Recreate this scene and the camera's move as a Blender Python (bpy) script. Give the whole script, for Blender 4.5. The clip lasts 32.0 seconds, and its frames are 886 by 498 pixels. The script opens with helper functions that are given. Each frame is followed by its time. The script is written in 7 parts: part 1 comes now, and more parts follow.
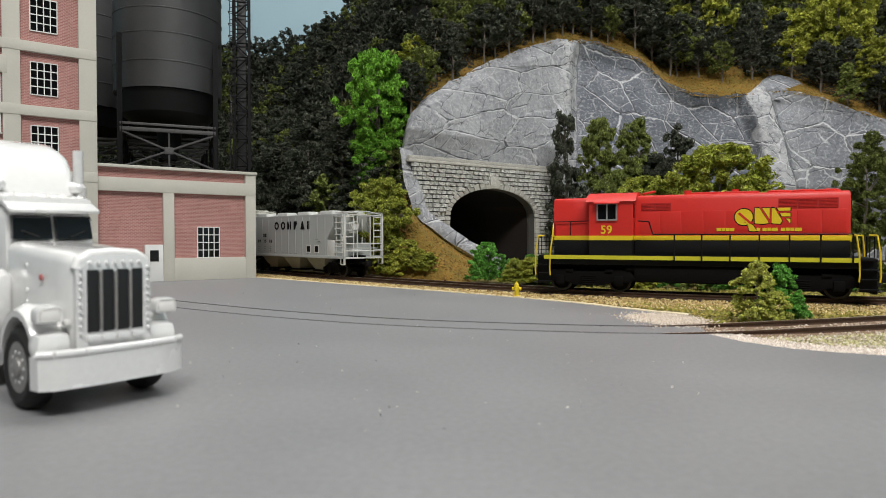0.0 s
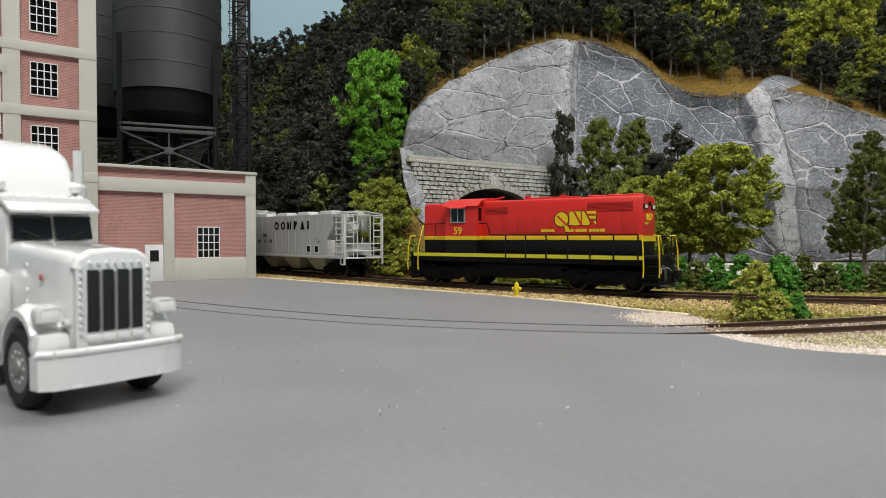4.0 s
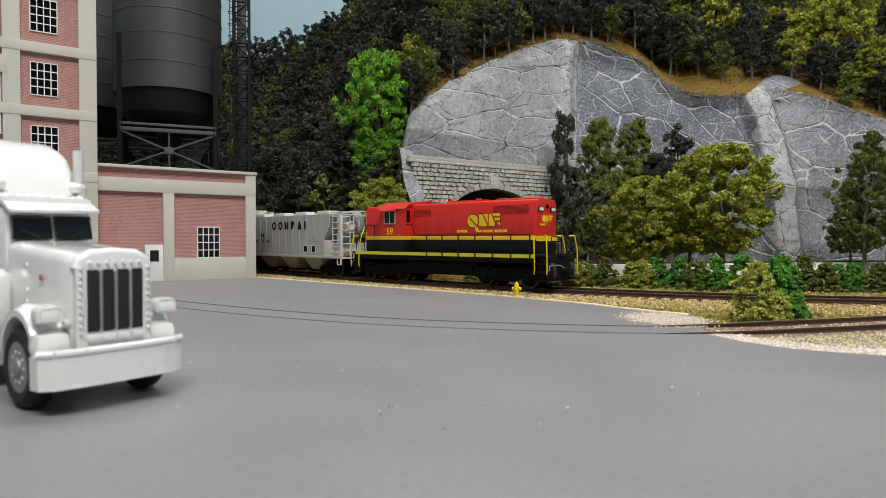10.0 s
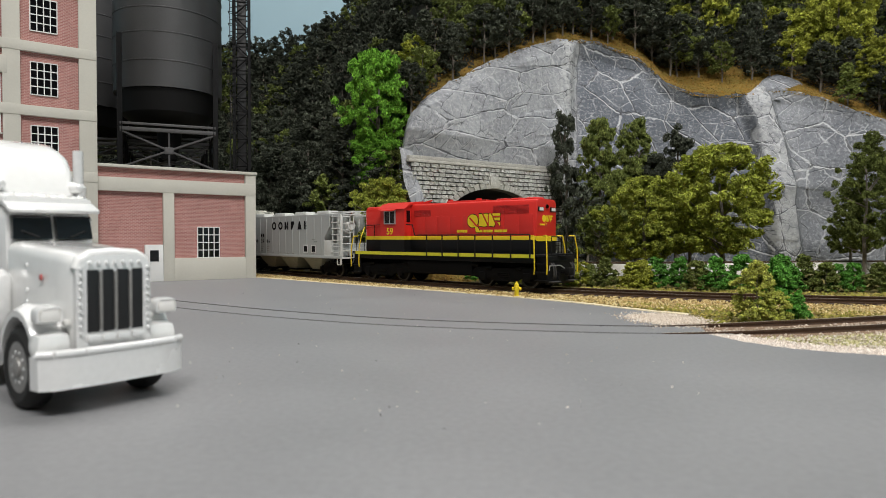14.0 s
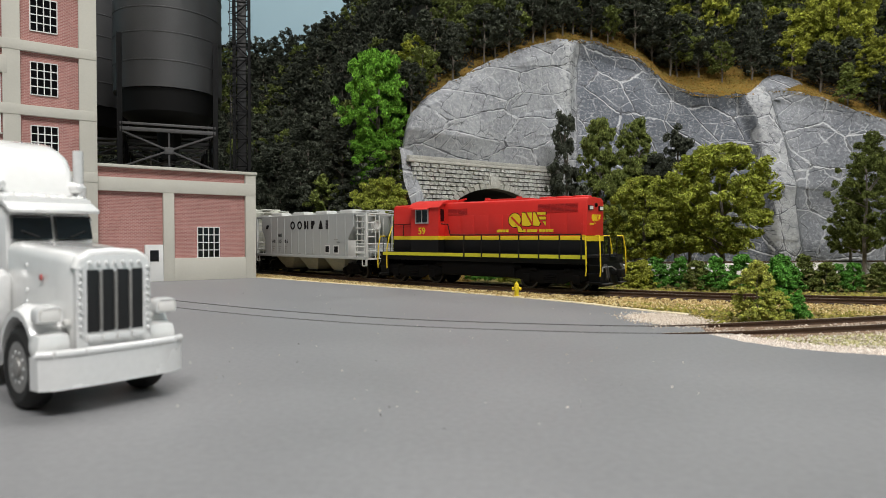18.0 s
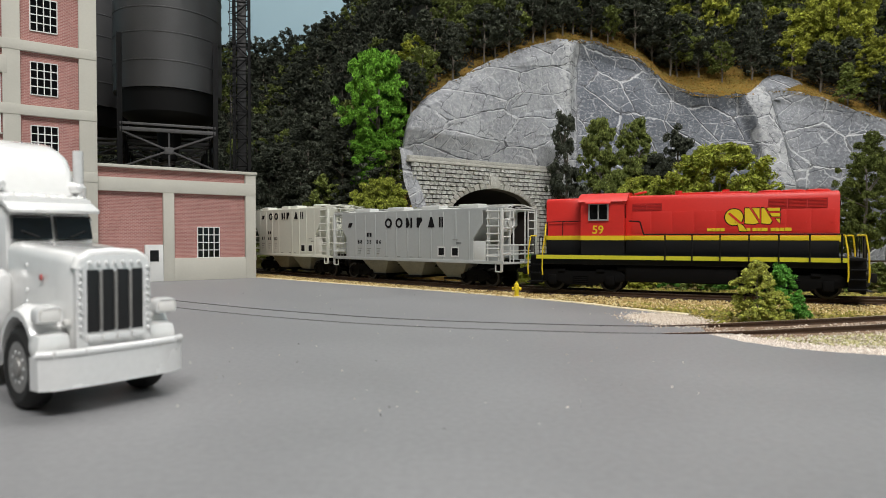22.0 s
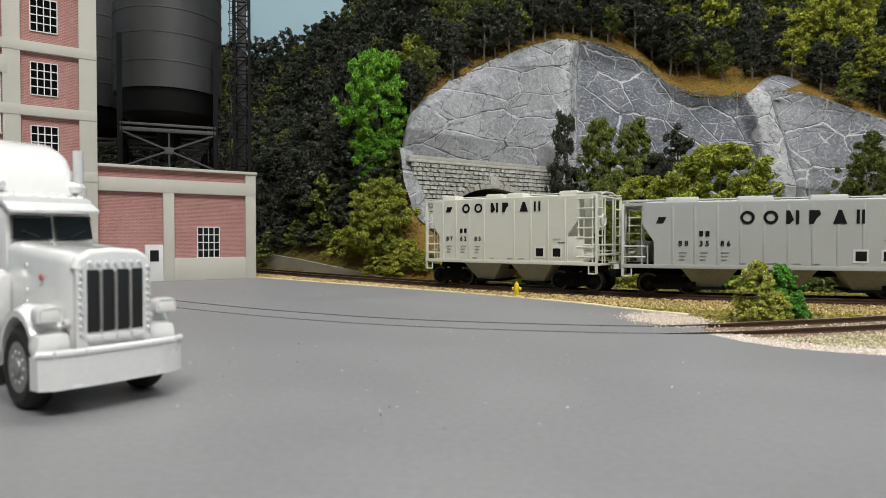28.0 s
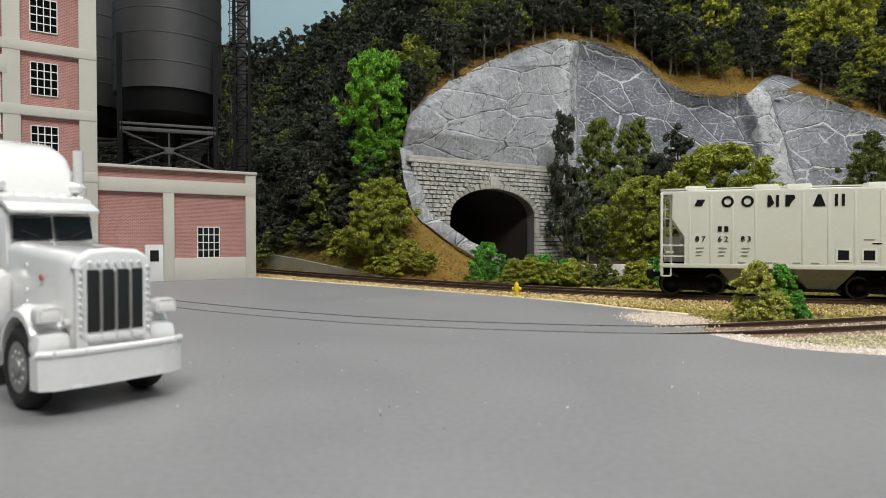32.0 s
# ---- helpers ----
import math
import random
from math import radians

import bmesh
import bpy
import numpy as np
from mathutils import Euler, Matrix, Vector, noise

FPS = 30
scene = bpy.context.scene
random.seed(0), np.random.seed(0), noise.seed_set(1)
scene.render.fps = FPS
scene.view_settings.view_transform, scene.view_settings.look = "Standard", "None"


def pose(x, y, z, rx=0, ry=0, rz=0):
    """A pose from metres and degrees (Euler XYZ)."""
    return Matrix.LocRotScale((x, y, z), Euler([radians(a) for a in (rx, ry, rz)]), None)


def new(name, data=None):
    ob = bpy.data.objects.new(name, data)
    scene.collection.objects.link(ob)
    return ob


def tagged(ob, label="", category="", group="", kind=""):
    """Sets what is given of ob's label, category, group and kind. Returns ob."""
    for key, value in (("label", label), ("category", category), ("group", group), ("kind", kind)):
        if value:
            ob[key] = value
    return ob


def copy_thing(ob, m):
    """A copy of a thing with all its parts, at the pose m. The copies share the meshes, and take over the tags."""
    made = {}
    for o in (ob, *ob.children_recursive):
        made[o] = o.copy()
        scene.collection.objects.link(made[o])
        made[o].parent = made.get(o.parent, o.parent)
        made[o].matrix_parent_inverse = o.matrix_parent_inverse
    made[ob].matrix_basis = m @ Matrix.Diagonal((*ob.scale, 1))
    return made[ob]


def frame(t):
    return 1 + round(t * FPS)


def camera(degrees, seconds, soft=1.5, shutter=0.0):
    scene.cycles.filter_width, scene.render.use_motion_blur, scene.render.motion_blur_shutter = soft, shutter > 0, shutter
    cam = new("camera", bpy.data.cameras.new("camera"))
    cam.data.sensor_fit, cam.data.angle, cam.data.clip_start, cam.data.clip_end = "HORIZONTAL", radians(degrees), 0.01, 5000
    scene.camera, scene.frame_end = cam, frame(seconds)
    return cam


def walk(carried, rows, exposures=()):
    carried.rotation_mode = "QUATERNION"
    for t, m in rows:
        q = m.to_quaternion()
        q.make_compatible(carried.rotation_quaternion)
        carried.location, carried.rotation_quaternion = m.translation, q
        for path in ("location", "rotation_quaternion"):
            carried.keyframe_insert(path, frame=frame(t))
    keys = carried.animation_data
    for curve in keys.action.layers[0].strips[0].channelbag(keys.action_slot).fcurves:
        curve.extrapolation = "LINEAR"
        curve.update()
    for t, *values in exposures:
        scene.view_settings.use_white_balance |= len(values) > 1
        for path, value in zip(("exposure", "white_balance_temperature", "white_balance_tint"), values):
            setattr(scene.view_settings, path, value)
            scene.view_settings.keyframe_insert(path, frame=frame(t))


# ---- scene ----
# A model railway on a table, at its own true size: 1 metre of the prototype is 11.5 mm here.
cam = camera(69.99, 32.0, soft=0.75)
cam.data.dof.use_dof, cam.data.dof.focus_distance, cam.data.dof.aperture_fstop = True, 0.50, 36.0
EYE = pose(0.0, 0.0, 0.0315, 88.98, 0, 0)
walk(cam, [(0.0, EYE), (32.0, EYE)], exposures=[(0.0, 0.0), (32.0, 0.0)])

# ---- world and lamps ----
world = bpy.data.worlds.new("room_air")
world.use_nodes = True
world.node_tree.nodes["Background"].inputs[0].default_value = (0.9, 0.95, 1.0, 1)
world.node_tree.nodes["Background"].inputs[1].default_value = 0.01
scene.world = world

LAMPS = [(0.32, -0.66, 1.36, 1.2, 0.20, 34.0), (0.1, 0.55, 1.36, 1.2, 0.20, 10.5)]
for lx, ly, lz, lw, lh, watts in LAMPS:
    data = bpy.data.lights.new("ceiling_lamp", "AREA")
    data.shape, data.size, data.size_y, data.energy = "RECTANGLE", lw, lh, watts
    data.color = (1.0, 0.985, 0.965)
    lamp = new("ceiling_lamp_light", data)
    lamp.matrix_world = pose(lx, ly, lz - 0.012)


# ---- small tools ----
def rgb(r, g, b):
    return tuple(((c / 255 + 0.055) / 1.055) ** 2.4 if c > 10 else c / 255 / 12.92 for c in (r, g, b))


def mat(name, col, rough=0.6, metal=0.0, v=0.12, s1=70, s2=700, bump=0.15, depth=0.0002, rand=0.0, col2=None, spec=0.5, coat=0.0):
    """A surface with broad and fine variation of tone and a fine relief. rand: variation from object to object."""
    m = bpy.data.materials.new(name)
    m.use_nodes = True
    nt = m.node_tree
    nd, ln = nt.nodes, nt.links
    b = nd["Principled BSDF"]
    tc = nd.new("ShaderNodeTexCoord")
    n1, n2 = nd.new("ShaderNodeTexNoise"), nd.new("ShaderNodeTexNoise")
    n1.inputs["Scale"].default_value, n2.inputs["Scale"].default_value = s1, s2
    n1.inputs["Detail"].default_value, n2.inputs["Detail"].default_value = 4, 3
    for n in (n1, n2):
        ln.new(tc.outputs["Object"], n.inputs["Vector"])
    add = nd.new("ShaderNodeMath")
    add.operation = "ADD"
    ln.new(n1.outputs["Fac"], add.inputs[0])
    ln.new(n2.outputs["Fac"], add.inputs[1])
    half = nd.new("ShaderNodeMath")
    half.operation = "MULTIPLY_ADD"
    half.inputs[1].default_value, half.inputs[2].default_value = 1.1, -0.6
    ln.new(add.outputs[0], half.inputs[0])
    mix = nd.new("ShaderNodeMix")
    mix.data_type = "RGBA"
    c2 = col2 or tuple(min(1, c * (1 + v)) for c in col)
    c1 = col if col2 else tuple(c * (1 - v) for c in col)
    mix.inputs[6].default_value, mix.inputs[7].default_value = (*c1, 1), (*c2, 1)
    ln.new(half.outputs[0], mix.inputs[0])
    out = mix.outputs[2]
    if rand:
        oi, hsv = nd.new("ShaderNodeObjectInfo"), nd.new("ShaderNodeHueSaturation")
        mr = nd.new("ShaderNodeMapRange")
        mr.inputs["To Min"].default_value, mr.inputs["To Max"].default_value = 1 - rand, 1 + rand
        ln.new(oi.outputs["Random"], mr.inputs["Value"])
        ln.new(mr.outputs[0], hsv.inputs["Value"])
        ln.new(out, hsv.inputs["Color"])
        out = hsv.outputs[0]
    ln.new(out, b.inputs["Base Color"])
    rr = nd.new("ShaderNodeMapRange")
    rr.inputs["To Min"].default_value, rr.inputs["To Max"].default_value = max(0.02, rough - 0.08), min(1, rough + 0.08)
    ln.new(n1.outputs["Fac"], rr.inputs["Value"])
    ln.new(rr.outputs[0], b.inputs["Roughness"])
    b.inputs["Metallic"].default_value = metal
    b.inputs["Specular IOR Level"].default_value = spec
    b.inputs["Coat Weight"].default_value = coat
    if bump:
        bp = nd.new("ShaderNodeBump")
        bp.inputs["Strength"].default_value, bp.inputs["Distance"].default_value = bump, depth
        ln.new(n2.outputs["Fac"], bp.inputs["Height"])
        ln.new(bp.outputs[0], b.inputs["Normal"])
    return m


def slab(bm, x0, x1, y0, y1, z0, z1, bevel=0.0):
    """An axis-aligned block added to bm, with bevelled edges if asked."""
    r = bmesh.ops.create_cube(bm, size=1.0)
    vs = r["verts"]
    for w in vs:
        w.co = Vector((x0 + (w.co.x + 0.5) * (x1 - x0), y0 + (w.co.y + 0.5) * (y1 - y0), z0 + (w.co.z + 0.5) * (z1 - z0)))
    if bevel:
        es = list({e for w in vs for e in w.link_edges})
        bmesh.ops.bevel(bm, geom=es, offset=bevel, segments=2, profile=0.6, affect="EDGES")
    return bm


def block(x0, x1, y0, y1, z0, z1, bevel=0.0):
    return slab(bmesh.new(), x0, x1, y0, y1, z0, z1, bevel)


def rod(bm, a, b, r, r2=None, n=8):
    """A round bar from a to b added to bm."""
    a, b = Vector(a), Vector(b)
    d = b - a
    q = d.to_track_quat("Z", "Y").to_matrix().to_4x4()
    bmesh.ops.create_cone(bm, cap_ends=True, segments=n, radius1=r, radius2=r if r2 is None else r2, depth=d.length,
                          matrix=Matrix.Translation((a + b) / 2) @ q)
    return bm


def bars(pairs, r, n=6):
    bm = bmesh.new()
    for a, b in pairs:
        rod(bm, a, b, r, n=n)
    return bm


def prism(pts, y0, y1, bevel=0.0):
    """A polygon in x, z pushed from y0 to y1."""
    bm = bmesh.new()
    lo = [bm.verts.new((x, y0, z)) for x, z in pts]
    hi = [bm.verts.new((x, y1, z)) for x, z in pts]
    n = len(pts)
    bm.faces.new(lo)
    bm.faces.new(hi[::-1])
    for i in range(n):
        bm.faces.new((lo[i], hi[i], hi[(i + 1) % n], lo[(i + 1) % n]))
    bmesh.ops.recalc_face_normals(bm, faces=bm.faces)
    if bevel:
        bmesh.ops.bevel(bm, geom=list(bm.edges), offset=bevel, segments=2, profile=0.6, affect="EDGES")
    return bm


def lathe(profile, n=24, axis="Z"):
    """A turned body from pairs of radius and height; a profile that ends where it began makes a ring."""
    closed = profile[0] == profile[-1]
    bm = bmesh.new()
    rings = []
    for r, h in profile:
        if r < 1e-6:
            rings.append([bm.verts.new((0, 0, h))])
        else:
            rings.append([bm.verts.new((r * math.cos(2 * math.pi * i / n), r * math.sin(2 * math.pi * i / n), h)) for i in range(n)])
    for a, b in zip(rings, rings[1:]):
        for i in range(n):
            j = (i + 1) % n
            if len(a) == 1:
                bm.faces.new((a[0], b[i], b[j]))
            elif len(b) == 1:
                bm.faces.new((a[i], b[0], a[j]))
            else:
                bm.faces.new((a[i], b[i], b[j], a[j]))
    for ring, flip in ((rings[0], True), (rings[-1], False)):
        if len(ring) > 1 and not closed:
            bm.faces.new(ring[::-1] if flip else ring)
    if closed:
        bmesh.ops.remove_doubles(bm, verts=bm.verts, dist=1e-7)
    bmesh.ops.recalc_face_normals(bm, faces=bm.faces)
    if axis == "Y":
        bm.transform(Matrix.Rotation(math.pi / 2, 4, "X"))
    if axis == "X":
        bm.transform(Matrix.Rotation(math.pi / 2, 4, "Y"))
    return bm


def mesh_of(name, bm, material, smooth=True):
    me = bpy.data.meshes.new(name)
    bm.to_mesh(me)
    bm.free()
    me.materials.append(material)
    if smooth:
        me.shade_smooth()
        me.set_sharp_from_angle(angle=radians(35))
    return me


def raw(name, verts, faces, material, smooth=False):
    me = bpy.data.meshes.new(name)
    me.from_pydata([tuple(v) for v in verts], [], [tuple(f) for f in faces])
    me.materials.append(material)
    if smooth:
        me.shade_smooth()
    me.update()
    return me


def part(name, bm, material, parent, label="", m=None, smooth=True):
    """One mesh object under a thing or a part."""
    ob = new(name, bm if isinstance(bm, bpy.types.Mesh) else mesh_of(name, bm, material, smooth))
    ob.parent = parent
    if m is not None:
        ob.matrix_basis = m
    return tagged(ob, label)


def thing(name, label, category, m=None, group="", kind="", data=None):
    ob = new(name, data)
    if m is not None:
        ob.matrix_basis = m
    return tagged(ob, label, category, group, kind)


def lerp(x, xs, ys):
    return float(np.interp(x, xs, ys))


# ---- the main track's line ----
_u = np.linspace(-0.60, 0.62, 1200)
_w = 3 * _u
_v = 0.40333 + 0.23749 * _w + 0.17135 * _w**2 - 0.00386 * _w**3 - 0.02215 * _w**4 + 0.01433 * _w**5 + 0.00849 * _w**6
TRACK = np.stack([0.74 * _u + 0.67 * _v, -0.67 * _u + 0.74 * _v], 1)
TRACK_S = np.r_[0, np.cumsum(np.hypot(*np.diff(TRACK, axis=0).T))]
TRACK_S = TRACK_S - np.interp(0, _u, TRACK_S)


def on_track(s):
    """The main track's middle at s metres along it; straight past both ends."""
    if s < TRACK_S[0]:
        d = (TRACK[0] - TRACK[8]) / np.linalg.norm(TRACK[0] - TRACK[8])
        return TRACK[0] + d * (TRACK_S[0] - s)
    if s > TRACK_S[-1]:
        d = (TRACK[-1] - TRACK[-9]) / np.linalg.norm(TRACK[-1] - TRACK[-9])
        return TRACK[-1] + d * (s - TRACK_S[-1])
    return np.array([np.interp(s, TRACK_S, TRACK[:, 0]), np.interp(s, TRACK_S, TRACK[:, 1])])


def track_normal(s):
    d = on_track(s + 0.002) - on_track(s - 0.002)
    d = d / np.linalg.norm(d)
    return np.array([-d[1], d[0]])  # away from the camera
# ---- materials ----
M_PAVE = mat("grey_painted_street", rgb(127, 127, 128), 0.5, v=0.17, s1=22, s2=700, bump=0.10, depth=0.0001)
M_BALLAST = mat("tan_ballast", rgb(176, 148, 96), 0.9, v=0.35, s1=120, s2=1400, bump=0.8, depth=0.0006)
M_EARTH = mat("olive_ground_cover", rgb(120, 100, 46), 0.95, v=0.4, s1=45, s2=900, bump=0.9, depth=0.001, col2=rgb(92, 96, 44))
M_FLOOR = mat("dark_wood_ground", rgb(52, 46, 30), 0.95, v=0.4, s1=60, s2=800, bump=1.0, depth=0.001, col2=rgb(38, 40, 28))
M_HILL = mat("brown_ground_cover", rgb(146, 106, 34), 0.95, v=0.45, s1=55, s2=600, bump=1.0, depth=0.0014, col2=rgb(92, 88, 34))
M_RAIL = mat("rusty_rail", rgb(78, 58, 44), 0.5, metal=0.3, v=0.3, s1=200, s2=2000, bump=0.1)
M_RAILTOP = mat("bright_rail_head", rgb(214, 200, 186), 0.42, metal=1.0, v=0.1)
M_TIE = mat("dark_brown_sleeper", rgb(66, 50, 40), 0.85, v=0.35, s1=200, s2=1800, bump=0.5, rand=0.2)
M_SKY = mat("painted_sky", rgb(178, 208, 220), 0.9, v=0.03, s1=1.5, s2=8, bump=0)
# dark grey on the unseen walls and ceiling keeps bounce light low
M_WALLP = mat("room_paint", rgb(78, 77, 75), 0.9, v=0.03, s1=2, s2=60, bump=0.05)
M_GREY = mat("warm_grey_concrete", rgb(196, 193, 182), 0.7, v=0.05, s1=60, s2=900, bump=0.15)
M_WHITE = mat("white_paint", rgb(225, 225, 222), 0.45, v=0.04, s1=80, s2=900, bump=0.05)
M_BLACK = mat("black_plastic", rgb(26, 26, 27), 0.42, v=0.25, s1=80, s2=900, bump=0.1)
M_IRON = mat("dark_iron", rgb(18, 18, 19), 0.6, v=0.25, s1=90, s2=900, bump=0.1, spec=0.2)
M_GLASS = mat("dark_glazing", rgb(12, 12, 14), 0.12, v=0.2, bump=0)
M_STONE = mat("cut_stone", rgb(234, 232, 224), 0.85, v=0.26, s1=260, s2=1300, bump=1.0, depth=0.0009, rand=0.10)
M_COPING = mat("weathered_coping", rgb(190, 188, 180), 0.9, v=0.3, s1=240, s2=1300, bump=0.9, depth=0.0007, rand=0.12)
M_MORTAR = mat("dark_mortar", rgb(92, 90, 87), 0.95, v=0.2, s1=200, s2=900, bump=0.4)
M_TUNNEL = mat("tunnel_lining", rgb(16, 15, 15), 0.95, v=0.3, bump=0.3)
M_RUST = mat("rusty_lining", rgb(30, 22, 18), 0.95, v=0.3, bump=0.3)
M_BARK = mat("grey_brown_bark", rgb(112, 104, 94), 0.9, v=0.3, s1=300, s2=2000, bump=0.5)


def leafy(name, a, b, rand=0.25):
    """Foam foliage whose tone varies from tree to tree and from leaf to leaf."""
    m = mat(name, a, 0.85, v=0.3, s1=55, s2=420, bump=0, rand=rand, col2=b, spec=0.2)
    nd, ln = m.node_tree.nodes, m.node_tree.links
    g, mr, hsv = nd.new("ShaderNodeNewGeometry"), nd.new("ShaderNodeMapRange"), nd.new("ShaderNodeHueSaturation")
    mr.inputs["To Min"].default_value, mr.inputs["To Max"].default_value = 0.55, 1.9
    ln.new(g.outputs["Random Per Island"], mr.inputs["Value"])
    ln.new(mr.outputs[0], hsv.inputs["Value"])
    into = nd["Principled BSDF"].inputs["Base Color"]
    ln.new(into.links[0].from_socket, hsv.inputs["Color"])
    ln.new(hsv.outputs[0], into)
    return m


M_LEAF_DARK = leafy("dark_foliage", rgb(42, 47, 40), rgb(84, 88, 74))
M_LEAF_DARK2 = leafy("dark_green_foliage", rgb(72, 84, 42), rgb(118, 126, 66))
M_LEAF_OLIVE = leafy("olive_foliage", rgb(106, 116, 42), rgb(166, 172, 76), 0.15)
M_LEAF_MOSS = leafy("moss_foliage", rgb(108, 116, 42), rgb(166, 168, 72), 0.2)
M_LEAF_PALE = leafy("pale_olive_foliage", rgb(134, 140, 62), rgb(190, 192, 100), 0.15)
M_LEAF_GREEN = leafy("bright_green_foliage", rgb(74, 122, 34), rgb(122, 168, 62), 0.08)
M_LEAF_BUSH = leafy("deep_green_foliage", rgb(54, 104, 38), rgb(106, 156, 68), 0.2)


def rock_material():
    m = bpy.data.materials.new("grey_plaster_rock")
    m.use_nodes = True
    nd, ln = m.node_tree.nodes, m.node_tree.links
    b = nd["Principled BSDF"]
    b.inputs["Roughness"].default_value = 0.85
    b.inputs["Specular IOR Level"].default_value = 0.25
    tc = nd.new("ShaderNodeTexCoord")

    def noisy(scale, detail=5, vec=None):
        n = nd.new("ShaderNodeTexNoise")
        n.inputs["Scale"].default_value, n.inputs["Detail"].default_value = scale, detail
        ln.new(vec or tc.outputs["Object"], n.inputs["Vector"])
        return n

    def math_(op, a, bb, clamp=False):
        n = nd.new("ShaderNodeMath")
        n.operation, n.use_clamp = op, clamp
        for i, s in enumerate((a, bb)):
            if isinstance(s, (int, float)):
                n.inputs[i].default_value = s
            else:
                ln.new(s, n.inputs[i])
        return n.outputs[0]

    def painted(name):
        n = nd.new("ShaderNodeAttribute")
        n.attribute_name = name
        return n.outputs["Fac"]

    tone, grain = noisy(16, 5), noisy(260, 4)
    t = math_("ADD", math_("MULTIPLY", tone.outputs["Fac"], 0.6), math_("MULTIPLY", grain.outputs["Fac"], 0.4))
    ramp = nd.new("ShaderNodeValToRGB")
    e = ramp.color_ramp.elements
    e[0].position, e[0].color = 0.36, (*rgb(122, 124, 129), 1)
    e[1].position, e[1].color = 0.62, (*rgb(166, 168, 171), 1)
    ln.new(t, ramp.inputs["Fac"])

    def over(fac, base, colour):
        n = nd.new("ShaderNodeMix")
        n.data_type = "RGBA"
        ln.new(fac, n.inputs[0])
        ln.new(base, n.inputs[6])
        n.inputs[7].default_value = (*colour, 1)
        return n.outputs[2]

    # each facet has its own grey; carved lines pair a dark groove with a dry-brushed pale edge below it, embossed by
    # colour
    fleck, fr = noisy(330, 6), nd.new("ShaderNodeMapRange")
    fr.inputs["From Min"].default_value, fr.inputs["From Max"].default_value = 0.52, 0.68
    ln.new(fleck.outputs["Fac"], fr.inputs["Value"])
    patch = noisy(38, 4)
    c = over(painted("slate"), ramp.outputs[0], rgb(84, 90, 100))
    c = over(math_("MULTIPLY", math_("MULTIPLY", fr.outputs[0], patch.outputs["Fac"]), 0.75), c, rgb(206, 207, 209))

    rub = noisy(120, 6)
    rr = nd.new("ShaderNodeMapRange")
    rr.inputs["From Min"].default_value, rr.inputs["From Max"].default_value = 0.36, 0.60
    ln.new(rub.outputs["Fac"], rr.inputs["Value"])
    c = over(math_("MULTIPLY", painted("brush"), rr.outputs[0]), c, rgb(208, 209, 208))

    def carve(tag, seed, width, keep_pale, keep_dark, warp, times=1.0):
        """Grooves along the edges of uneven cells: how pale and how dark each point is."""
        shake = noisy(150, 4)
        both = []
        for shift in (0.0, 1.0):
            co = nd.new("ShaderNodeCombineXYZ")
            for k in (0, 1):
                push = math_("MULTIPLY", math_("SUBTRACT", shake.outputs["Fac"], 0.5), warp * (1 if k else -1))
                base = math_("ADD", math_("MULTIPLY", painted(("cell_u", "cell_v")[k] + tag), times), push)
                if shift:
                    # the offset dark line paints the groove's shaded side
                    base = math_("SUBTRACT", base, math_("MULTIPLY", painted(("step_u", "step_v")[k] + tag), 0.0010 * times))
                ln.new(base, co.inputs[k])
            vo = nd.new("ShaderNodeTexVoronoi")
            vo.voronoi_dimensions, vo.feature = "2D", "DISTANCE_TO_EDGE"
            vo.inputs["Scale"].default_value, vo.inputs["Randomness"].default_value = 1.0, 0.95
            ln.new(co.outputs[0], vo.inputs["Vector"])
            mr = nd.new("ShaderNodeMapRange")
            mr.inputs["From Min"].default_value, mr.inputs["From Max"].default_value = (width * 0.18, width * 0.62) if shift else (width * 0.35, width)
            mr.inputs["To Min"].default_value, mr.inputs["To Max"].default_value = 1, 0
            ln.new(math_("ADD", vo.outputs["Distance"], math_("MULTIPLY", math_("SUBTRACT", rub.outputs["Fac"], 0.5), width * 2.2)), mr.inputs["Value"])
            mask, mk = noisy(34 + 9 * shift + seed, 3), nd.new("ShaderNodeMapRange")
            keep = keep_dark if shift else keep_pale
            mk.inputs["From Min"].default_value, mk.inputs["From Max"].default_value = keep, keep + 0.10
            ln.new(mask.outputs["Fac"], mk.inputs["Value"])
            both.append(math_("MULTIPLY", mr.outputs[0], mk.outputs[0], True))
        return both

    pale0, dark0 = carve("_wide", 0, 0.040, 0.32, 0.38, 0.09)
    pale1, dark1 = carve("_fine", 5, 0.046, 0.48, 0.46, 0.14)
    pale2, dark2 = carve("_fine", 11, 0.070, 0.48, 0.50, 0.40, 2.4)
    seam = nd.new("ShaderNodeMapRange")
    seam.inputs["From Min"].default_value, seam.inputs["From Max"].default_value = 0.0004, 0.0011
    seam.inputs["To Min"].default_value, seam.inputs["To Max"].default_value = 1, 0
    ln.new(painted("seam"), seam.inputs["Value"])
    pale = math_("MAXIMUM", math_("MAXIMUM", math_("MULTIPLY", pale0, 0.85), math_("MULTIPLY", pale1, 0.55)), math_("MULTIPLY", pale2, math_("ADD", 0.20, math_("MULTIPLY", painted("brush"), 0.9))))
    dark = math_("MAXIMUM", math_("MAXIMUM", math_("MULTIPLY", dark0, 0.80), math_("MULTIPLY", dark1, 0.60)), math_("MULTIPLY", dark2, math_("ADD", 0.32, math_("MULTIPLY", painted("brush"), 0.8))))
    c = over(pale, c, rgb(206, 207, 209))
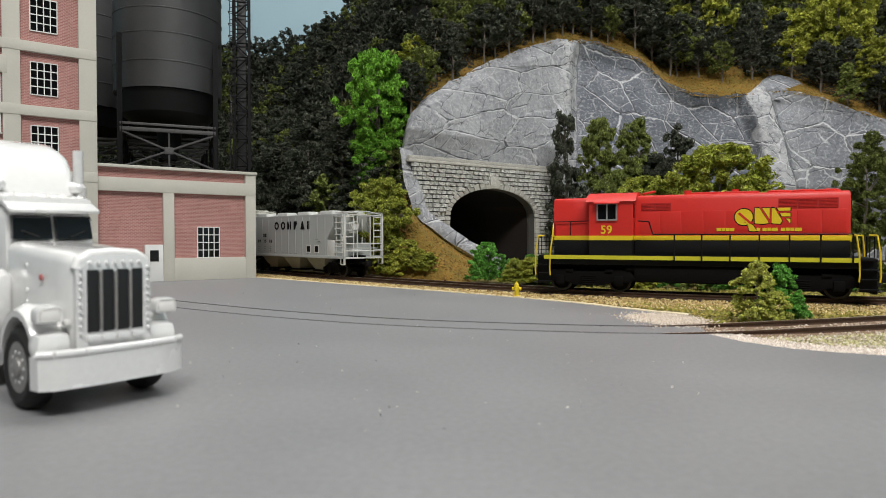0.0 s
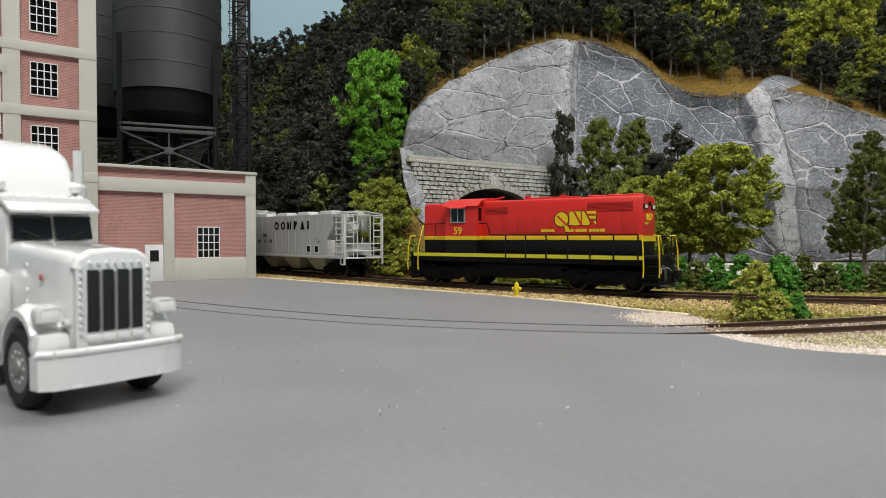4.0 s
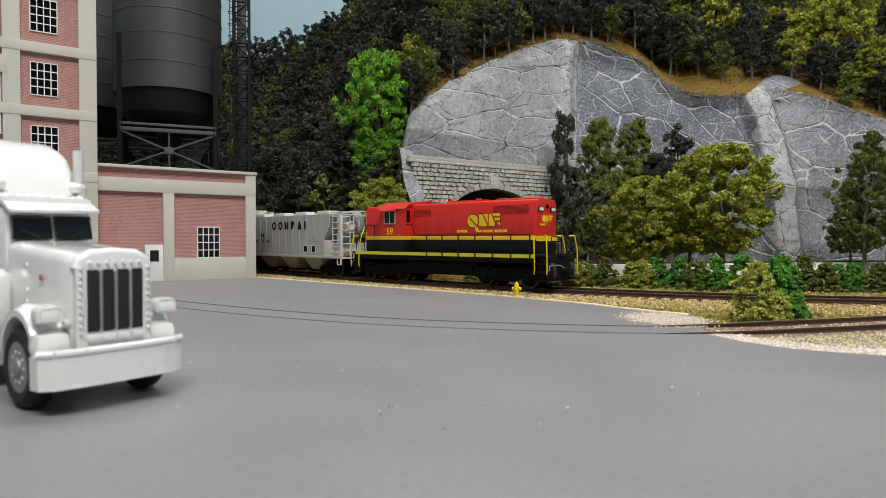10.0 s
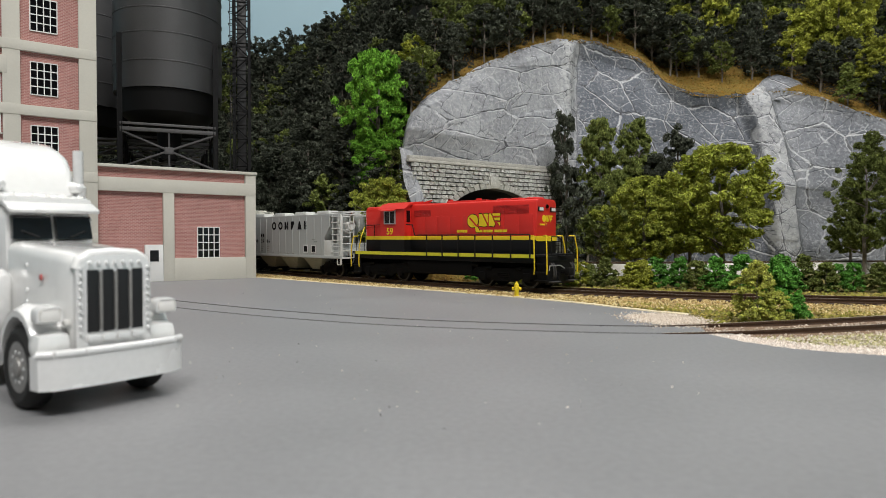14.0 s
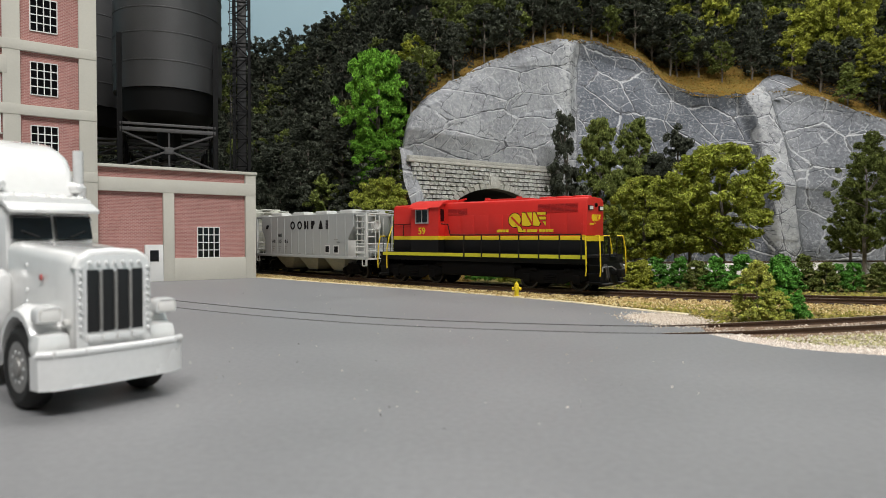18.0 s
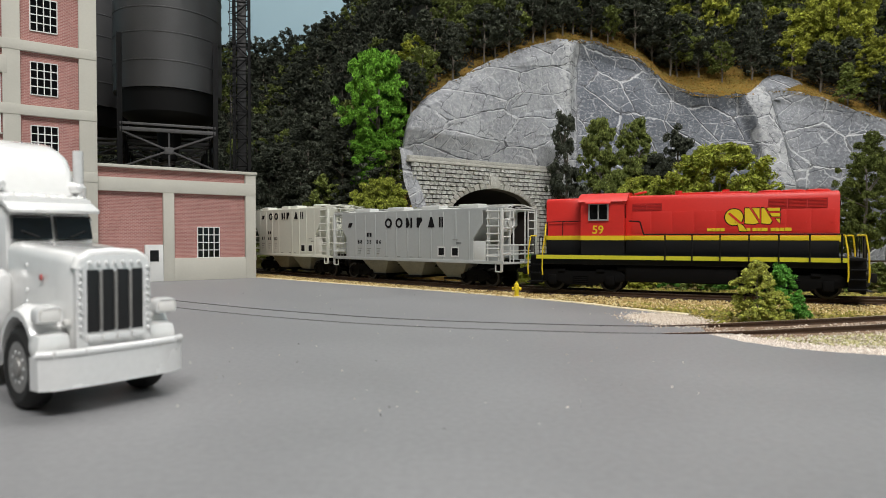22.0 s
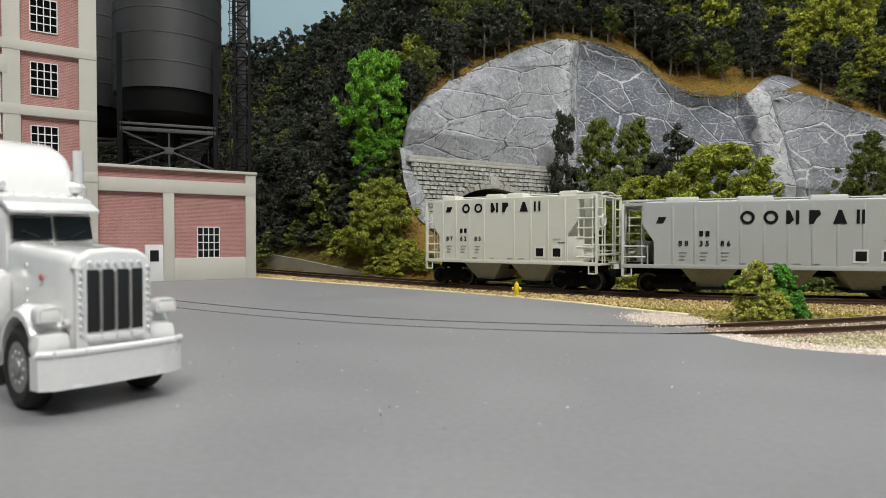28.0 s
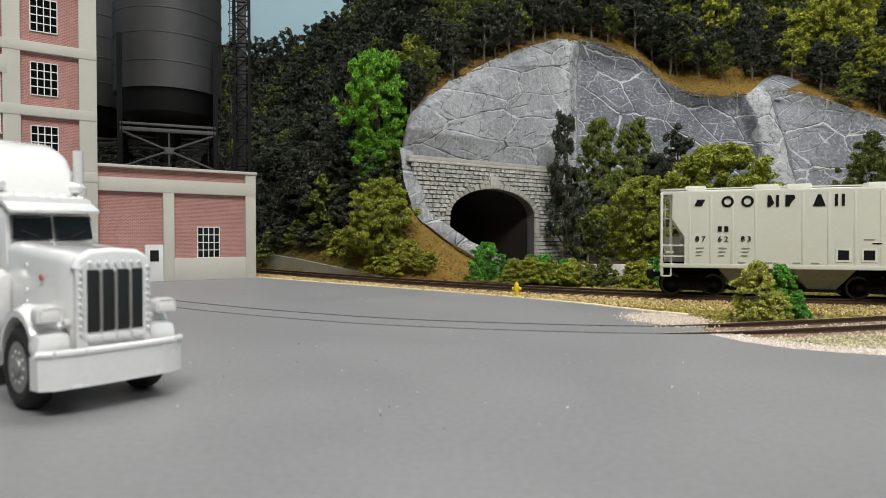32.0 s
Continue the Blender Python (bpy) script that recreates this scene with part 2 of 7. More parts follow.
    c = over(math_("MULTIPLY", seam.outputs[0], 0.6), c, rgb(92, 94, 99))
    c = over(dark, c, rgb(48, 49, 54))
    ln.new(c, b.inputs["Base Color"])
    bp = nd.new("ShaderNodeBump")
    bp.inputs["Strength"].default_value, bp.inputs["Distance"].default_value = 0.9, 0.0014
    high = math_("ADD", math_("MULTIPLY", fr.outputs[0], 0.22), math_("MULTIPLY", grain.outputs["Fac"], 0.45))
    ln.new(math_("SUBTRACT", math_("ADD", high, math_("MULTIPLY", pale, 0.3)), math_("MULTIPLY", dark, 0.7)), bp.inputs["Height"])
    ln.new(bp.outputs[0], b.inputs["Normal"])
    return m


M_ROCK = rock_material()


def brick_material():
    m = bpy.data.materials.new("pale_red_brick")
    m.use_nodes = True
    nd, ln = m.node_tree.nodes, m.node_tree.links
    b = nd["Principled BSDF"]
    b.inputs["Roughness"].default_value = 0.75
    tc, mp, br = nd.new("ShaderNodeTexCoord"), nd.new("ShaderNodeMapping"), nd.new("ShaderNodeTexBrick")
    mp.inputs["Rotation"].default_value = (radians(90), 0, 0)
    ln.new(tc.outputs["Object"], mp.inputs["Vector"])
    ln.new(mp.outputs[0], br.inputs["Vector"])
    br.inputs["Color1"].default_value = (*rgb(178, 124, 115), 1)
    br.inputs["Color2"].default_value = (*rgb(156, 104, 97), 1)
    br.inputs["Mortar"].default_value = (*rgb(190, 152, 145), 1)
    br.inputs["Scale"].default_value = 1.0
    br.inputs["Brick Width"].default_value, br.inputs["Row Height"].default_value = 0.0026, 0.0010
    br.inputs["Mortar Size"].default_value = 0.00016
    n = nd.new("ShaderNodeTexNoise")
    n.inputs["Scale"].default_value, n.inputs["Detail"].default_value = 60, 5
    ln.new(tc.outputs["Object"], n.inputs["Vector"])
    hsv, mr = nd.new("ShaderNodeHueSaturation"), nd.new("ShaderNodeMapRange")
    mr.inputs["To Min"].default_value, mr.inputs["To Max"].default_value = 0.8, 1.2
    ln.new(n.outputs["Fac"], mr.inputs["Value"])
    ln.new(mr.outputs[0], hsv.inputs["Value"])
    ln.new(br.outputs["Color"], hsv.inputs["Color"])
    ln.new(hsv.outputs[0], b.inputs["Base Color"])
    bp = nd.new("ShaderNodeBump")
    bp.invert = True
    bp.inputs["Strength"].default_value, bp.inputs["Distance"].default_value = 0.5, 0.0002
    ln.new(br.outputs["Fac"], bp.inputs["Height"])
    ln.new(bp.outputs[0], b.inputs["Normal"])
    return m


M_BRICK = brick_material()
# ---- the room and the ground ----
def sheet(name, xs, ys, height, material, label, kind="structure", category="", smooth=True):
    """A sheet over a grid of x and y whose height is height(x, y)."""
    vs = [(x, y, height(x, y)) for y in ys for x in xs]
    nx = len(xs)
    fs = [(j * nx + i, j * nx + i + 1, (j + 1) * nx + i + 1, (j + 1) * nx + i) for j in range(len(ys) - 1) for i in range(nx - 1)]
    return tagged(new(name, raw(name, vs, fs, material, smooth)), label, category, kind=kind)


def bump_noise(x, y, f, a):
    return a * noise.noise(Vector((x * f, y * f, 0.3)))


ROOM = (-1.9, 1.9, -1.6, 1.30, 1.45)
gx0, gx1, gy0, gy1, gz1 = ROOM
sheet("ground", np.linspace(gx0, gx1, 160), np.linspace(gy0, gy1, 130), lambda x, y: -0.0016 + bump_noise(x, y, 60, 0.0005), M_EARTH, "olive and tan scattered ground cover on the layout board")
for nm, x0, x1, y0, y1, m in (("wall_north", gx0 - .05, gx1 + .05, gy1, gy1 + .05, M_SKY), ("wall_south", gx0 - .05, gx1 + .05, gy0 - .05, gy0, M_WALLP),
                              ("wall_east", gx1, gx1 + .05, gy0, gy1, M_SKY), ("wall_west", gx0 - .05, gx0, gy0, gy1, M_SKY)):
    tagged(new(nm, mesh_of(nm, block(x0, x1, y0, y1, -0.3, gz1), m)), "pale blue painted backdrop wall" if m is M_SKY else "unseen dark grey room wall", kind="structure")
tagged(new("ceiling", mesh_of("ceiling", block(gx0 - .05, gx1 + .05, gy0 - .05, gy1 + .05, gz1, gz1 + .05), M_WALLP)), "unseen dark grey room ceiling", kind="structure")

m_glow = bpy.data.materials.new("lamp_diffuser")
m_glow.use_nodes = True
_b = m_glow.node_tree.nodes["Principled BSDF"]
_b.inputs["Emission Color"].default_value, _b.inputs["Emission Strength"].default_value = (1, 0.97, 0.92, 1), 3.0
for lx, ly, lz, lw, lh, watts in LAMPS:
    fix = thing("ceiling_light", "white ceiling light with a glowing diffuser", "ceiling light", pose(lx, ly, lz), group="ceiling lights")
    part("frame", block(-lw / 2 - .02, lw / 2 + .02, -lh / 2 - .02, lh / 2 + .02, 0.0, gz1 - lz, 0.004), M_WHITE, fix)
    part("diffuser", block(-lw / 2, lw / 2, -lh / 2, lh / 2, -0.006, 0.0, 0.001), m_glow, fix, "glowing diffuser")

# the street: one slab with a curved edge along the tracks
EDGE = [(-1.2, 0.62), (-0.42, 0.62), (-0.24, 0.53), (-0.150, 0.503), (-0.09, 0.449), (-0.0298, 0.396), (0.0386, 0.333), (0.066, 0.302), (0.0909, 0.267), (0.088, 0.248),
        (0.0784, 0.2336), (0.0915, 0.2247), (0.0868, 0.2063), (0.0913, 0.1907), (0.0990, 0.1798), (0.1085, 0.1735), (0.1182, 0.1688), (0.150, 0.140), (0.22, 0.09), (0.45, 0.0), (0.9, -0.2), (0.9, -1.2), (-1.2, -1.2)]


def fine_edge(pts, n, seed, amp, upto):
    rnd = random.Random(seed)
    out = []
    for i, p in enumerate(pts):
        q = pts[(i + 1) % len(pts)]
        out.append(p)
        if 2 <= i < upto:
            for k in range(1, n):
                t = k / n
                out.append((p[0] + (q[0] - p[0]) * t + rnd.uniform(-amp, amp), p[1] + (q[1] - p[1]) * t + rnd.uniform(-amp, amp)))
    return out


def plate(name, pts, z0, z1, material, label, kind="structure"):
    bm = bmesh.new()
    lo = [bm.verts.new((x, y, z0)) for x, y in pts]
    hi = [bm.verts.new((x, y, z1)) for x, y in pts]
    n = len(pts)
    bm.faces.new(hi)
    for i in range(n):
        bm.faces.new((lo[i], lo[(i + 1) % n], hi[(i + 1) % n], hi[i]))
    bmesh.ops.triangulate(bm, faces=[f for f in bm.faces if len(f.verts) > 4])
    bmesh.ops.recalc_face_normals(bm, faces=bm.faces)
    return tagged(new(name, mesh_of(name, bm, material, False)), label, kind=kind)


plate("road", fine_edge(EDGE, 8, 3, 0.0006, 19), -0.004, 0.0, M_PAVE, "smooth grey painted street surface with small scuffs")


M_SUNK = mat("dull_sunk_rail", rgb(104, 102, 101), 0.5, v=0.2, s1=30, s2=900, bump=0.1)
M_FAINT = mat("street_grey_rail", rgb(121, 120, 120), 0.5, v=0.2, s1=30, s2=900, bump=0.1)
M_BROWNBED = mat("brown_dusty_gravel", rgb(122, 100, 80), 0.9, v=0.3, s1=120, s2=1400, bump=0.7, depth=0.0005)
M_PALEBED = mat("pale_grey_ballast", rgb(192, 188, 178), 0.9, v=0.2, s1=120, s2=1400, bump=0.6, depth=0.0005)


# ---- tracks ----
def track(name, label, centre, s0, s1, rail_top, ties=True, step=0.0064, gauge=0.0165, bed=None, bed_mat=None, head=1.0, bed_drop=0.0030, ramp=0.0):
    """Two rails of real section along centre(s), sleepers and a ballast bed."""
    t = thing(name, label, "railway track", kind="structure")
    ss = np.arange(s0, s1, 0.006)
    P = np.array([centre(s) for s in ss])
    D = np.gradient(P, axis=0)
    D /= np.linalg.norm(D, axis=1)[:, None]
    N = np.stack([-D[:, 1], D[:, 0]], 1)
    for side in (-1, 1):
        vs, fs = [], []
        prof = [(-.0009, 0), (-.0009, .0004), (-.0002, .0006), (-.0002, .0014), (-.0005, .0015), (-.0005, .0021), (.0005, .0021), (.0005, .0015), (.0002, .0014), (.0002, .0006), (.0009, .0004), (.0009, 0)]
        for s, p, n_ in zip(ss, P, N):
            sink = 0.0012 * max(0.0, 1 - (s - s0) / ramp) if ramp else 0.0
            for o, h in prof:
                q = p + n_ * (side * (gauge / 2 + .0004) + o * head)
                vs.append((q[0], q[1], rail_top - .0021 + h - sink))
        k = len(prof)
        top = []
        for i in range(len(P) - 1):
            for j in range(k):
                fs.append((i * k + j, i * k + (j + 1) % k, (i + 1) * k + (j + 1) % k, (i + 1) * k + j))
                top.append(j == 5 and head == 1.0)
        me = raw("rail", vs, fs, M_RAIL if head == 1.0 else M_SUNK if side > 0 else M_FAINT)
        me.materials.append(M_RAILTOP)
        for pl, is_top in zip(me.polygons, top):
            pl.material_index = 1 if is_top else 0
        part("rail", me, None, t, "rusty steel rail with a bright head" if head == 1.0 else "dull grey rail sunk in the street")
    if ties:
        tie = mesh_of("sleeper", block(-.0013, .0013, -.015, .015, rail_top - .0037, rail_top - .0021, 0.0002), M_TIE)
        s = s0
        while s < s1:
            p, q = centre(s), centre(s + .001)
            part("sleeper", tie, None, t, m=pose(p[0], p[1], 0, 0, 0, math.degrees(math.atan2(q[1] - p[1], q[0] - p[0]))))
            s += step
    if bed:
        vs, fs = [], []
        for p, n_ in zip(P, N):
            for o, h in ((-bed - .006, -.0035), (-bed, rail_top - bed_drop), (bed, rail_top - bed_drop), (bed + .006, -.0035)):
                q = p + n_ * o
                vs.append((q[0], q[1], h))
        for i in range(len(P) - 1):
            for j in range(3):
                fs.append((i * 4 + j, i * 4 + j + 1, (i + 1) * 4 + j + 1, (i + 1) * 4 + j))
        part("ballast_bed", raw("ballast_bed", vs, fs, bed_mat, True), None, t, "tan ballast bed")
    return t


RAIL_TOP = 0.0021
track("main_track", "railway track with rusty rails on tan ballast", on_track, -0.85, 0.62, RAIL_TOP, bed=0.019, bed_mat=M_BALLAST)


def curve_of(pts):
    """A smooth line through a few points, by its length."""
    P = np.array(pts, float)
    t = np.r_[0, np.cumsum(np.hypot(*np.diff(P, axis=0).T))]
    u = np.linspace(0, t[-1], 400)
    m = np.gradient(P, t, axis=0)
    out = []
    for a in u:
        i = min(max(int(np.searchsorted(t, a)) - 1, 0), len(t) - 2)
        h = t[i + 1] - t[i]
        k = (a - t[i]) / h
        out.append((2 * k**3 - 3 * k**2 + 1) * P[i] + (k**3 - 2 * k**2 + k) * h * m[i] + (-2 * k**3 + 3 * k**2) * P[i + 1] + (k**3 - k**2) * h * m[i + 1])
    C = np.array(out)
    s = np.r_[0, np.cumsum(np.hypot(*np.diff(C, axis=0).T))]
    return (lambda q: np.array([np.interp(q, s, C[:, 0]), np.interp(q, s, C[:, 1])])), s[-1]


SPUR, SPUR_L = curve_of([(-0.205, 0.362), (-0.127, 0.300), (-0.066, 0.2595), (-0.018, 0.2356), (0.023, 0.2237), (0.0705, 0.2158), (0.105, 0.2172), (0.1625, 0.232), (0.29, 0.30), (0.42, 0.39)])
track("street_track", "railway track sunk flush into the grey street", SPUR, 0.0, 0.345, 0.00030, ties=False, head=0.6)
track("spur_track", "railway track with rusty rails on pale gravel", SPUR, 0.319, SPUR_L, 0.0015, ties=False, bed=0.0125, bed_mat=M_BROWNBED, bed_drop=0.0019, ramp=0.05)
BACK, BACK_L = curve_of([(0.0, 0.80), (0.025, 0.70), (0.052, 0.622), (0.11, 0.575), (0.22, 0.575), (0.36, 0.60), (0.55, 0.60), (0.8, 0.58)])
track("hillside_track", "railway track on pale grey ballast along the rock", BACK, 0.0, BACK_L, 0.0096, ties=False, bed=0.017, bed_mat=M_PALEBED, bed_drop=0.0012)

# ---- the hill, the rock and the tunnel ----
RIM_X = [-1.9, -0.30, -0.12, -0.055, -0.0379, -0.0323, -0.0129, 0.0385, 0.0915, 0.132, 0.1882, 0.2374, 0.2698, 0.3008, 0.3448, 0.3785, 0.4038, 0.4343, 0.4985, 0.5774, 0.9, 1.9]
RIM_Z = [0.02, 0.02, 0.02, 0.075, 0.1129, 0.1404, 0.1669, 0.2072, 0.2403, 0.26, 0.2654, 0.2463, 0.2161, 0.204, 0.2012, 0.2050, 0.2065, 0.2010, 0.1720, 0.133, 0.10, 0.08]
BASE_X = [-1.9, -0.30, -0.12, -0.06, -0.028, 0.125, 0.2, 0.32, 0.5, 0.7, 1.9]
BASE_Y = [1.2, 0.79, 0.60, 0.56, 0.56, 0.665, 0.70, 0.72, 0.70, 0.66, 0.5]


def rim_z(x):
    return lerp(x, RIM_X, RIM_Z)


def base_y(x):
    return lerp(x, BASE_X, BASE_Y)


def lean(z):
    return 0.006 + 0.36 * max(0.0, z - 0.09)


def rim_y(x):
    return base_y(x) + lean(rim_z(x))


def rough_of(x, z):
    """Ledges and hollows of the rock."""
    p = Vector((x, z, 1.7))
    a = noise.noise(p * 9) * 0.011 + noise.noise(p * 26) * 0.0022
    xl = 0.362 + 0.07 * (0.2 - z) + 0.003 * noise.noise(Vector((z * 30, 7, 0)))
    a += 0.007 * (math.tanh((x - xl) / 0.0020) - math.tanh((x - xl - 0.030) / 0.004)) - 0.006 * math.exp(-(((x - xl + 0.005) / 0.0035) ** 2))  # the outcrop
    a += 0.007 * math.tanh((0.145 + 0.1 * (z - 0.15) - x) / 0.006) - 0.006 * math.exp(-(((x - 0.147 - 0.1 * (z - 0.15)) / 0.006) ** 2))  # the fold
    return a


def facet_fields(X, Z):
    """Straight-edged facets over the rock: relief, the grey of each facet, and the cells along which the grooves run."""
    n = len(X)
    wob = np.array([(noise.noise(Vector((x * 38, z * 38, 4))), noise.noise(Vector((x * 38, z * 38, 9)))) for x, z in zip(X, Z)])
    wx, wz = X + 0.0032 * wob[:, 0], Z + 0.0032 * wob[:, 1]
    fold = 0.150 + 0.10 * (wz - 0.15)
    xl = 0.362 + 0.07 * (0.2 - wz) + 0.004 * wob[:, 1]
    zone = np.where(wx < fold, 0, np.where(wx < xl, 1, np.where(wx < xl + 0.026, 2, 3)))
    edge = np.full(n, 1.0)
    for line in (fold, xl, xl + 0.026):
        edge = np.minimum(edge, np.abs(wx - line))
    relief, slate = np.zeros(n), np.zeros(n)
    out = {k + tag: np.zeros(n) for k in ("cell_u", "cell_v", "step_u", "step_v") for tag in ("_wide", "_fine")}
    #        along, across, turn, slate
    # the last value sets how far a zone goes towards dark blue-grey
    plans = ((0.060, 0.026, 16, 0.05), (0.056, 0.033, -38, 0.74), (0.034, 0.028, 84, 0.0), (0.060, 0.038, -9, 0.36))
    for k, (la, lc, turn, dark) in enumerate(plans):
        idx = np.nonzero(zone == k)[0]
        if not len(idx):
            continue
        for tag, f, more in (("_wide", 1.0, 0), ("_fine", 0.46, 47)):
            ca, sa = math.cos(radians(turn + more)), math.sin(radians(turn + more))
            u, v = (wx * ca + wz * sa) / (la * f) + 7 * k, (-wx * sa + wz * ca) / (lc * f) + 5 * k
            out["cell_u" + tag][idx], out["cell_v" + tag][idx] = u[idx], v[idx]
            out["step_u" + tag][idx], out["step_v" + tag][idx] = (0.3 * ca + sa) / (la * f), (-0.3 * sa + ca) / (lc * f)
            if f == 1.0:
                cu, cv = np.floor(u).astype(int), np.floor(v).astype(int)
                own = np.random.RandomState(200 + 10 * k).uniform(0, 1, (64, 64, 4))[cu % 64, cv % 64]
                relief[idx] += (((own[:, 1] - .5) * (u - cu) + (own[:, 2] - .5) * (v - cv)) * 0.0016)[idx]
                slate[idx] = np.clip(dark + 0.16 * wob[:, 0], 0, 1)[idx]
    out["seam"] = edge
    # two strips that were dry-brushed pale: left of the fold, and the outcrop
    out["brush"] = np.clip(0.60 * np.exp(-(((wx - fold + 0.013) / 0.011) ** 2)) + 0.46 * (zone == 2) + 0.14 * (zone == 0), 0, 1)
    out["slate"] = slate
    return relief, out


def rock_mesh(name, rows, cols, P, keep, way, amount=1.0, extra_slate=0.0):
    """A rock sheet from rows by cols of points, broken into facets that stand out along way."""
    P = np.array(P)
    relief, paint = facet_fields(P[:, 0], P[:, 2])
    paint["slate"] = np.clip(paint["slate"] + extra_slate, 0, 1)
    free = np.array(keep[0])
    P = P + np.array(way)[None, :] * (relief * free * amount)[:, None]
    fs = [(i * cols + j, (i + 1) * cols + j, (i + 1) * cols + j + 1, i * cols + j + 1) for i in range(rows - 1) for j in range(cols - 1) if not keep[1](*P[i * cols + j])]
    me = raw(name, P.tolist(), fs, M_ROCK, True)
    for nm, val in paint.items():
        at = me.attributes.new(nm, "FLOAT", "POINT")
        at.data.foreach_set("value", val.astype(np.float32))
    return me


pts, free, xs = [], [], np.r_[np.arange(-0.040, 0.58, 0.00112), np.arange(0.58, 0.95, 0.006)]
NZ = 225
for x in xs:
    zt = rim_z(x) + 0.0016 + 0.0026 * noise.noise(Vector((x * 70, 0, 0))) + 0.0014 * noise.noise(Vector((x * 260, 0, 4)))
    by = base_y(x)
    for j in range(NZ + 1):
        z = -0.006 + (zt + 0.006) * j / NZ
        edge = min(1.0, (NZ - j) / 18)
        near_portal = min(1.0, max(0.0, (z - 0.106) / 0.022, (x - 0.135) / 0.015))
        free.append(edge * near_portal)
        pts.append((x, by + lean(z) - rough_of(x, z) * edge * near_portal + (1 - near_portal) * 0.006, z))
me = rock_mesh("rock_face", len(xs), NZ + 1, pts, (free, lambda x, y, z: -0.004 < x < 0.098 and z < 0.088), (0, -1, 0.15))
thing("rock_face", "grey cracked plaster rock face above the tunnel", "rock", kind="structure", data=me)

# the hill runs from the rock's rim up to the backdrop
vs, fs = [], []
hx, NW = np.r_[np.linspace(-1.9, -0.45, 60), np.arange(-0.44, 0.80, 0.0035), np.linspace(0.81, 1.9, 40)], 90


def hill_z(x, y):
    d = y - rim_y(x)
    return rim_z(x) + (0.77 + 0.015 * min(1.0, max(0.0, -x / 0.25)) - 0.055 * math.exp(-(((x + 0.20) / 0.10) ** 2))) * d + 0.006 * noise.noise(Vector((x * 14, y * 14, 0))) * min(1.0, max(0.0, d / 0.03))


for x in hx:
    for j in range(NW + 1):
        y = rim_y(x) + 0.0005 + (1.30 - rim_y(x)) * j / NW
        vs.append((x, y, hill_z(x, y) + (0 if j else -0.002)))
for i in range(len(hx) - 1):
    for j in range(NW):
        fs.append((i * (NW + 1) + j, (i + 1) * (NW + 1) + j, (i + 1) * (NW + 1) + j + 1, i * (NW + 1) + j + 1))
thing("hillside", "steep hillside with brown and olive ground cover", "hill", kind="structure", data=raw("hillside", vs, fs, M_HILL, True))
hill_mesh = bpy.data.objects["hillside"].data
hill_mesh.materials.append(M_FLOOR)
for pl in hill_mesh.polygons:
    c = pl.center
    # beyond the strip along the rim the ground is a darker brown
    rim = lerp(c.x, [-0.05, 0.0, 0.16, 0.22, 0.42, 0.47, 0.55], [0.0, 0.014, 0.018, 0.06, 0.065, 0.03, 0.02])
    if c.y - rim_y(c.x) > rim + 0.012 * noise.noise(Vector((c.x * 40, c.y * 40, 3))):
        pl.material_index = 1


# the spill of earth beside the portal, down to the track
def spill_z(x, y):
    s = lerp(x, [-0.34, -0.142, -0.07, 0.003, 0.06], [0.79, 0.563, 0.493, 0.425, 0.385]) + 0.038
    front = 0.95 * (y - s) + 0.004
    side = lerp(x, [-0.06, -0.0345, -0.0268, -0.0190, 0.0082, 0.0275, 0.045], [0.14, 0.082, 0.055, 0.0445, 0.0245, 0.0132, -0.004]) - 0.25 * (0.55 - y)
    if x > -0.03 and y > 0.552 + 0.686 * (x + 0.028):
        return -0.004  # the tunnel's floor
    return max(-0.004, min(front, side, 0.16)) + 0.002 * noise.noise(Vector((x * 60, y * 60, 0)))


sheet("earth_bank", np.linspace(-0.34, 0.055, 150), np.linspace(0.44, 0.70, 100), spill_z, M_HILL, "brown and olive earth bank beside the tunnel portal")
bank_mesh = bpy.data.objects["earth_bank"].data
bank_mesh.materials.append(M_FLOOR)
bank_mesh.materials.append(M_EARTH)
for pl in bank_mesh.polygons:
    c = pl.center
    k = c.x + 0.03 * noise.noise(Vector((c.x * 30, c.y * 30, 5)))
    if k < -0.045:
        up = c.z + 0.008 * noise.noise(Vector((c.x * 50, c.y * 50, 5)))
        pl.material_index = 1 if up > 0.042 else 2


# ---- the tunnel portal ----
PORTAL = pose(-0.028, 0.560, 0, 0, 0, math.degrees(math.atan2(0.5657, 0.8243)))
P_W, P_H, A_C, A_R, A_SPRING, A_RISE = 0.1856, 0.0985, 0.0935, 0.0525, 0.052, 0.0265


def arch(r, rise, n=24):
    return [(A_C + r * math.cos(a), A_SPRING + rise * math.sin(a)) for a in np.linspace(math.pi, 0, n)]


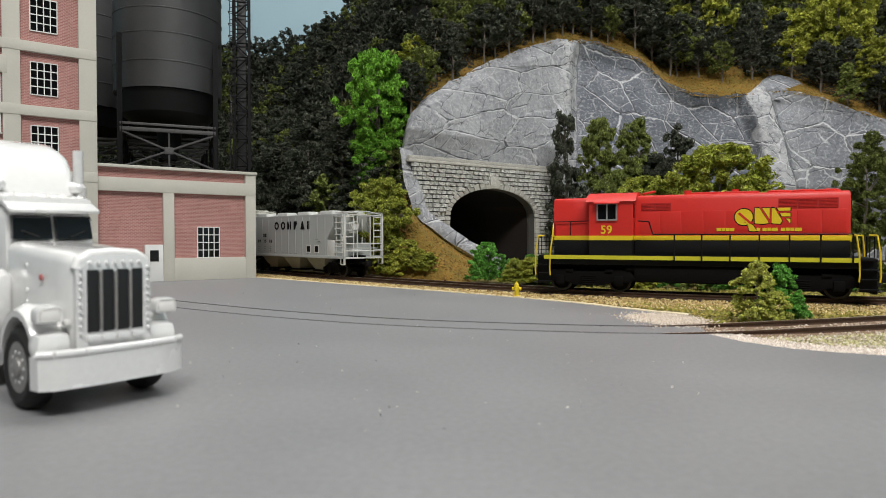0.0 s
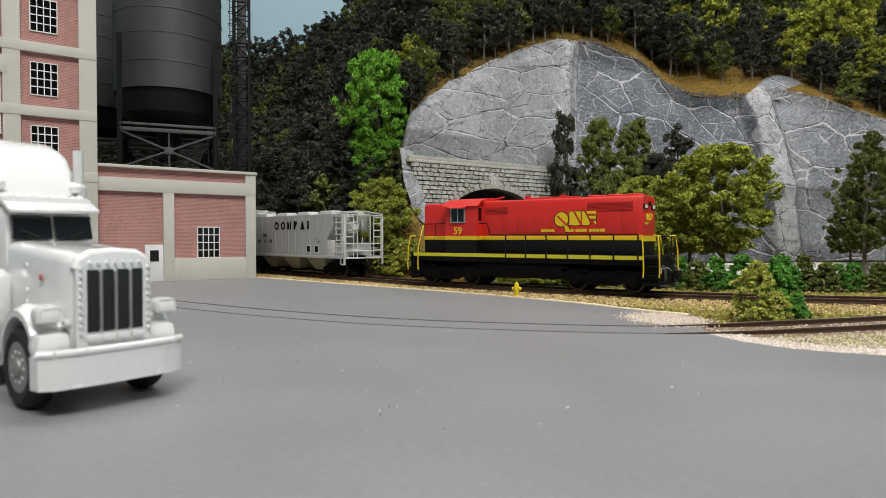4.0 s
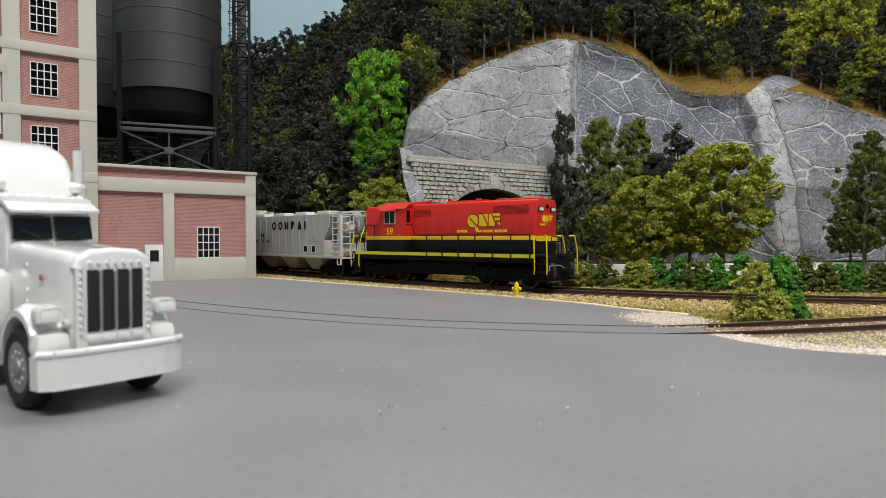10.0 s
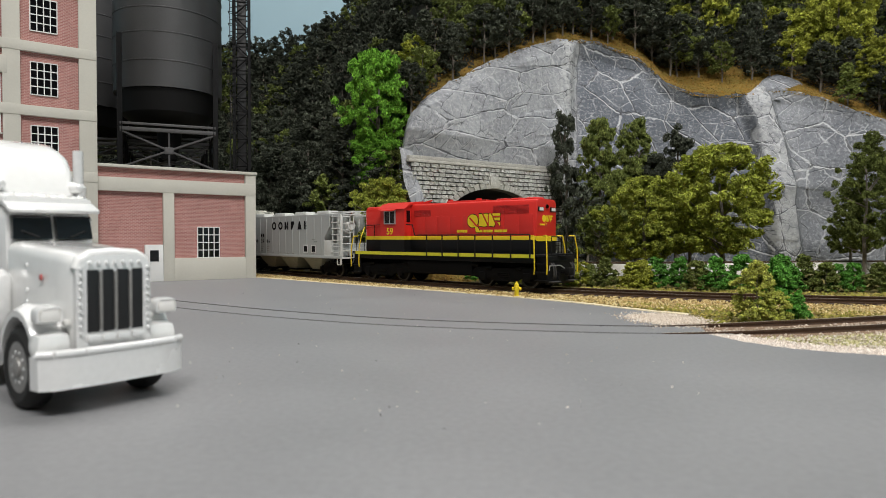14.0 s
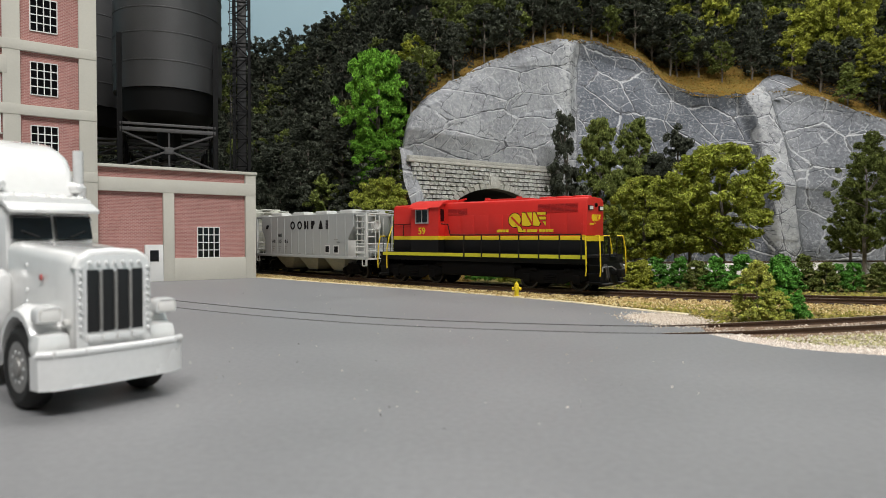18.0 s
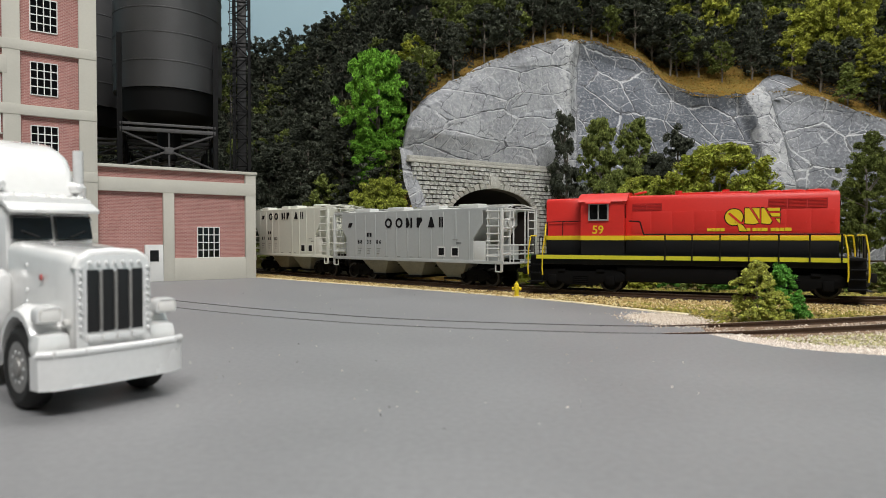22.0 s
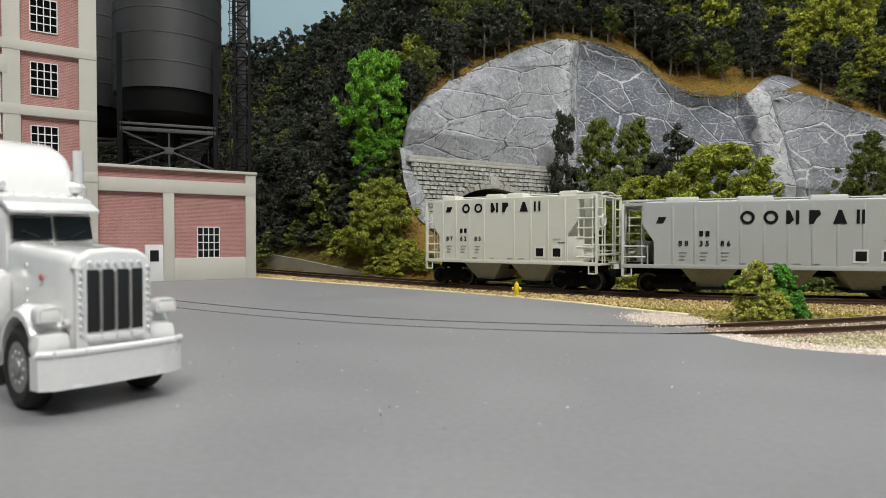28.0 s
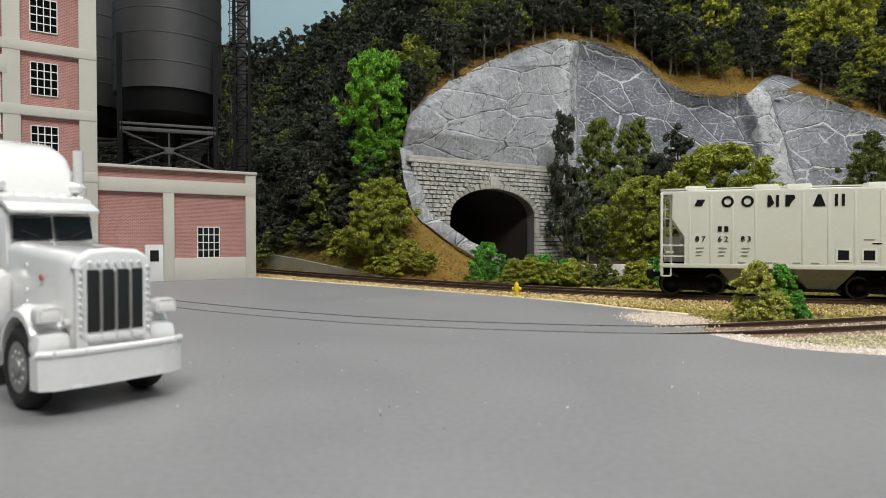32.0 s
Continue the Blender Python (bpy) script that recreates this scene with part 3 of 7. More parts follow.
def portal():
    t = thing("tunnel_portal", "grey cut-stone tunnel portal with a wide arch", "tunnel portal", PORTAL)
    pts = [(0, -0.004), (A_C - A_R, -0.004)] + arch(A_R, A_RISE) + [(A_C + A_R, -0.004), (P_W, -0.004), (P_W, P_H), (0, P_H)]
    part("backing", prism(pts, 0.0, 0.010), M_MORTAR, t, "dark mortar behind the stones", smooth=False)
    part("coping", block(-0.004, P_W + 0.002, -0.0030, 0.011, P_H, P_H + 0.0026, 0.0004), M_COPING, t, "grey stone coping")
    part("coping", block(-0.003, P_W + 0.001, -0.0018, 0.011, P_H + 0.0028, P_H + 0.0060, 0.0005), M_COPING, t, "grey stone coping")
    rg = random.Random(4)
    kinds = []
    for k in range(6):
        bm = block(-0.5, 0.5, -0.5, 0.5, -0.5, 0.5)
        bmesh.ops.bevel(bm, geom=list(bm.edges), offset=0.09, segments=1, affect="EDGES")
        for v in bm.verts:
            if v.co.y < 0:
                v.co += Vector((rg.uniform(-.10, .10), rg.uniform(-.30, .16), rg.uniform(-.10, .10)))
        kinds.append(mesh_of("stone", bm, M_STONE, False))

    def stone(x0, x1, z0, z1, out=0.0016):
        part("stone", rg.choice(kinds), None, t, m=Matrix.Translation(((x0 + x1) / 2, -out / 2 + rg.uniform(-.0008, .0005), (z0 + z1) / 2)) @ Matrix.Diagonal((x1 - x0 - .0013, out * 2, z1 - z0 - .0008, 1)))

    ring, h = 0.0062, P_H / 25
    for row in range(25):
        z0, z1 = row * h, (row + 1) * h
        zz = max(0.0, z0 + 0.7 * (z1 - z0) - A_SPRING)
        k = 1 - (zz / (A_RISE + ring)) ** 2
        hw = (A_R + ring) * math.sqrt(k) if k > 0 else 0
        runs = [(0, A_C - hw), (A_C + hw, P_W)] if hw > 0.002 else [(0, P_W)]
        for a, b in runs:
            x = a - (rg.uniform(0, .006) if a == 0 else 0)
            while x < b - .0004:
                w = rg.uniform(.0042, .0086)
                e = x + w if b - (x + w) > .004 else b
                stone(max(x, a), e, z0, z1)
                x = e
    # the ring of voussoirs and the key stone
    n = 23
    for i in range(n):
        a0, a1 = math.pi * (1 - i / n), math.pi * (1 - (i + 1) / n)
        q = [(A_C + r * math.cos(a), A_SPRING + hh * math.sin(a)) for a, r, hh in ((a0 - .008, A_R, A_RISE), (a1 + .008, A_R, A_RISE), (a1 + .008, A_R + ring - .0004, A_RISE + ring - .0004), (a0 - .008, A_R + ring - .0004, A_RISE + ring - .0004))]
        part("voussoir", prism(q, -0.0020 + rg.uniform(-.0003, .0003), 0.010, 0.0003), M_COPING, t, "arch stone")
    for sx in (-1, 1):
        for row in range(13):
            x0 = A_C - A_R - ring if sx < 0 else A_C + A_R
            part("quoin", block(x0 + .0002, x0 + ring - .0002, -0.0020 + rg.uniform(-.0003, .0003), 0.010, row * h + .0002, (row + 1) * h - .0002, 0.0004), M_COPING, t, "arch side stone")
    part("key_stone", prism([(A_C - .0055, .0790), (A_C + .0055, .0790), (A_C + .0068, .0905), (A_C - .0068, .0905)], -0.0032, 0.008, .0004), M_COPING, t, "plain grey key stone")
    # the lining behind
    vs, fs = [], []
    for y in (0.009, 0.06, 0.12, 0.19):
        pr = [(A_C - A_R - .001, -0.004)] + arch(A_R + .001, A_RISE + .001, 22) + [(A_C + A_R + .001, -0.004)]
        vs += [(x - y * 0.25, y, z) for x, z in pr]
    k = 24
    for j in range(3):
        for i in range(k - 1):
            fs.append((j * k + i, j * k + i + 1, (j + 1) * k + i + 1, (j + 1) * k + i))
    fs.append(tuple(range(3 * k, 4 * k)))
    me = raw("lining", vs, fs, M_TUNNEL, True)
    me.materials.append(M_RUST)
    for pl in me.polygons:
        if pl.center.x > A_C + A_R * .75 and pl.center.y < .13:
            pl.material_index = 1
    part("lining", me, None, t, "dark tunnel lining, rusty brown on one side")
    return t


portal()

# the rock wing that comes down beside the portal
pts, NA, NB = [], 90, 26
line_ = np.array([(-0.0385, 0.5620, 0.112), (-0.0345, 0.5560, 0.084), (-0.0268, 0.5505, 0.0565), (-0.0190, 0.5480, 0.0460), (0.0082, 0.5430, 0.0262), (0.0275, 0.5400, 0.0150), (0.0410, 0.5390, 0.0010)])
for i in range(NA):
    k = i / (NA - 1) * 6
    j = min(5, int(k))
    p = line_[j] + (line_[j + 1] - line_[j]) * (k - j)
    for b in range(NB):
        w = b / (NB - 1)
        q = p + np.array([0.0115 + 0.0012 * k, 0.004, -0.004 + 0.0016 * k]) * w + np.array([0, -0.0012 * math.sin(w * math.pi), 0])
        n_ = 0.0010 * noise.noise(Vector((q[0] * 60, q[1] * 60, q[2] * 60)))
        pts.append((q[0] + n_, q[1] - n_, q[2] + n_ * .5))
me = rock_mesh("rock_wing", NA, NB, pts, (np.ones(len(pts)), lambda x, y, z: False), (0.2, -1, 0), 0.5, 0.08)
thing("rock_wing", "grey plaster rock strip beside the portal", "rock", kind="structure", data=me)

# the rock tongue that lies on the slope above the outcrop
pts = []
for i in range(46):
    v = i / 45
    for j in range(34):
        u = j / 33
        x = lerp(v, [0, 1], [0.362, 0.412]) + u * lerp(v, [0, 1], [0.040, 0.046]) + 0.002 * noise.noise(Vector((v * 6, u * 2, 1)))
        y = rim_y(x) - 0.003 + 0.044 * v
        lift = 0.0040 * min(1.0, 4 * u, 4 * (1 - u)) * (1 + 0.5 * noise.noise(Vector((u * 5, v * 5, 2))))
        lift -= 0.010 * max(0.0, 1 - v * 9) + 0.004 * max(0.0, v * 4 - 3)
        pts.append((x, y, hill_z(x, y) + lift))
me = rock_mesh("rock_tongue", 46, 34, pts, (np.ones(len(pts)), lambda x, y, z: False), (0, -0.5, 0.8), 0.8)
thing("rock_tongue", "pale grey plaster rock lying on the brown slope", "rock", kind="structure", data=me)

# the concrete wall behind the main track, falling towards the portal
M_CONC = mat("weathered_concrete", rgb(150, 146, 132), 0.85, v=0.18, s1=60, s2=700, bump=0.3)
vs, fs = [], []
ss = np.linspace(-0.78, -0.395, 40)
for s in ss:
    p, n_ = on_track(s), track_normal(s)
    top = lerp(s, [-0.78, -0.52, -0.395], [0.026, 0.0115, 0.0005])
    for o, z in ((0.0270, -0.004), (0.0270, top), (0.0310, top), (0.0310, -0.004)):
        q = p + n_ * o
        vs.append((q[0], q[1], z))
for i in range(len(ss) - 1):
    for j in range(3):
        fs.append((i * 4 + j, (i + 1) * 4 + j, (i + 1) * 4 + j + 1, i * 4 + j + 1))
thing("retaining_wall", "low weathered concrete retaining wall behind the track", "retaining wall", kind="structure", data=raw("retaining_wall", vs, fs, M_CONC))

# the sandy lip along the street's edge
M_SAND = mat("pale_sand_lip", rgb(216, 202, 168), 0.95, v=0.2, s1=200, s2=1500, bump=0.8, depth=0.0004)
lip = [(-0.150, 0.503), (-0.09, 0.449), (-0.0298, 0.396), (0.0386, 0.333), (0.066, 0.302), (0.0909, 0.267), (0.100, 0.2575)]
LIP, LIP_L = curve_of(lip)
vs, fs = [], []
ss = np.linspace(0, LIP_L, 220)
for s in ss:
    p, d = LIP(s), LIP(min(s + .002, LIP_L)) - LIP(max(s - .002, 0))
    d = d / np.linalg.norm(d)
    n_ = np.array([-d[1], d[0]])
    wob = 0.0006 * noise.noise(Vector((s * 400, 0, 0)))
    for o, z in ((-0.0006 + wob, -0.001), (-0.0004 + wob, 0.0003), (0.0018 + wob, 0.0005), (0.0034, -0.0016)):
        q = p + n_ * o
        vs.append((q[0], q[1], z + 0.0002 * noise.noise(Vector((s * 700, o * 900, 0)))))
for i in range(len(ss) - 1):
    for j in range(3):
        fs.append((i * 4 + j, (i + 1) * 4 + j, (i + 1) * 4 + j + 1, i * 4 + j + 1))
thing("street_lip", "narrow pale sandy lip along the street edge", "road edge", kind="structure", data=raw("street_lip", vs, fs, M_SAND))
# ---- the train ----
M_RED = mat("red_paint", rgb(206, 43, 35), 0.42, v=0.07, s1=60, s2=900, bump=0.06)
M_LEMON = mat("lemon_yellow_paint", rgb(206, 200, 44), 0.5, v=0.08, s1=90, s2=900, bump=0.05)
M_YELLOW = mat("yellow_paint", rgb(226, 196, 30), 0.5, v=0.06, s1=90, s2=900, bump=0.05)
M_LOCOBLACK = mat("black_paint", rgb(12, 12, 13), 0.6, v=0.2, s1=60, s2=900, bump=0.08, spec=0.25)
M_UNDER = mat("dull_black_underframe", rgb(9, 8, 8), 0.8, v=0.3, s1=120, s2=900, bump=0.15, spec=0.14)
M_WHEEL = mat("blackened_wheel", rgb(16, 15, 14), 0.7, v=0.2, spec=0.2)
M_TREAD = mat("steel_tread", rgb(72, 69, 66), 0.4, metal=0.9, v=0.15)
M_CREAM = mat("pale_warm_grey_paint", rgb(215, 215, 201), 0.5, v=0.05, s1=50, s2=900, bump=0.06)
M_LGREY = mat("light_grey_paint", rgb(171, 174, 172), 0.5, v=0.05, s1=50, s2=900, bump=0.06)
# paler copies of the side paints: light on roofs and ends is coloured in
M_PALEGREY = mat("lightened_grey_paint", rgb(208, 209, 205), 0.5, v=0.05, s1=50, s2=900, bump=0.06)
M_PALECREAM = mat("lightened_cream_paint", rgb(224, 224, 213), 0.5, v=0.05, s1=50, s2=900, bump=0.06)
# bay grey is darkened: the shade under the car is put into it
M_BAYSHADE = mat("shaded_bay_grey", rgb(142, 142, 131), 0.8, v=0.25, s1=90, s2=900, bump=0.1)
M_FADED = mat("faded_print", rgb(138, 138, 130), 0.6, v=0.2, bump=0)
M_RUBBER = mat("dull_grey_rubber", rgb(64, 63, 62), 0.6, v=0.2, s1=90, s2=900, bump=0.1)
M_LETTER = mat("black_lettering", rgb(15, 15, 17), 0.6, v=0.1, bump=0, spec=0.2)
M_LOUVRE = mat("shaded_red_louvre", rgb(160, 30, 30), 0.5, v=0.1, bump=0)
M_SILVER = mat("silver_frame", rgb(170, 168, 168), 0.35, metal=0.5, v=0.1)

WHEELSETS = []


def wheelset(parent, x, r=0.0058):
    """An axle with two flanged wheels that turns under its vehicle."""
    w = part("wheelset", lathe([(.0011, -.0096), (.0011, .0096)], 10, "Y"), M_WHEEL, parent, "dark steel wheelset", pose(x, 0, r))
    for sy in (-1, 1):
        bm = lathe([(.0014, -.0004), (r - .0018, .0), (r - .0015, -.0006), (r, -.0006), (r, .0017), (r + .0007, .0018), (r + .0007, .0023), (r - .0016, .0023), (r - .0018, .0015), (.0014, .0017)], 24, "Y")
        bm.transform(Matrix.Rotation(math.pi if sy < 0 else 0.0, 4, "Z") @ Matrix.Translation((0, 0.0092, 0)))
        part("wheel", bm, M_WHEEL, w)
    for sy in (-1, 1):
        tr = lathe([(r - .0009, -.0002), (r + .00012, -.0002), (r + .00012, .0010), (r - .0009, .0010), (r - .0009, -.0002)], 24, "Y")
        tr.transform(Matrix.Translation((0, sy * 0.0096 + 0.0004, 0)))
        part("tyre", tr, M_TREAD, w, "bright worn steel tyre")
    WHEELSETS.append((w, x, r))


def loco_truck(t, x):
    tk = part("truck", block(x - .021, x + .021, -.0035, .0035, .006, .011, .0008), M_UNDER, t, "black two-axle truck")
    for sy in (-1, 1):
        y = sy * 0.0128
        pts = [(-.024, .0092), (-.0205, .0118), (-.012, .0122), (-.0085, .0112), (.0085, .0112), (.012, .0122), (.0205, .0118), (.024, .0092), (.024, .0062), (.0195, .0052), (.0115, .0052), (.008, .0035), (-.008, .0035), (-.0115, .0052), (-.0195, .0052), (-.024, .0062)]
        f = prism(pts, y - .0010, y + .0010, 0.0003)
        f.transform(Matrix.Translation((x, 0, 0)))
        part("side_frame", f, M_UNDER, tk)
        for ax in (-.0158, .0158):
            part("journal_box", block(x + ax - .0024, x + ax + .0024, y + sy * .0004 - .0012, y + sy * .0004 + .0012, .0038, .0088, .0006), M_UNDER, tk)
        sp = bmesh.new()
        for k in range(5):
            rod(sp, (x - .004, y + sy * .0012, .0042 + k * .0011), (x + .004, y + sy * .0012, .0042 + k * .0011), .0005, n=6)
        part("leaf_spring", sp, M_UNDER, tk)
        for ax in (-.0235, .0235):
            part("brake_cylinder", bars([((x + ax * .45 - .002, y + sy * .0006, .0112), (x + ax * .45 + .002, y + sy * .0006, .0112))], .0012, 10), M_UNDER, tk)
    for ax in (-.0158, .0158):
        wheelset(t, x + ax, .0059)


def coupler(t, x, sx):
    c = bmesh.new()
    slab(c, min(x, x + sx * .006), max(x, x + sx * .006), -.0014, .0014, .0088, .0112, .0004)
    slab(c, min(x + sx * .0045, x + sx * .0078), max(x + sx * .0045, x + sx * .0078), -.0024, .0026, .0078, .0122, .0007)
    part("coupler", c, M_WHEEL, t, "dark steel knuckle coupler")


def text_mesh(body, size, material):
    cu = bpy.data.curves.new("lettering", "FONT")
    cu.body, cu.size, cu.extrude, cu.align_x, cu.align_y = body, size, 0.00008, "CENTER", "CENTER"
    cu.resolution_u, cu.offset = 3, size * 0.018
    ob = bpy.data.objects.new("lettering", cu)
    me = bpy.data.meshes.new_from_object(ob)
    bpy.data.objects.remove(ob)
    me.materials.clear()
    me.materials.append(material)
    return me


def locomotive():
    t = thing("locomotive", "red and black diesel locomotive with yellow stripes", "locomotive")
    HW, CW, DW = .0112, .0172, .0176  # half widths of hood, cab and deck
    Z_DECK, Z_STRIPE0, Z_STRIPE1, Z_HOOD = .0200, .0281, .0305, .0523

    def hood(x0, x1, name, ztop):
        """The hood: rounded red top above the stripe, black below."""
        pr = [(-HW, Z_STRIPE1), (-HW, ztop - .0030), (-HW + .0008, ztop - .0012), (-HW + .0028, ztop - .0003), (0, ztop), (HW - .0028, ztop - .0003), (HW - .0008, ztop - .0012), (HW, ztop - .0030), (HW, Z_STRIPE1)]
        bm = prism(pr, x0, x1)
        bm.transform(Matrix(((0, 1, 0, 0), (1, 0, 0, 0), (0, 0, 1, 0), (0, 0, 0, 1))))
        bmesh.ops.recalc_face_normals(bm, faces=bm.faces)
        es = [e for e in bm.edges if all(abs(f.normal.x) > .9 for f in e.link_faces[:1]) or any(abs(f.normal.x) > .9 for f in e.link_faces)]
        bmesh.ops.bevel(bm, geom=es, offset=.0007, segments=2, profile=.6, affect="EDGES")
        h = part(name, bm, M_RED, t, "red painted hood")
        part("hood_base", block(x0 + .0002, x1 - .0002, -HW + .0001, HW - .0001, Z_DECK, Z_STRIPE0, .0002), M_LOCOBLACK, h, "black lower hood")
        part("stripe", block(x0, x1, -HW - .00015, HW + .00015, Z_STRIPE0, Z_STRIPE1, .0001), M_YELLOW, h, "yellow stripe")
        return h

    long_hood = hood(-.0300, .0687, "long_hood", Z_HOOD)
    short_hood = hood(-.0737, -.0530, "short_hood", Z_HOOD - .0006)
    # the cab
    pr = [(-CW, Z_STRIPE1), (-CW, Z_HOOD - .0030), (-CW * .80, Z_HOOD - .0006), (-CW * .45, Z_HOOD + .0008), (0, Z_HOOD + .0013), (CW * .45, Z_HOOD + .0008), (CW * .80, Z_HOOD - .0006), (CW, Z_HOOD - .0030), (CW, Z_STRIPE1)]
    bm = prism(pr, -.0530, -.0300)
    bm.transform(Matrix(((0, 1, 0, 0), (1, 0, 0, 0), (0, 0, 1, 0), (0, 0, 0, 1))))
    bmesh.ops.recalc_face_normals(bm, faces=bm.faces)
    cab = part("cab", bm, M_RED, t, "red painted cab")
    part("cab_base", block(-.0528, -.0302, -CW, CW, Z_DECK, Z_STRIPE0), M_LOCOBLACK, cab, "black lower cab")
    part("stripe", block(-.0530, -.0300, -CW - .0002, CW + .0002, Z_STRIPE0, Z_STRIPE1), M_YELLOW, cab, "yellow stripe")
    rf = prism([(-CW - .0012, Z_HOOD - .0036), (-CW * .82, Z_HOOD - .0002), (-CW * .45, Z_HOOD + .0014), (0, Z_HOOD + .0020), (CW * .45, Z_HOOD + .0014), (CW * .82, Z_HOOD - .0002), (CW + .0012, Z_HOOD - .0036), (CW * .82, Z_HOOD - .0014), (0, Z_HOOD + .0006), (-CW * .82, Z_HOOD - .0014)], -.0545, -.0285)
    rf.transform(Matrix(((0, 1, 0, 0), (1, 0, 0, 0), (0, 0, 1, 0), (0, 0, 0, 1))))
    bmesh.ops.recalc_face_normals(rf, faces=rf.faces)
    part("cab_roof", rf, M_RED, cab, "red curved cab roof")
    for sy in (-1, 1):
        y = sy * CW
        w = part("cab_window", block(-.0480, -.0388, y - .0005, y + .0005, .0393, .0472), M_GLASS, cab, "dark cab side window")
        for a, b, c, d in ((-.0488, -.0380, .0472, .0480), (-.0488, -.0380, .0385, .0393), (-.0488, -.0480, .0393, .0472), (-.0388, -.0380, .0393, .0472)):
            part("window_frame", block(a, b, y - .0008, y + .0008, c, d), M_SILVER, w, "pale metal window frame")
        part("sash", block(-.0438, -.0430, y - .0007, y + .0007, .0393, .0472), M_SILVER, w, "silver sash bar")
        aw = prism([(sy * (CW + .0000), .0492), (sy * (CW + .0034), .0478), (sy * (CW + .0034), .0474), (sy * (CW + .0000), .0486)], -.0500, -.0368)
        aw.transform(Matrix(((0, 1, 0, 0), (1, 0, 0, 0), (0, 0, 1, 0), (0, 0, 0, 1))))
        bmesh.ops.recalc_face_normals(aw, faces=aw.faces)
        part("awning", aw, M_RED, cab, "red window awning")
        num = text_mesh("59", .0062, M_YELLOW)
        part("fleet_number", num, None, cab, "yellow painted number", pose(-.0437, sy * (CW + .0001), .0335, 90, 0, 0 if sy < 0 else 180))
        # cab end windows, towards both hoods
        for x, s2 in ((-.0300, 1), (-.0530, -1)):
            part("end_window", block(x - .0004 if s2 < 0 else x - .0002, x + .0002 if s2 < 0 else x + .0004, sy * .0136 - .0016, sy * .0136 + .0016, .0400, .0476), M_GLASS, cab, "dark narrow cab end window")
    # louvres and doors on the long hood
    for sy in (-1, 1):
        y = sy * HW
        for x0, x1, z0, z1, n in ((-.0265, -.0195, .0438, .0476, 5), (-.0192, -.0117, .0438, .0476, 5), (.0383, .0465, .0440, .0487, 7), (.0468, .0550, .0440, .0487, 7), (.0553, .0636, .0440, .0487, 7)):
            g = part("grille", block(x0, x1, y - .0002, y + .0002, z0, z1), M_LOUVRE, long_hood, "red louvred grille")
            lv = bmesh.new()
            for k in range(n):
                z = z0 + (z1 - z0) * (k + .5) / n
                slab(lv, x0 + .0003, x1 - .0003, y - .0004, y + .0004, z - .0002, z + .0001)
            part("slats", lv, M_RED, g)
        for k in range(9):
            x = -.0270 + .0105 * k
            d = bmesh.new()
            slab(d, x, x + .0098, y - .00015, y + .00015, .0318, .0432, .0001)
            dd = part("engine_door", d, M_RED, long_hood)
            part("latch", bars([((x + .0086, y - sy * -.0002, .0370), (x + .0086, y + sy * .0004, .0370))], .0004, 6), M_RED, dd)
    # roof equipment
    for x in (.0395, .0500, .0605):
        part("radiator_fan", lathe([(.0056, Z_HOOD - .0006), (.0056, Z_HOOD + .0006), (.0050, Z_HOOD + .0010), (.0012, Z_HOOD + .0011), (.0010, Z_HOOD + .0014), (0, Z_HOOD + .0014)], 20), M_RED, long_hood, m=pose(x, 0, 0))
    for x in (-.0040, .0190):
        part("exhaust_stack", lathe([(.0018, Z_HOOD - .001), (.0018, Z_HOOD + .0022), (.0013, Z_HOOD + .0022), (.0012, Z_HOOD + .0010)], 14), M_RED, long_hood, m=pose(x, 0, 0))
    part("dynamic_brake_housing", block(-.002, .030, -.0070, .0070, Z_HOOD - .0012, Z_HOOD + .0008, .0006), M_RED, long_hood)
    part("horn", bars([((-.0270, 0, Z_HOOD + .0010), (-.0205, 0, Z_HOOD + .0022))], .0006), M_RED, cab)
    # the company mark, as plain shapes, and its line of small writing as bars
    for sy in (-1, 1):
        y = sy * (HW + .0003)

        def flat(pts, yy=y):
            return prism(pts, yy - .0001, yy + .0001)

        def spot(q):
            return .0188 + (q[0] - .0208) * .867, .0441 - (.0432 - q[1]) * .92

        zc = .0385
        ring = [(.0255 + .0047 * math.cos(a), zc + .0044 * math.sin(a)) for a in np.linspace(.25, math.pi * 2 + .25, 26)[:-1]]
        for nm, pts in (("mark_disc", ring), ("mark_tail", [(.0270, .0362), (.0302, .0340), (.0325, .0308), (.0285, .0308)]), ("mark_wedge", [(.0312, .0350), (.0312, .0432), (.0335, .0432), (.0385, .0352), (.0360, .0346)]),
                        ("mark_wedge", [(.0350, .0432), (.0388, .0432), (.0388, .0372)]), ("mark_wedge", [(.0398, .0350), (.0398, .0432), (.0412, .0432), (.0452, .0362), (.0440, .0346)]),
                        ("mark_bar", [(.0425, .0432), (.0492, .0432), (.0492, .0416), (.0434, .0416)]), ("mark_bar", [(.0440, .0404), (.0492, .0404), (.0492, .0386), (.0450, .0386)]), ("mark_bar", [(.0470, .0374), (.0492, .0374), (.0492, .0348)])):
            pts = [spot(q) for q in pts]
            mx, mz = sum(q[0] for q in pts) / len(pts), sum(q[1] for q in pts) / len(pts)
            rim = [(q[0] + .0005 * (q[0] - mx) / math.hypot(q[0] - mx, q[1] - mz), q[1] + .0005 * (q[1] - mz) / math.hypot(q[0] - mx, q[1] - mz)) for q in pts]
            mk = part(nm, flat(pts), M_YELLOW, long_hood, "yellow painted company mark", smooth=False)
            part("mark_outline", prism(rim, y - sy * .0002 - .00008, y - sy * .0002 + .00008), M_LETTER, mk, "thin black outline", smooth=False)
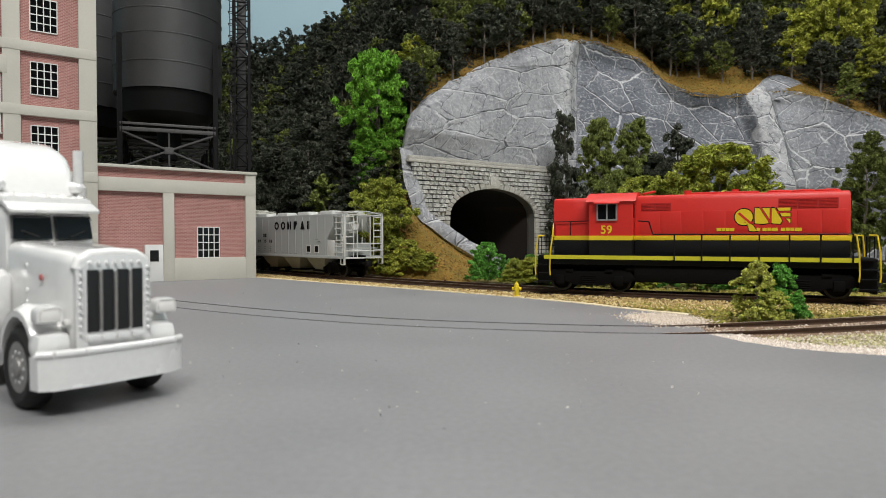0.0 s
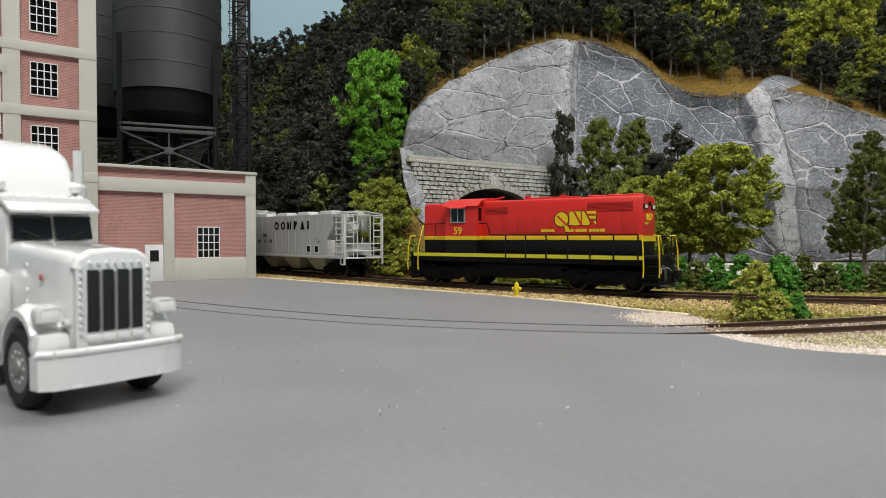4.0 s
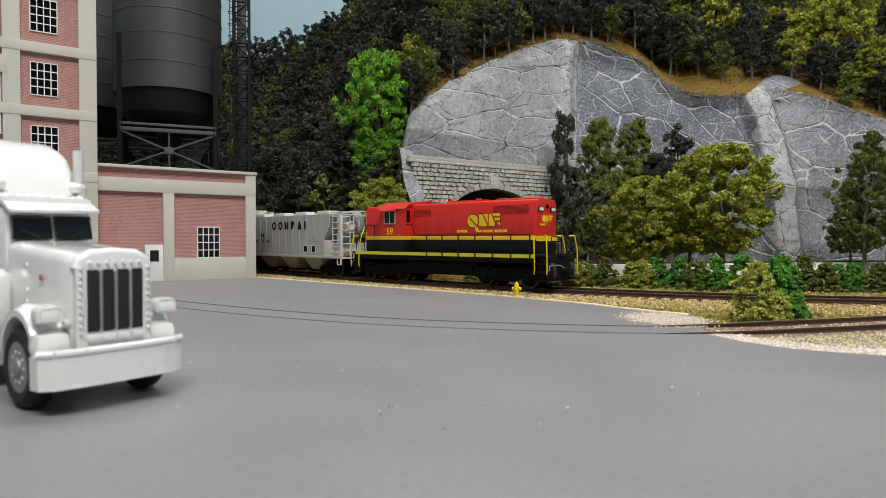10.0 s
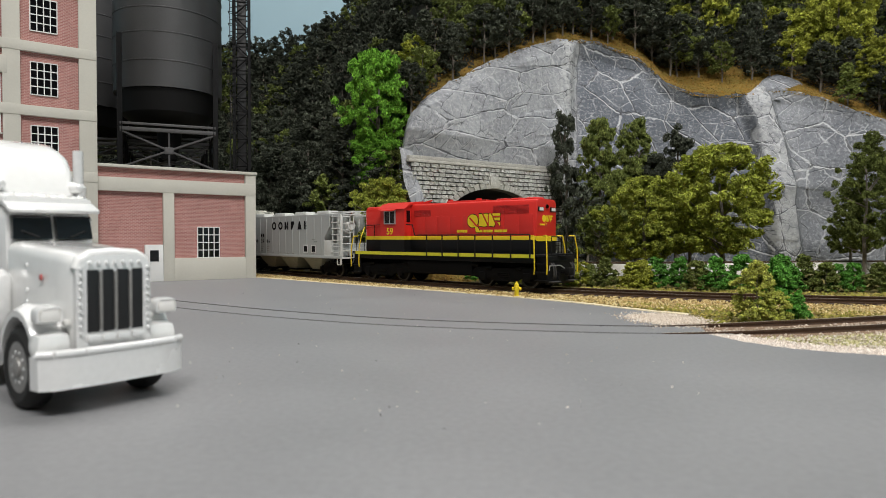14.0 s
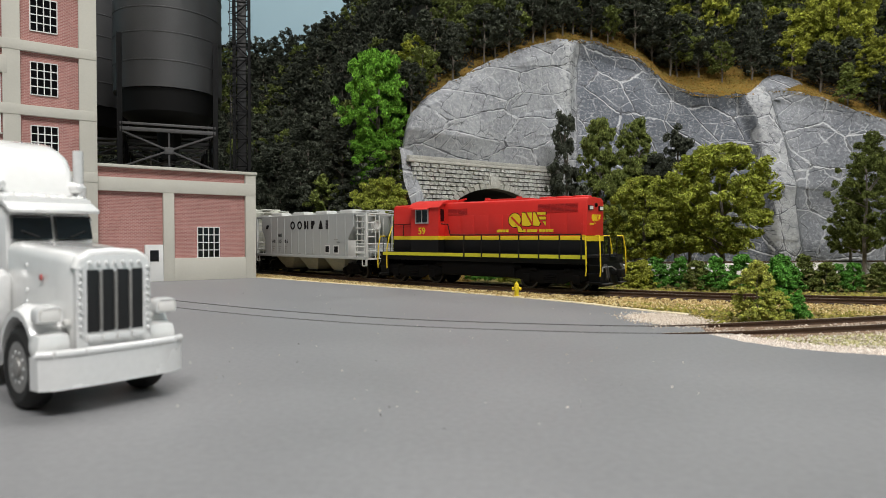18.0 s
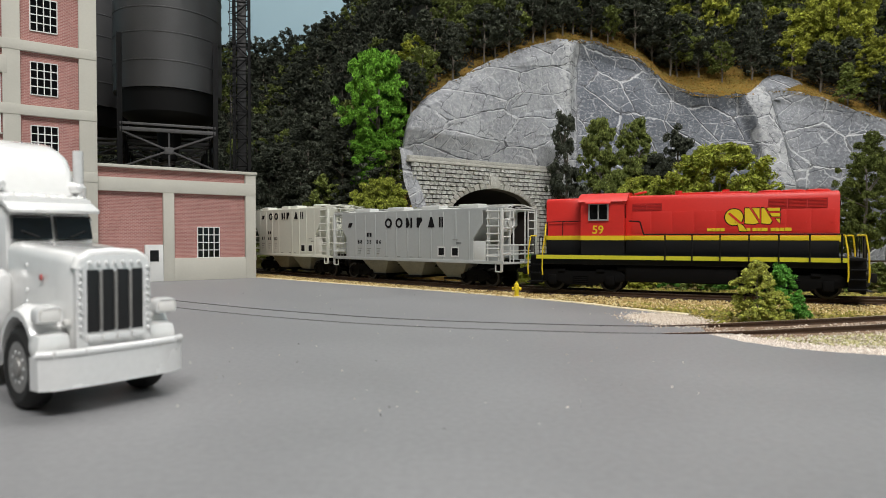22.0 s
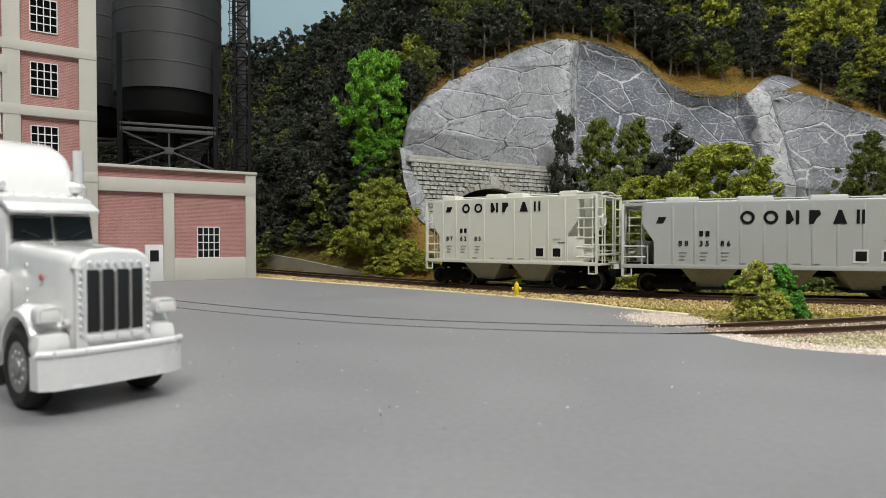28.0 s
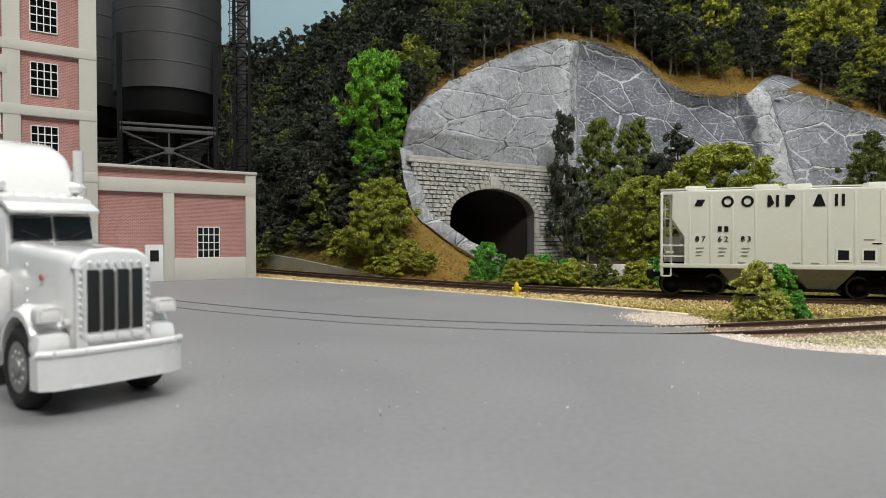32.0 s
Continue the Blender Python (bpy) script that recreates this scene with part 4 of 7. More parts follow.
        part("mark_slash", prism([spot(q) for q in ((.0222, .0404), (.0234, .0410), (.0300, .0352), (.0288, .0346))], y - .00016, y + .00016), M_RED, long_hood, smooth=False)
        for x0, x1 in ((.0104, .0126), (.0129, .0144), (.0147, .0164), (.0167, .0186), (.0287, .0303), (.0313, .0332), (.0335, .0350), (.0353, .0380), (.0394, .0412), (.0415, .0432), (.0435, .0452), (.0455, .0484)):
            part("writing_bar", block(x0, x1, y - .0001, y + .0001, .0327, .0343), M_YELLOW, long_hood, "yellow line of small writing")
    # the long hood's end: number boards, lamps, mark
    x = .0687
    for sy in (-1, 1):
        part("number_board", block(x - .0012, x + .0006, sy * .0068 - .0030, sy * .0068 + .0030, .0448, .0474, .0003), M_LOCOBLACK, long_hood, "black number board")
        part("number_panel", block(x + .0004, x + .0008, sy * .0068 - .0021, sy * .0068 + .0021, .0452, .0470), M_WHITE, long_hood, "white number panel")
    part("headlight", lathe([(.0012, 0), (.0012, .0008), (.0008, .0008), (.0007, .0004)], 14, "X"), M_GLASS, long_hood, m=pose(x, 0, .0478))
    disc = [(-.0030 + .0022 * math.cos(a), .0406 + .0020 * math.sin(a)) for a in np.linspace(.2, math.pi * 2 + .2, 17)[:-1]]
    shapes = (disc, [(-.0016, .0384), (.0006, .0372), (-.0006, .0372)], [(-.0004, .0388), (-.0004, .0426), (.0008, .0426), (.0026, .0390)], [(.0018, .0426), (.0034, .0426), (.0034, .0396)],
              [(.0042, .0388), (.0042, .0426), (.0070, .0426), (.0070, .0416), (.0052, .0414), (.0066, .0404), (.0052, .0400)], [(-.0076, .0366), (-.0022, .0366), (-.0022, .0376), (-.0076, .0376)])
    for q in shapes:
        bm = prism(q, -.0001, .0001)
        bm.transform(Matrix.Rotation(math.pi / 2, 4, "Z"))
        part("end_mark", bm, M_YELLOW, long_hood, "yellow painted end mark", pose(x + .0001, 0, 0), smooth=False)
    part("end_stripe", block(x - .0002, x + .0004, -HW, HW, Z_STRIPE0 - .0006, Z_STRIPE1), M_YELLOW, long_hood, "yellow stripe")
    # the short hood's end: lamp and mark
    part("headlight", lathe([(.0016, 0), (.0016, .0010), (.0011, .0010), (.0009, .0005), (0, .0005)], 14, "X"), M_SILVER, short_hood, "dull silver headlight", pose(-.0737, 0, .0462, 0, 0, 180))
    for q in shapes:
        bm = prism(q, -.0001, .0001)
        bm.transform(Matrix.Rotation(-math.pi / 2, 4, "Z"))
        part("end_mark", bm, M_YELLOW, short_hood, "yellow painted end mark", pose(-.0738, 0, 0), smooth=False)
    # deck, sill stripe, underframe, tank
    part("deck", block(-.0806, .0777, -DW, DW, .0186, Z_DECK, .0002), M_LOCOBLACK, t, "black running deck")
    for sy in (-1, 1):
        y = sy * DW
        part("sill_stripe", block(-.0776, .0713, y - .0002, y + .0002, .0178, .0199), M_LEMON, t, "lemon yellow sill stripe")
        part("sill", block(-.0776, .0713, y - sy * .0018 - .0002, y - sy * .0018 + .0014 * 1, .0148, .0186, .0003), M_LOCOBLACK, t, "black side sill")
    tank = part("fuel_tank", block(-.0300, .0250, -.0150, .0150, .0058, .0150, .0022), M_UNDER, t, "black fuel tank")
    for sy in (-1, 1):
        part("air_reservoir", bars([((-.0340, sy * .0130, .0128), (.0290, sy * .0130, .0128))], .0016, 12), M_UNDER, tank)
    part("frame", block(-.0776, .0747, -.0070, .0070, .0105, .0188, .0004), M_UNDER, t, "black underframe")
    for x in (-.0535, .0480):
        loco_truck(t, x)
    # steps, pilots, end rails, stanchions and handrails
    for sx, inset in ((-1, .0024), (1, -.0053)):
        body = set(t.children)
        part("pilot", block(min(sx * .0822, sx * .0842), max(sx * .0822, sx * .0842), -.0150, .0150, .0030, .0190, .0004), M_LOCOBLACK, t, "black pilot plate")
        coupler(t, sx * .0830, sx)
        for sy in (-1, 1):
            st = part("step_well", block(min(sx * .0770, sx * .0840), max(sx * .0770, sx * .0840), sy * .0150 - .0003, sy * .0150 + .0003, .0040, .0190), M_LOCOBLACK, t, "black step well")
            for z in (.0050, .0096, .0142):
                part("step", block(min(sx * .0766, sx * .0842), max(sx * .0766, sx * .0842), min(sy * .0148, sy * .0178), max(sy * .0148, sy * .0178), z, z + .0005), M_LOCOBLACK, st)
            for xx in (.0764, .0846):
                y = sy * .0176
                hr = [((sx * xx, y, .0088), (sx * (xx + .0003), y, .0120)), ((sx * (xx + .0003), y, .0120), (sx * xx, y, .0225)), ((sx * xx, y, .0225), (sx * (xx - .0010), y - sy * .0012, .0305)), ((sx * (xx - .0010), y - sy * .0012, .0305), (sx * (xx - .004), y - sy * .003, .0305))]
                if sx < 0 and xx < .08:
                    hr[-1] = ((sx * (xx - .0010), y - sy * .0012, .0305), (sx * (xx - .0005), sy * .0126, .0372))
                part("grab_rail", bars(hr, .00038), M_YELLOW, t, "yellow step grab rail")
        er = [((sx * .0846, -.0125, .0200), (sx * .0846, -.0125, .0300)), ((sx * .0846, .0125, .0200), (sx * .0846, .0125, .0300)), ((sx * .0846, -.0125, .0300), (sx * .0846, -.005, .0300)), ((sx * .0846, .0125, .0300), (sx * .0846, .005, .0300)), ((sx * .0846, -.005, .0300), (sx * .0846, -.005, .0190)), ((sx * .0846, .005, .0300), (sx * .0846, .005, .0190))]
        part("end_rail", bars(er, .00026), M_LOCOBLACK, t, "thin black end railing")
        hose = bars([((sx * .0848, s * .006, .0110), (sx * .0856, s * .0062, .0052)) for s in (-1, 1)], .0006)
        part("air_hose", hose, M_UNDER, t)
        for k, yy in enumerate((-.0122, -.0098, .0098, .0122)):
            hz = bars([((sx * .0843, yy, .0150), (sx * .0858, yy, .0128)), ((sx * .0858, yy, .0128), (sx * .0860, yy * .96, .0080)), ((sx * .0860, yy * .96, .0080), (sx * .0852, yy * .92, .0066))], .00045)
            part("control_hose", hz, M_RUBBER, t, "dull grey control hose")
        part("cut_lever", bars([((sx * .0850, -.0150, .0136), (sx * .0850, -.0030, .0136)), ((sx * .0850, -.0030, .0136), (sx * .0862, 0, .0118)), ((sx * .0850, -.0150, .0136), (sx * .0852, -.0158, .0110))], .00032), M_SILVER, t, "thin steel cut lever")
        part("foot_board", block(min(sx * .0838, sx * .0866), max(sx * .0838, sx * .0866), -.0145, -.0048, .0042, .0048, .0002), M_RUBBER, t, "dull grey foot board")
        part("foot_board", block(min(sx * .0838, sx * .0866), max(sx * .0838, sx * .0866), .0048, .0145, .0042, .0048, .0002), M_RUBBER, t, "dull grey foot board")
        part("drop_step", block(min(sx * .0842, sx * .0862), max(sx * .0842, sx * .0862), -.0042, .0042, .0186, .0192, .0002), M_LOCOBLACK, t, "black drop step")
        part("pilot_rib", block(min(sx * .0842, sx * .0846), max(sx * .0842, sx * .0846), -.0140, .0140, .0160, .0168), M_LOCOBLACK, t)
        for ob in [o for o in t.children if o not in body]:
            ob.matrix_basis = pose(inset, 0, 0) @ ob.matrix_basis
    for sy in (-1, 1):
        y = sy * .0181
        xs = [-.0094 + .0130 * k for k in range(7)]
        for x in xs:
            part("stanchion", bars([((x, y, .0174), (x, y, .0310))], .00042), M_LOCOBLACK, t, "black handrail stanchion")
        part("handrail", bars([((xs[0] - .018, y, .0382), (xs[0] - .0125, y, .0378)), ((xs[0] - .0125, y, .0378), (xs[0] - .0105, y, .0310)), ((xs[0] - .0105, y, .0311), (xs[-1], y, .0311))], .00034), M_LOCOBLACK, t, "thin black handrail")
        part("hood_grab", bars([((-.0737 + .001, sy * .0122, .0382), (-.053, sy * .0122, .0386)), ((-.0640, sy * .0122, .0384), (-.0640, sy * .0122, .0305)), ((-.0727, sy * .0122, .0382), (-.0727, sy * .0122, .0305))], .00024), M_LOCOBLACK, t)
    return t


LOCO = locomotive()


def freight_truck(t, x):
    tk = part("truck", block(x - .0025, x + .0025, -.0100, .0100, .0052, .0088, .0006), M_UNDER, t, "black two-axle truck")
    for sy in (-1, 1):
        y = sy * .0112
        pts = [(-.0130, .0072), (-.0085, .0080), (-.0045, .0102), (.0045, .0102), (.0085, .0080), (.0130, .0072), (.0130, .0048), (.0090, .0050), (.0048, .0026), (-.0048, .0026), (-.0090, .0050), (-.0130, .0048)]
        f = prism(pts, y - .0010, y + .0010, .0003)
        f.transform(Matrix.Translation((x, 0, 0)))
        part("side_frame", f, M_UNDER, tk)
        sp = bmesh.new()
        for k in (-1, 0, 1):
            rod(sp, (x + k * .0018, y + sy * .0006, .0034), (x + k * .0018, y + sy * .0006, .0066), .0008, n=8)
        part("spring_nest", sp, M_UNDER, tk)
        for ax in (-.0100, .0100):
            part("bearing_cap", lathe([(.0017, -.0006), (.0017, .0006), (.0008, .0010)], 10, "Y"), M_UNDER, tk, m=pose(x + ax, y + sy * .0012, .0054))
    for ax in (-.0100, .0100):
        wheelset(t, x + ax, .0054)


def hopper(label, half, z_sill, z_top, ribs, edge, letters, hatches, bays, paint, number, number_x, truck_x, mark_x, squares, word_h, drop, pale_paint):
    """A covered hopper: ribbed sides, open ends with slope sheets, roof hatches, bays below, trucks."""
    W = .0178
    t = thing("hopper_car", label, "hopper car", group="hopper cars")
    xl, xr = edge
    zm = z_sill + .42 * (z_top - z_sill)
    for sy in (-1, 1):
        y = sy * W
        pts = [(xl, z_sill), (xl, zm - .001), (xl - .0058, zm + .0080), (xl - .0058, z_top), (xr + .0068, z_top), (xr + .0068, zm + .0090), (xr, zm + .0005), (xr, z_sill)]
        side = part("side_sheet", prism(pts, y - .0005, y + .0005), paint, t, "flat painted side sheet")
        for x in ribs:
            part("rib", block(x - .0006, x + .0006, min(y, y + sy * .0007), max(y, y + sy * .0007), z_sill, z_top - .001, .00015), paint, side)
        part("top_rail", block(-half, half, y - sy * .0006 - .0008, y - sy * .0006 + .0012, z_top - .0010, z_top + .0008, .0003), paint, t, "painted top rail")
        part("side_sill", block(-half, half, y - .0008, y + .0008, z_sill - .0012, z_sill + .0008, .0002), paint, t, "painted side sill")
        # the pale panel below the slope sheet, at one end of each side
        for sx, xe in (((1, xr),) if sy < 0 else ((-1, xl),)):
            lp = part("lower_panel", block(min(xe, xe + sx * .0092), max(xe, xe + sx * .0092), y - .0003, y + .0003, z_sill + .0006, zm - .0008, .0001), pale_paint, t, "pale painted end panel")
            part("equipment_box", block(min(xe + sx * .0034, xe + sx * .0088), max(xe + sx * .0034, xe + sx * .0088), y - sy * .0002 - .0006, y - sy * .0002 + .0006, z_sill + .0012, z_sill + .0088, .0003), pale_paint, lp)
        # corner posts, ladders, grab irons
        for sx in (-1, 1):
            part("corner_post", block(sx * (half - .0006) - .0006, sx * (half - .0006) + .0006, y - .0006, y + .0006, z_sill - .0055, z_top, .0001), pale_paint, t)
            for k, zz in enumerate((z_sill + .0045, z_sill + .0100)):
                part("grab_iron", bars([((sx * half, y, zz), (sx * (half - .012), y, zz))], .00035), pale_paint, t)
            st = bars([((sx * (half - .0006), y, z_sill - .0055), (sx * (half - .0050), y, z_sill - .0055)), ((sx * (half - .0050), y, z_sill - .0055), (sx * (half - .0050), y, z_sill))], .0004)
            part("stirrup_step", st, pale_paint, t)
    for sy, sx in ((-1, 1), (1, -1)):
        y = sy * W
        x1, x0 = sx * (half - .0028), sx * (half - .0108)
        lad = part("ladder", bars([((x0, y, z_sill), (x0, y, z_top)), ((x1, y, z_sill), (x1, y, z_top))], .00045), pale_paint, t, "pale painted ladder")
        n = 7
        for k in range(n):
            z = z_sill + .0035 + (z_top - z_sill - .005) * k / (n - 1)
            part("rung", bars([((x0 - sx * .001, y + sy * .0004, z), (x1 + sx * .001, y + sy * .0004, z))], .00040), pale_paint, lad)
    # end slope sheets, end frames and platforms
    for sx in (-1, 1):
        xe = xl if sx < 0 else xr
        bm = bmesh.new()
        a = [(xe - (.0058 if sx < 0 else -.0068), z_top - .0005), (xe + (-.0050 if sx < 0 else .0055), zm + .0075), (xe + sx * -.012, z_sill - .001)]
        vv = []
        for yy in (-W + .0004, W - .0004):
            vv.append([bm.verts.new((p[0], yy, p[1])) for p in a] + [bm.verts.new((p[0] - sx * .0008, yy, p[1])) for p in a[::-1]])
        k = len(vv[0])
        bm.faces.new(vv[0])
        bm.faces.new(vv[1][::-1])
        for i in range(k):
            bm.faces.new((vv[0][i], vv[0][(i + 1) % k], vv[1][(i + 1) % k], vv[1][i]))
        bmesh.ops.recalc_face_normals(bm, faces=bm.faces)
        part("slope_sheet", bm, paint, t, "painted slope sheet")
        part("end_platform", block(min(sx * half, sx * (half - .018)), max(sx * half, sx * (half - .018)), -W, W, z_sill - .0012, z_sill - .0002), pale_paint, t)
        ef = bars([((sx * (half - .0006), -W, z_top - .0003), (sx * (half - .0006), W, z_top - .0003)), ((sx * (half - .0006), -W, z_sill + .010), (sx * (half - .0006), W, z_sill + .010)), ((sx * (half - .0006), -W, z_sill + .0045), (sx * (half - .0006), W, z_sill + .0045)),
                   ((sx * (half - .0006), -.006, z_sill), (sx * (half - .0006), -.006, z_top)), ((sx * (half - .0006), .006, z_sill), (sx * (half - .0006), .006, z_top))], .00042)
        part("end_frame", ef, pale_paint, t, "pale painted end frame")
        part("end_post", bars([((xe + sx * .006, s * .010, z_sill), (xe + sx * .006, s * .010, z_top - .001)) for s in (-1, 1)], .0006), pale_paint, t)
        part("roof_walk", block(min(sx * half, sx * (half - .008)), max(sx * half, sx * (half - .008)), -.005, .005, z_top + .0022, z_top + .0028), pale_paint, t, "painted end running board")
        coupler(t, sx * (half - .001), sx)
    for sx in (-1, 1):
        xe = sx * (half - .0030)
        part("end_step", block(min(xe, xe - sx * .0034), max(xe, xe - sx * .0034), -W + .002, W - .002, z_sill + .0062, z_sill + .0068), pale_paint, t, "painted cross-over step")
        part("end_sheet", block(xe - sx * .0100 - .0003, xe - sx * .0100 + .0003, -W + .0012, W - .0012, z_sill, z_sill + .0105), paint, t, "painted lower end sheet")
        part("walk_bracket", bars([((sx * (half - .001), s * .0048, z_top + .0022), (sx * (half - .006), s * .0048, z_top - .0006)) for s in (-1, 1)] + [((sx * (half - .0006), -W, z_top + .0002), (sx * (half - .0006), -.005, z_top + .0024)), ((sx * (half - .0006), W, z_top + .0002), (sx * (half - .0006), .005, z_top + .0024))], .00040), pale_paint, t)
        part("side_walk", block(min(sx * half, sx * (half - .0125)), max(sx * half, sx * (half - .0125)), -W, -W + .0050, z_top + .0014, z_top + .0019), pale_paint, t, "painted side running board")
        part("side_walk", block(min(sx * half, sx * (half - .0125)), max(sx * half, sx * (half - .0125)), W - .0050, W, z_top + .0014, z_top + .0019), pale_paint, t, "painted side running board")
        for s in (-1, 1):
            part("end_ladder", bars([((sx * (half - .0006), s * .0165, z_sill), (sx * (half - .0006), s * .0165, z_top)), ((sx * (half - .0006), s * .0095, z_sill), (sx * (half - .0006), s * .0095, z_top))] + [((sx * (half - .0004), s * .0165, z_sill + .005 + .0050 * k), (sx * (half - .0004), s * .0095, z_sill + .005 + .0050 * k)) for k in range(6)], .00038), pale_paint, t, "pale painted end ladder")
    part("brake_wheel", lathe([(.0034, -.0003), (.0034, .0003), (.0027, .0003), (.0027, -.0003), (.0034, -.0003)], 18, "X"), pale_paint, t, "round brake wheel", pose(half - .0002, -.0085, z_sill + .0235))
    part("brake_gear", block(half - .004, half - .001, -.0115, -.0060, z_sill + .018, z_sill + .026, .0006), pale_paint, t)
    part("air_tank", bars([((half - .012, -.006, z_sill + .003), (half - .012, .006, z_sill + .003))], .0028, 14), paint, t)
    # roof, hatches, centre sill, bays
    rf = prism([(-W, z_top - .0006), (-W, z_top + .0004), (-W * .6, z_top + .0016), (0, z_top + .0021), (W * .6, z_top + .0016), (W, z_top + .0004), (W, z_top - .0006)], xl - .0058, xr + .0068)
    rf.transform(Matrix(((0, 1, 0, 0), (1, 0, 0, 0), (0, 0, 1, 0), (0, 0, 0, 1))))
    bmesh.ops.recalc_face_normals(rf, faces=rf.faces)
    roof = part("roof", rf, pale_paint, t, "painted shallow roof")
    for x0, x1 in hatches:
        for sy in (-1, 1):
            part("hatch", block(x0, x1, sy * .0110 - .0046, sy * .0110 + .0046, z_top + .0008, z_top + .0034, .0008), pale_paint, roof, "raised roof hatch")
    part("running_board", block(-half + .004, half - .004, -.0038, .0038, z_top + .0026, z_top + .0031), pale_paint, roof)
    part("centre_sill", block(-half + .002, half - .002, -.0030, .0030, z_sill - .0050, z_sill + .001), M_UNDER, t, "dark centre sill")
    for x in bays:
        zb = .0042
        bm = bmesh.new()
        top = [bm.verts.new((x + a * .0138, b * .0155, z_sill - .0008)) for a, b in ((-1, -1), (1, -1), (1, 1), (-1, 1))]
        bot = [bm.verts.new((x + a * .0058, b * .0110, zb)) for a, b in ((-1, -1), (1, -1), (1, 1), (-1, 1))]
        bm.faces.new(top)
        bm.faces.new(bot[::-1])
        for i in range(4):
            bm.faces.new((top[i], bot[i], bot[(i + 1) % 4], top[(i + 1) % 4]))
        bmesh.ops.recalc_face_normals(bm, faces=bm.faces)
        bay = part("hopper_bay", bm, M_BAYSHADE, t, "tapered discharge bay")
        part("outlet_gate", block(x - .0080, x + .0080, -.0125, .0125, zb - .0012, zb + .0002, .0003), M_UNDER, bay)
    for x in truck_x:
        freight_truck(t, x)
    # lettering: the company word as plain blocks, the number in figures, small writing as bars
    for sy in (-1, 1):
        y = sy * (W + .00072)
        z_word = z_top - drop - word_h
        for i, (x, w) in enumerate(letters):
            x *= -sy
            zc, r = z_word + word_h / 2, word_h / 2
            if i < 2:  # round shapes
                bm = lathe([(r, -.0001), (r, .0001), (r * .58, .0001), (r * .58, -.0001), (r, -.0001)], 24, "Y")
                bm.transform(Matrix.Translation((x, y, zc)))
            elif i == 4:  # a three-cornered one
                bm = prism([(x - w / 2, z_word), (x + w / 2, z_word), (x + w * .12, z_word + word_h), (x - w * .12, z_word + word_h)], y - .0001, y + .0001)
            elif i == 2:  # two wedges
                bm = prism([(x - w / 2, z_word), (x - w / 2, z_word + word_h), (x - w * .22, z_word + word_h), (x + w * .1, z_word + word_h * .3), (x - w * .24, z_word)], y - .0001, y + .0001)
                wedge = prism([(x + w / 2, z_word), (x + w / 2, z_word + word_h), (x + w * .24, z_word + word_h), (x + w * .24, z_word)], y - .0001, y + .0001)
                me = bpy.data.meshes.new("wedge")
                wedge.to_mesh(me)
                bm.from_mesh(me)
            elif i == 3:  # a broad leaning block
                bm = prism([(x - w / 2, z_word), (x - w / 2, z_word + word_h), (x + w * .3, z_word + word_h), (x + w * .42, z_word + word_h * .7), (x + w * .1, z_word + word_h * .42), (x - w * .15, z_word)], y - .0001, y + .0001)
            else:
                bm = block(x - min(w, .0012) / 2 - (w * .3 if i == 6 else 0), x + min(w, .0012) / 2 - (w * .3 if i == 6 else 0), y - .0001, y + .0001, z_word, z_word + word_h)
            part("word_shape", bm, M_LETTER, t, "black company lettering shape", smooth=False)
        part("emblem", prism([(-sy * mark_x - .0024, z_word + .0008), (-sy * mark_x + .0010, z_word + .0008), (-sy * mark_x + .0026, z_word + .0040), (-sy * mark_x - .0012, z_word + .0040)], y - .0001, y + .0001), M_LETTER, t, "small black company emblem")
        z_num = z_sill + .36 * (z_top - z_sill)
        for grp, x in zip((number[:2], number[2:4], number[4:]), number_x):
            part("number", text_mesh(" ".join(grp), .0037, M_LETTER), None, t, "black painted car number", pose(-sy * x, sy * (W + .00074), z_num, 90, 0, 0 if sy < 0 else 180))
            for k in range(3):
                part("writing_bar", block(-sy * x - .0020, -sy * x + .0018 - .0006 * k, y - .0001, y + .0001, z_num - .0046 - .0018 * k, z_num - .0042 - .0018 * k), M_FADED, t, "small dark writing")
        for dx in (-.0015, .0015):
            part("mark_bar", block(-sy * number_x[1] + dx - .0009, -sy * number_x[1] + dx + .0009, y - .0001, y + .0001, z_num + .0037, z_num + .0064), M_LETTER, t, "dark company initial as a bar")
        for x in squares:
            part("stencil_border", block(-sy * x - .0032, -sy * x + .0032, y - .00006, y + .00006, z_sill + .0025, z_sill + .0089), pale_paint, t, "pale border of a stencil square")
            part("stencil_square", block(-sy * x - .0023, -sy * x + .0023, y - .0001, y + .0001, z_sill + .0034, z_sill + .0080), M_LETTER, t, "black stencil square")
            part("stencil_figure", block(-sy * x - .0007, -sy * x + .0007, y - .00016, y + .00016, z_sill + .0047, z_sill + .0066), M_IRON, t, "dark stencil mark")
        for k, xx in enumerate((-.020, -.008, .004, .012)):
            part("writing_bar", block(-sy * xx - .0017, -sy * xx + .0017, y - .0001, y + .0001, z_sill + .0016, z_sill + .0020), M_FADED, t, "small dark writing")
        part("writing_bar", block(-sy * (squares[1] + .0) - .0022, -sy * (squares[1] + .0) + .0022, y - .0001, y + .0001, z_sill + .0130, z_sill + .0133), M_FADED, t, "small dark writing")
        part("writing_bar", block(-sy * squares[1] + (.001 if sy < 0 else -.005), -sy * squares[1] + (.005 if sy < 0 else -.001), y - .0001, y + .0001, z_sill + .0110, z_sill + .0114), M_LETTER, t, "small dark writing")
    return t


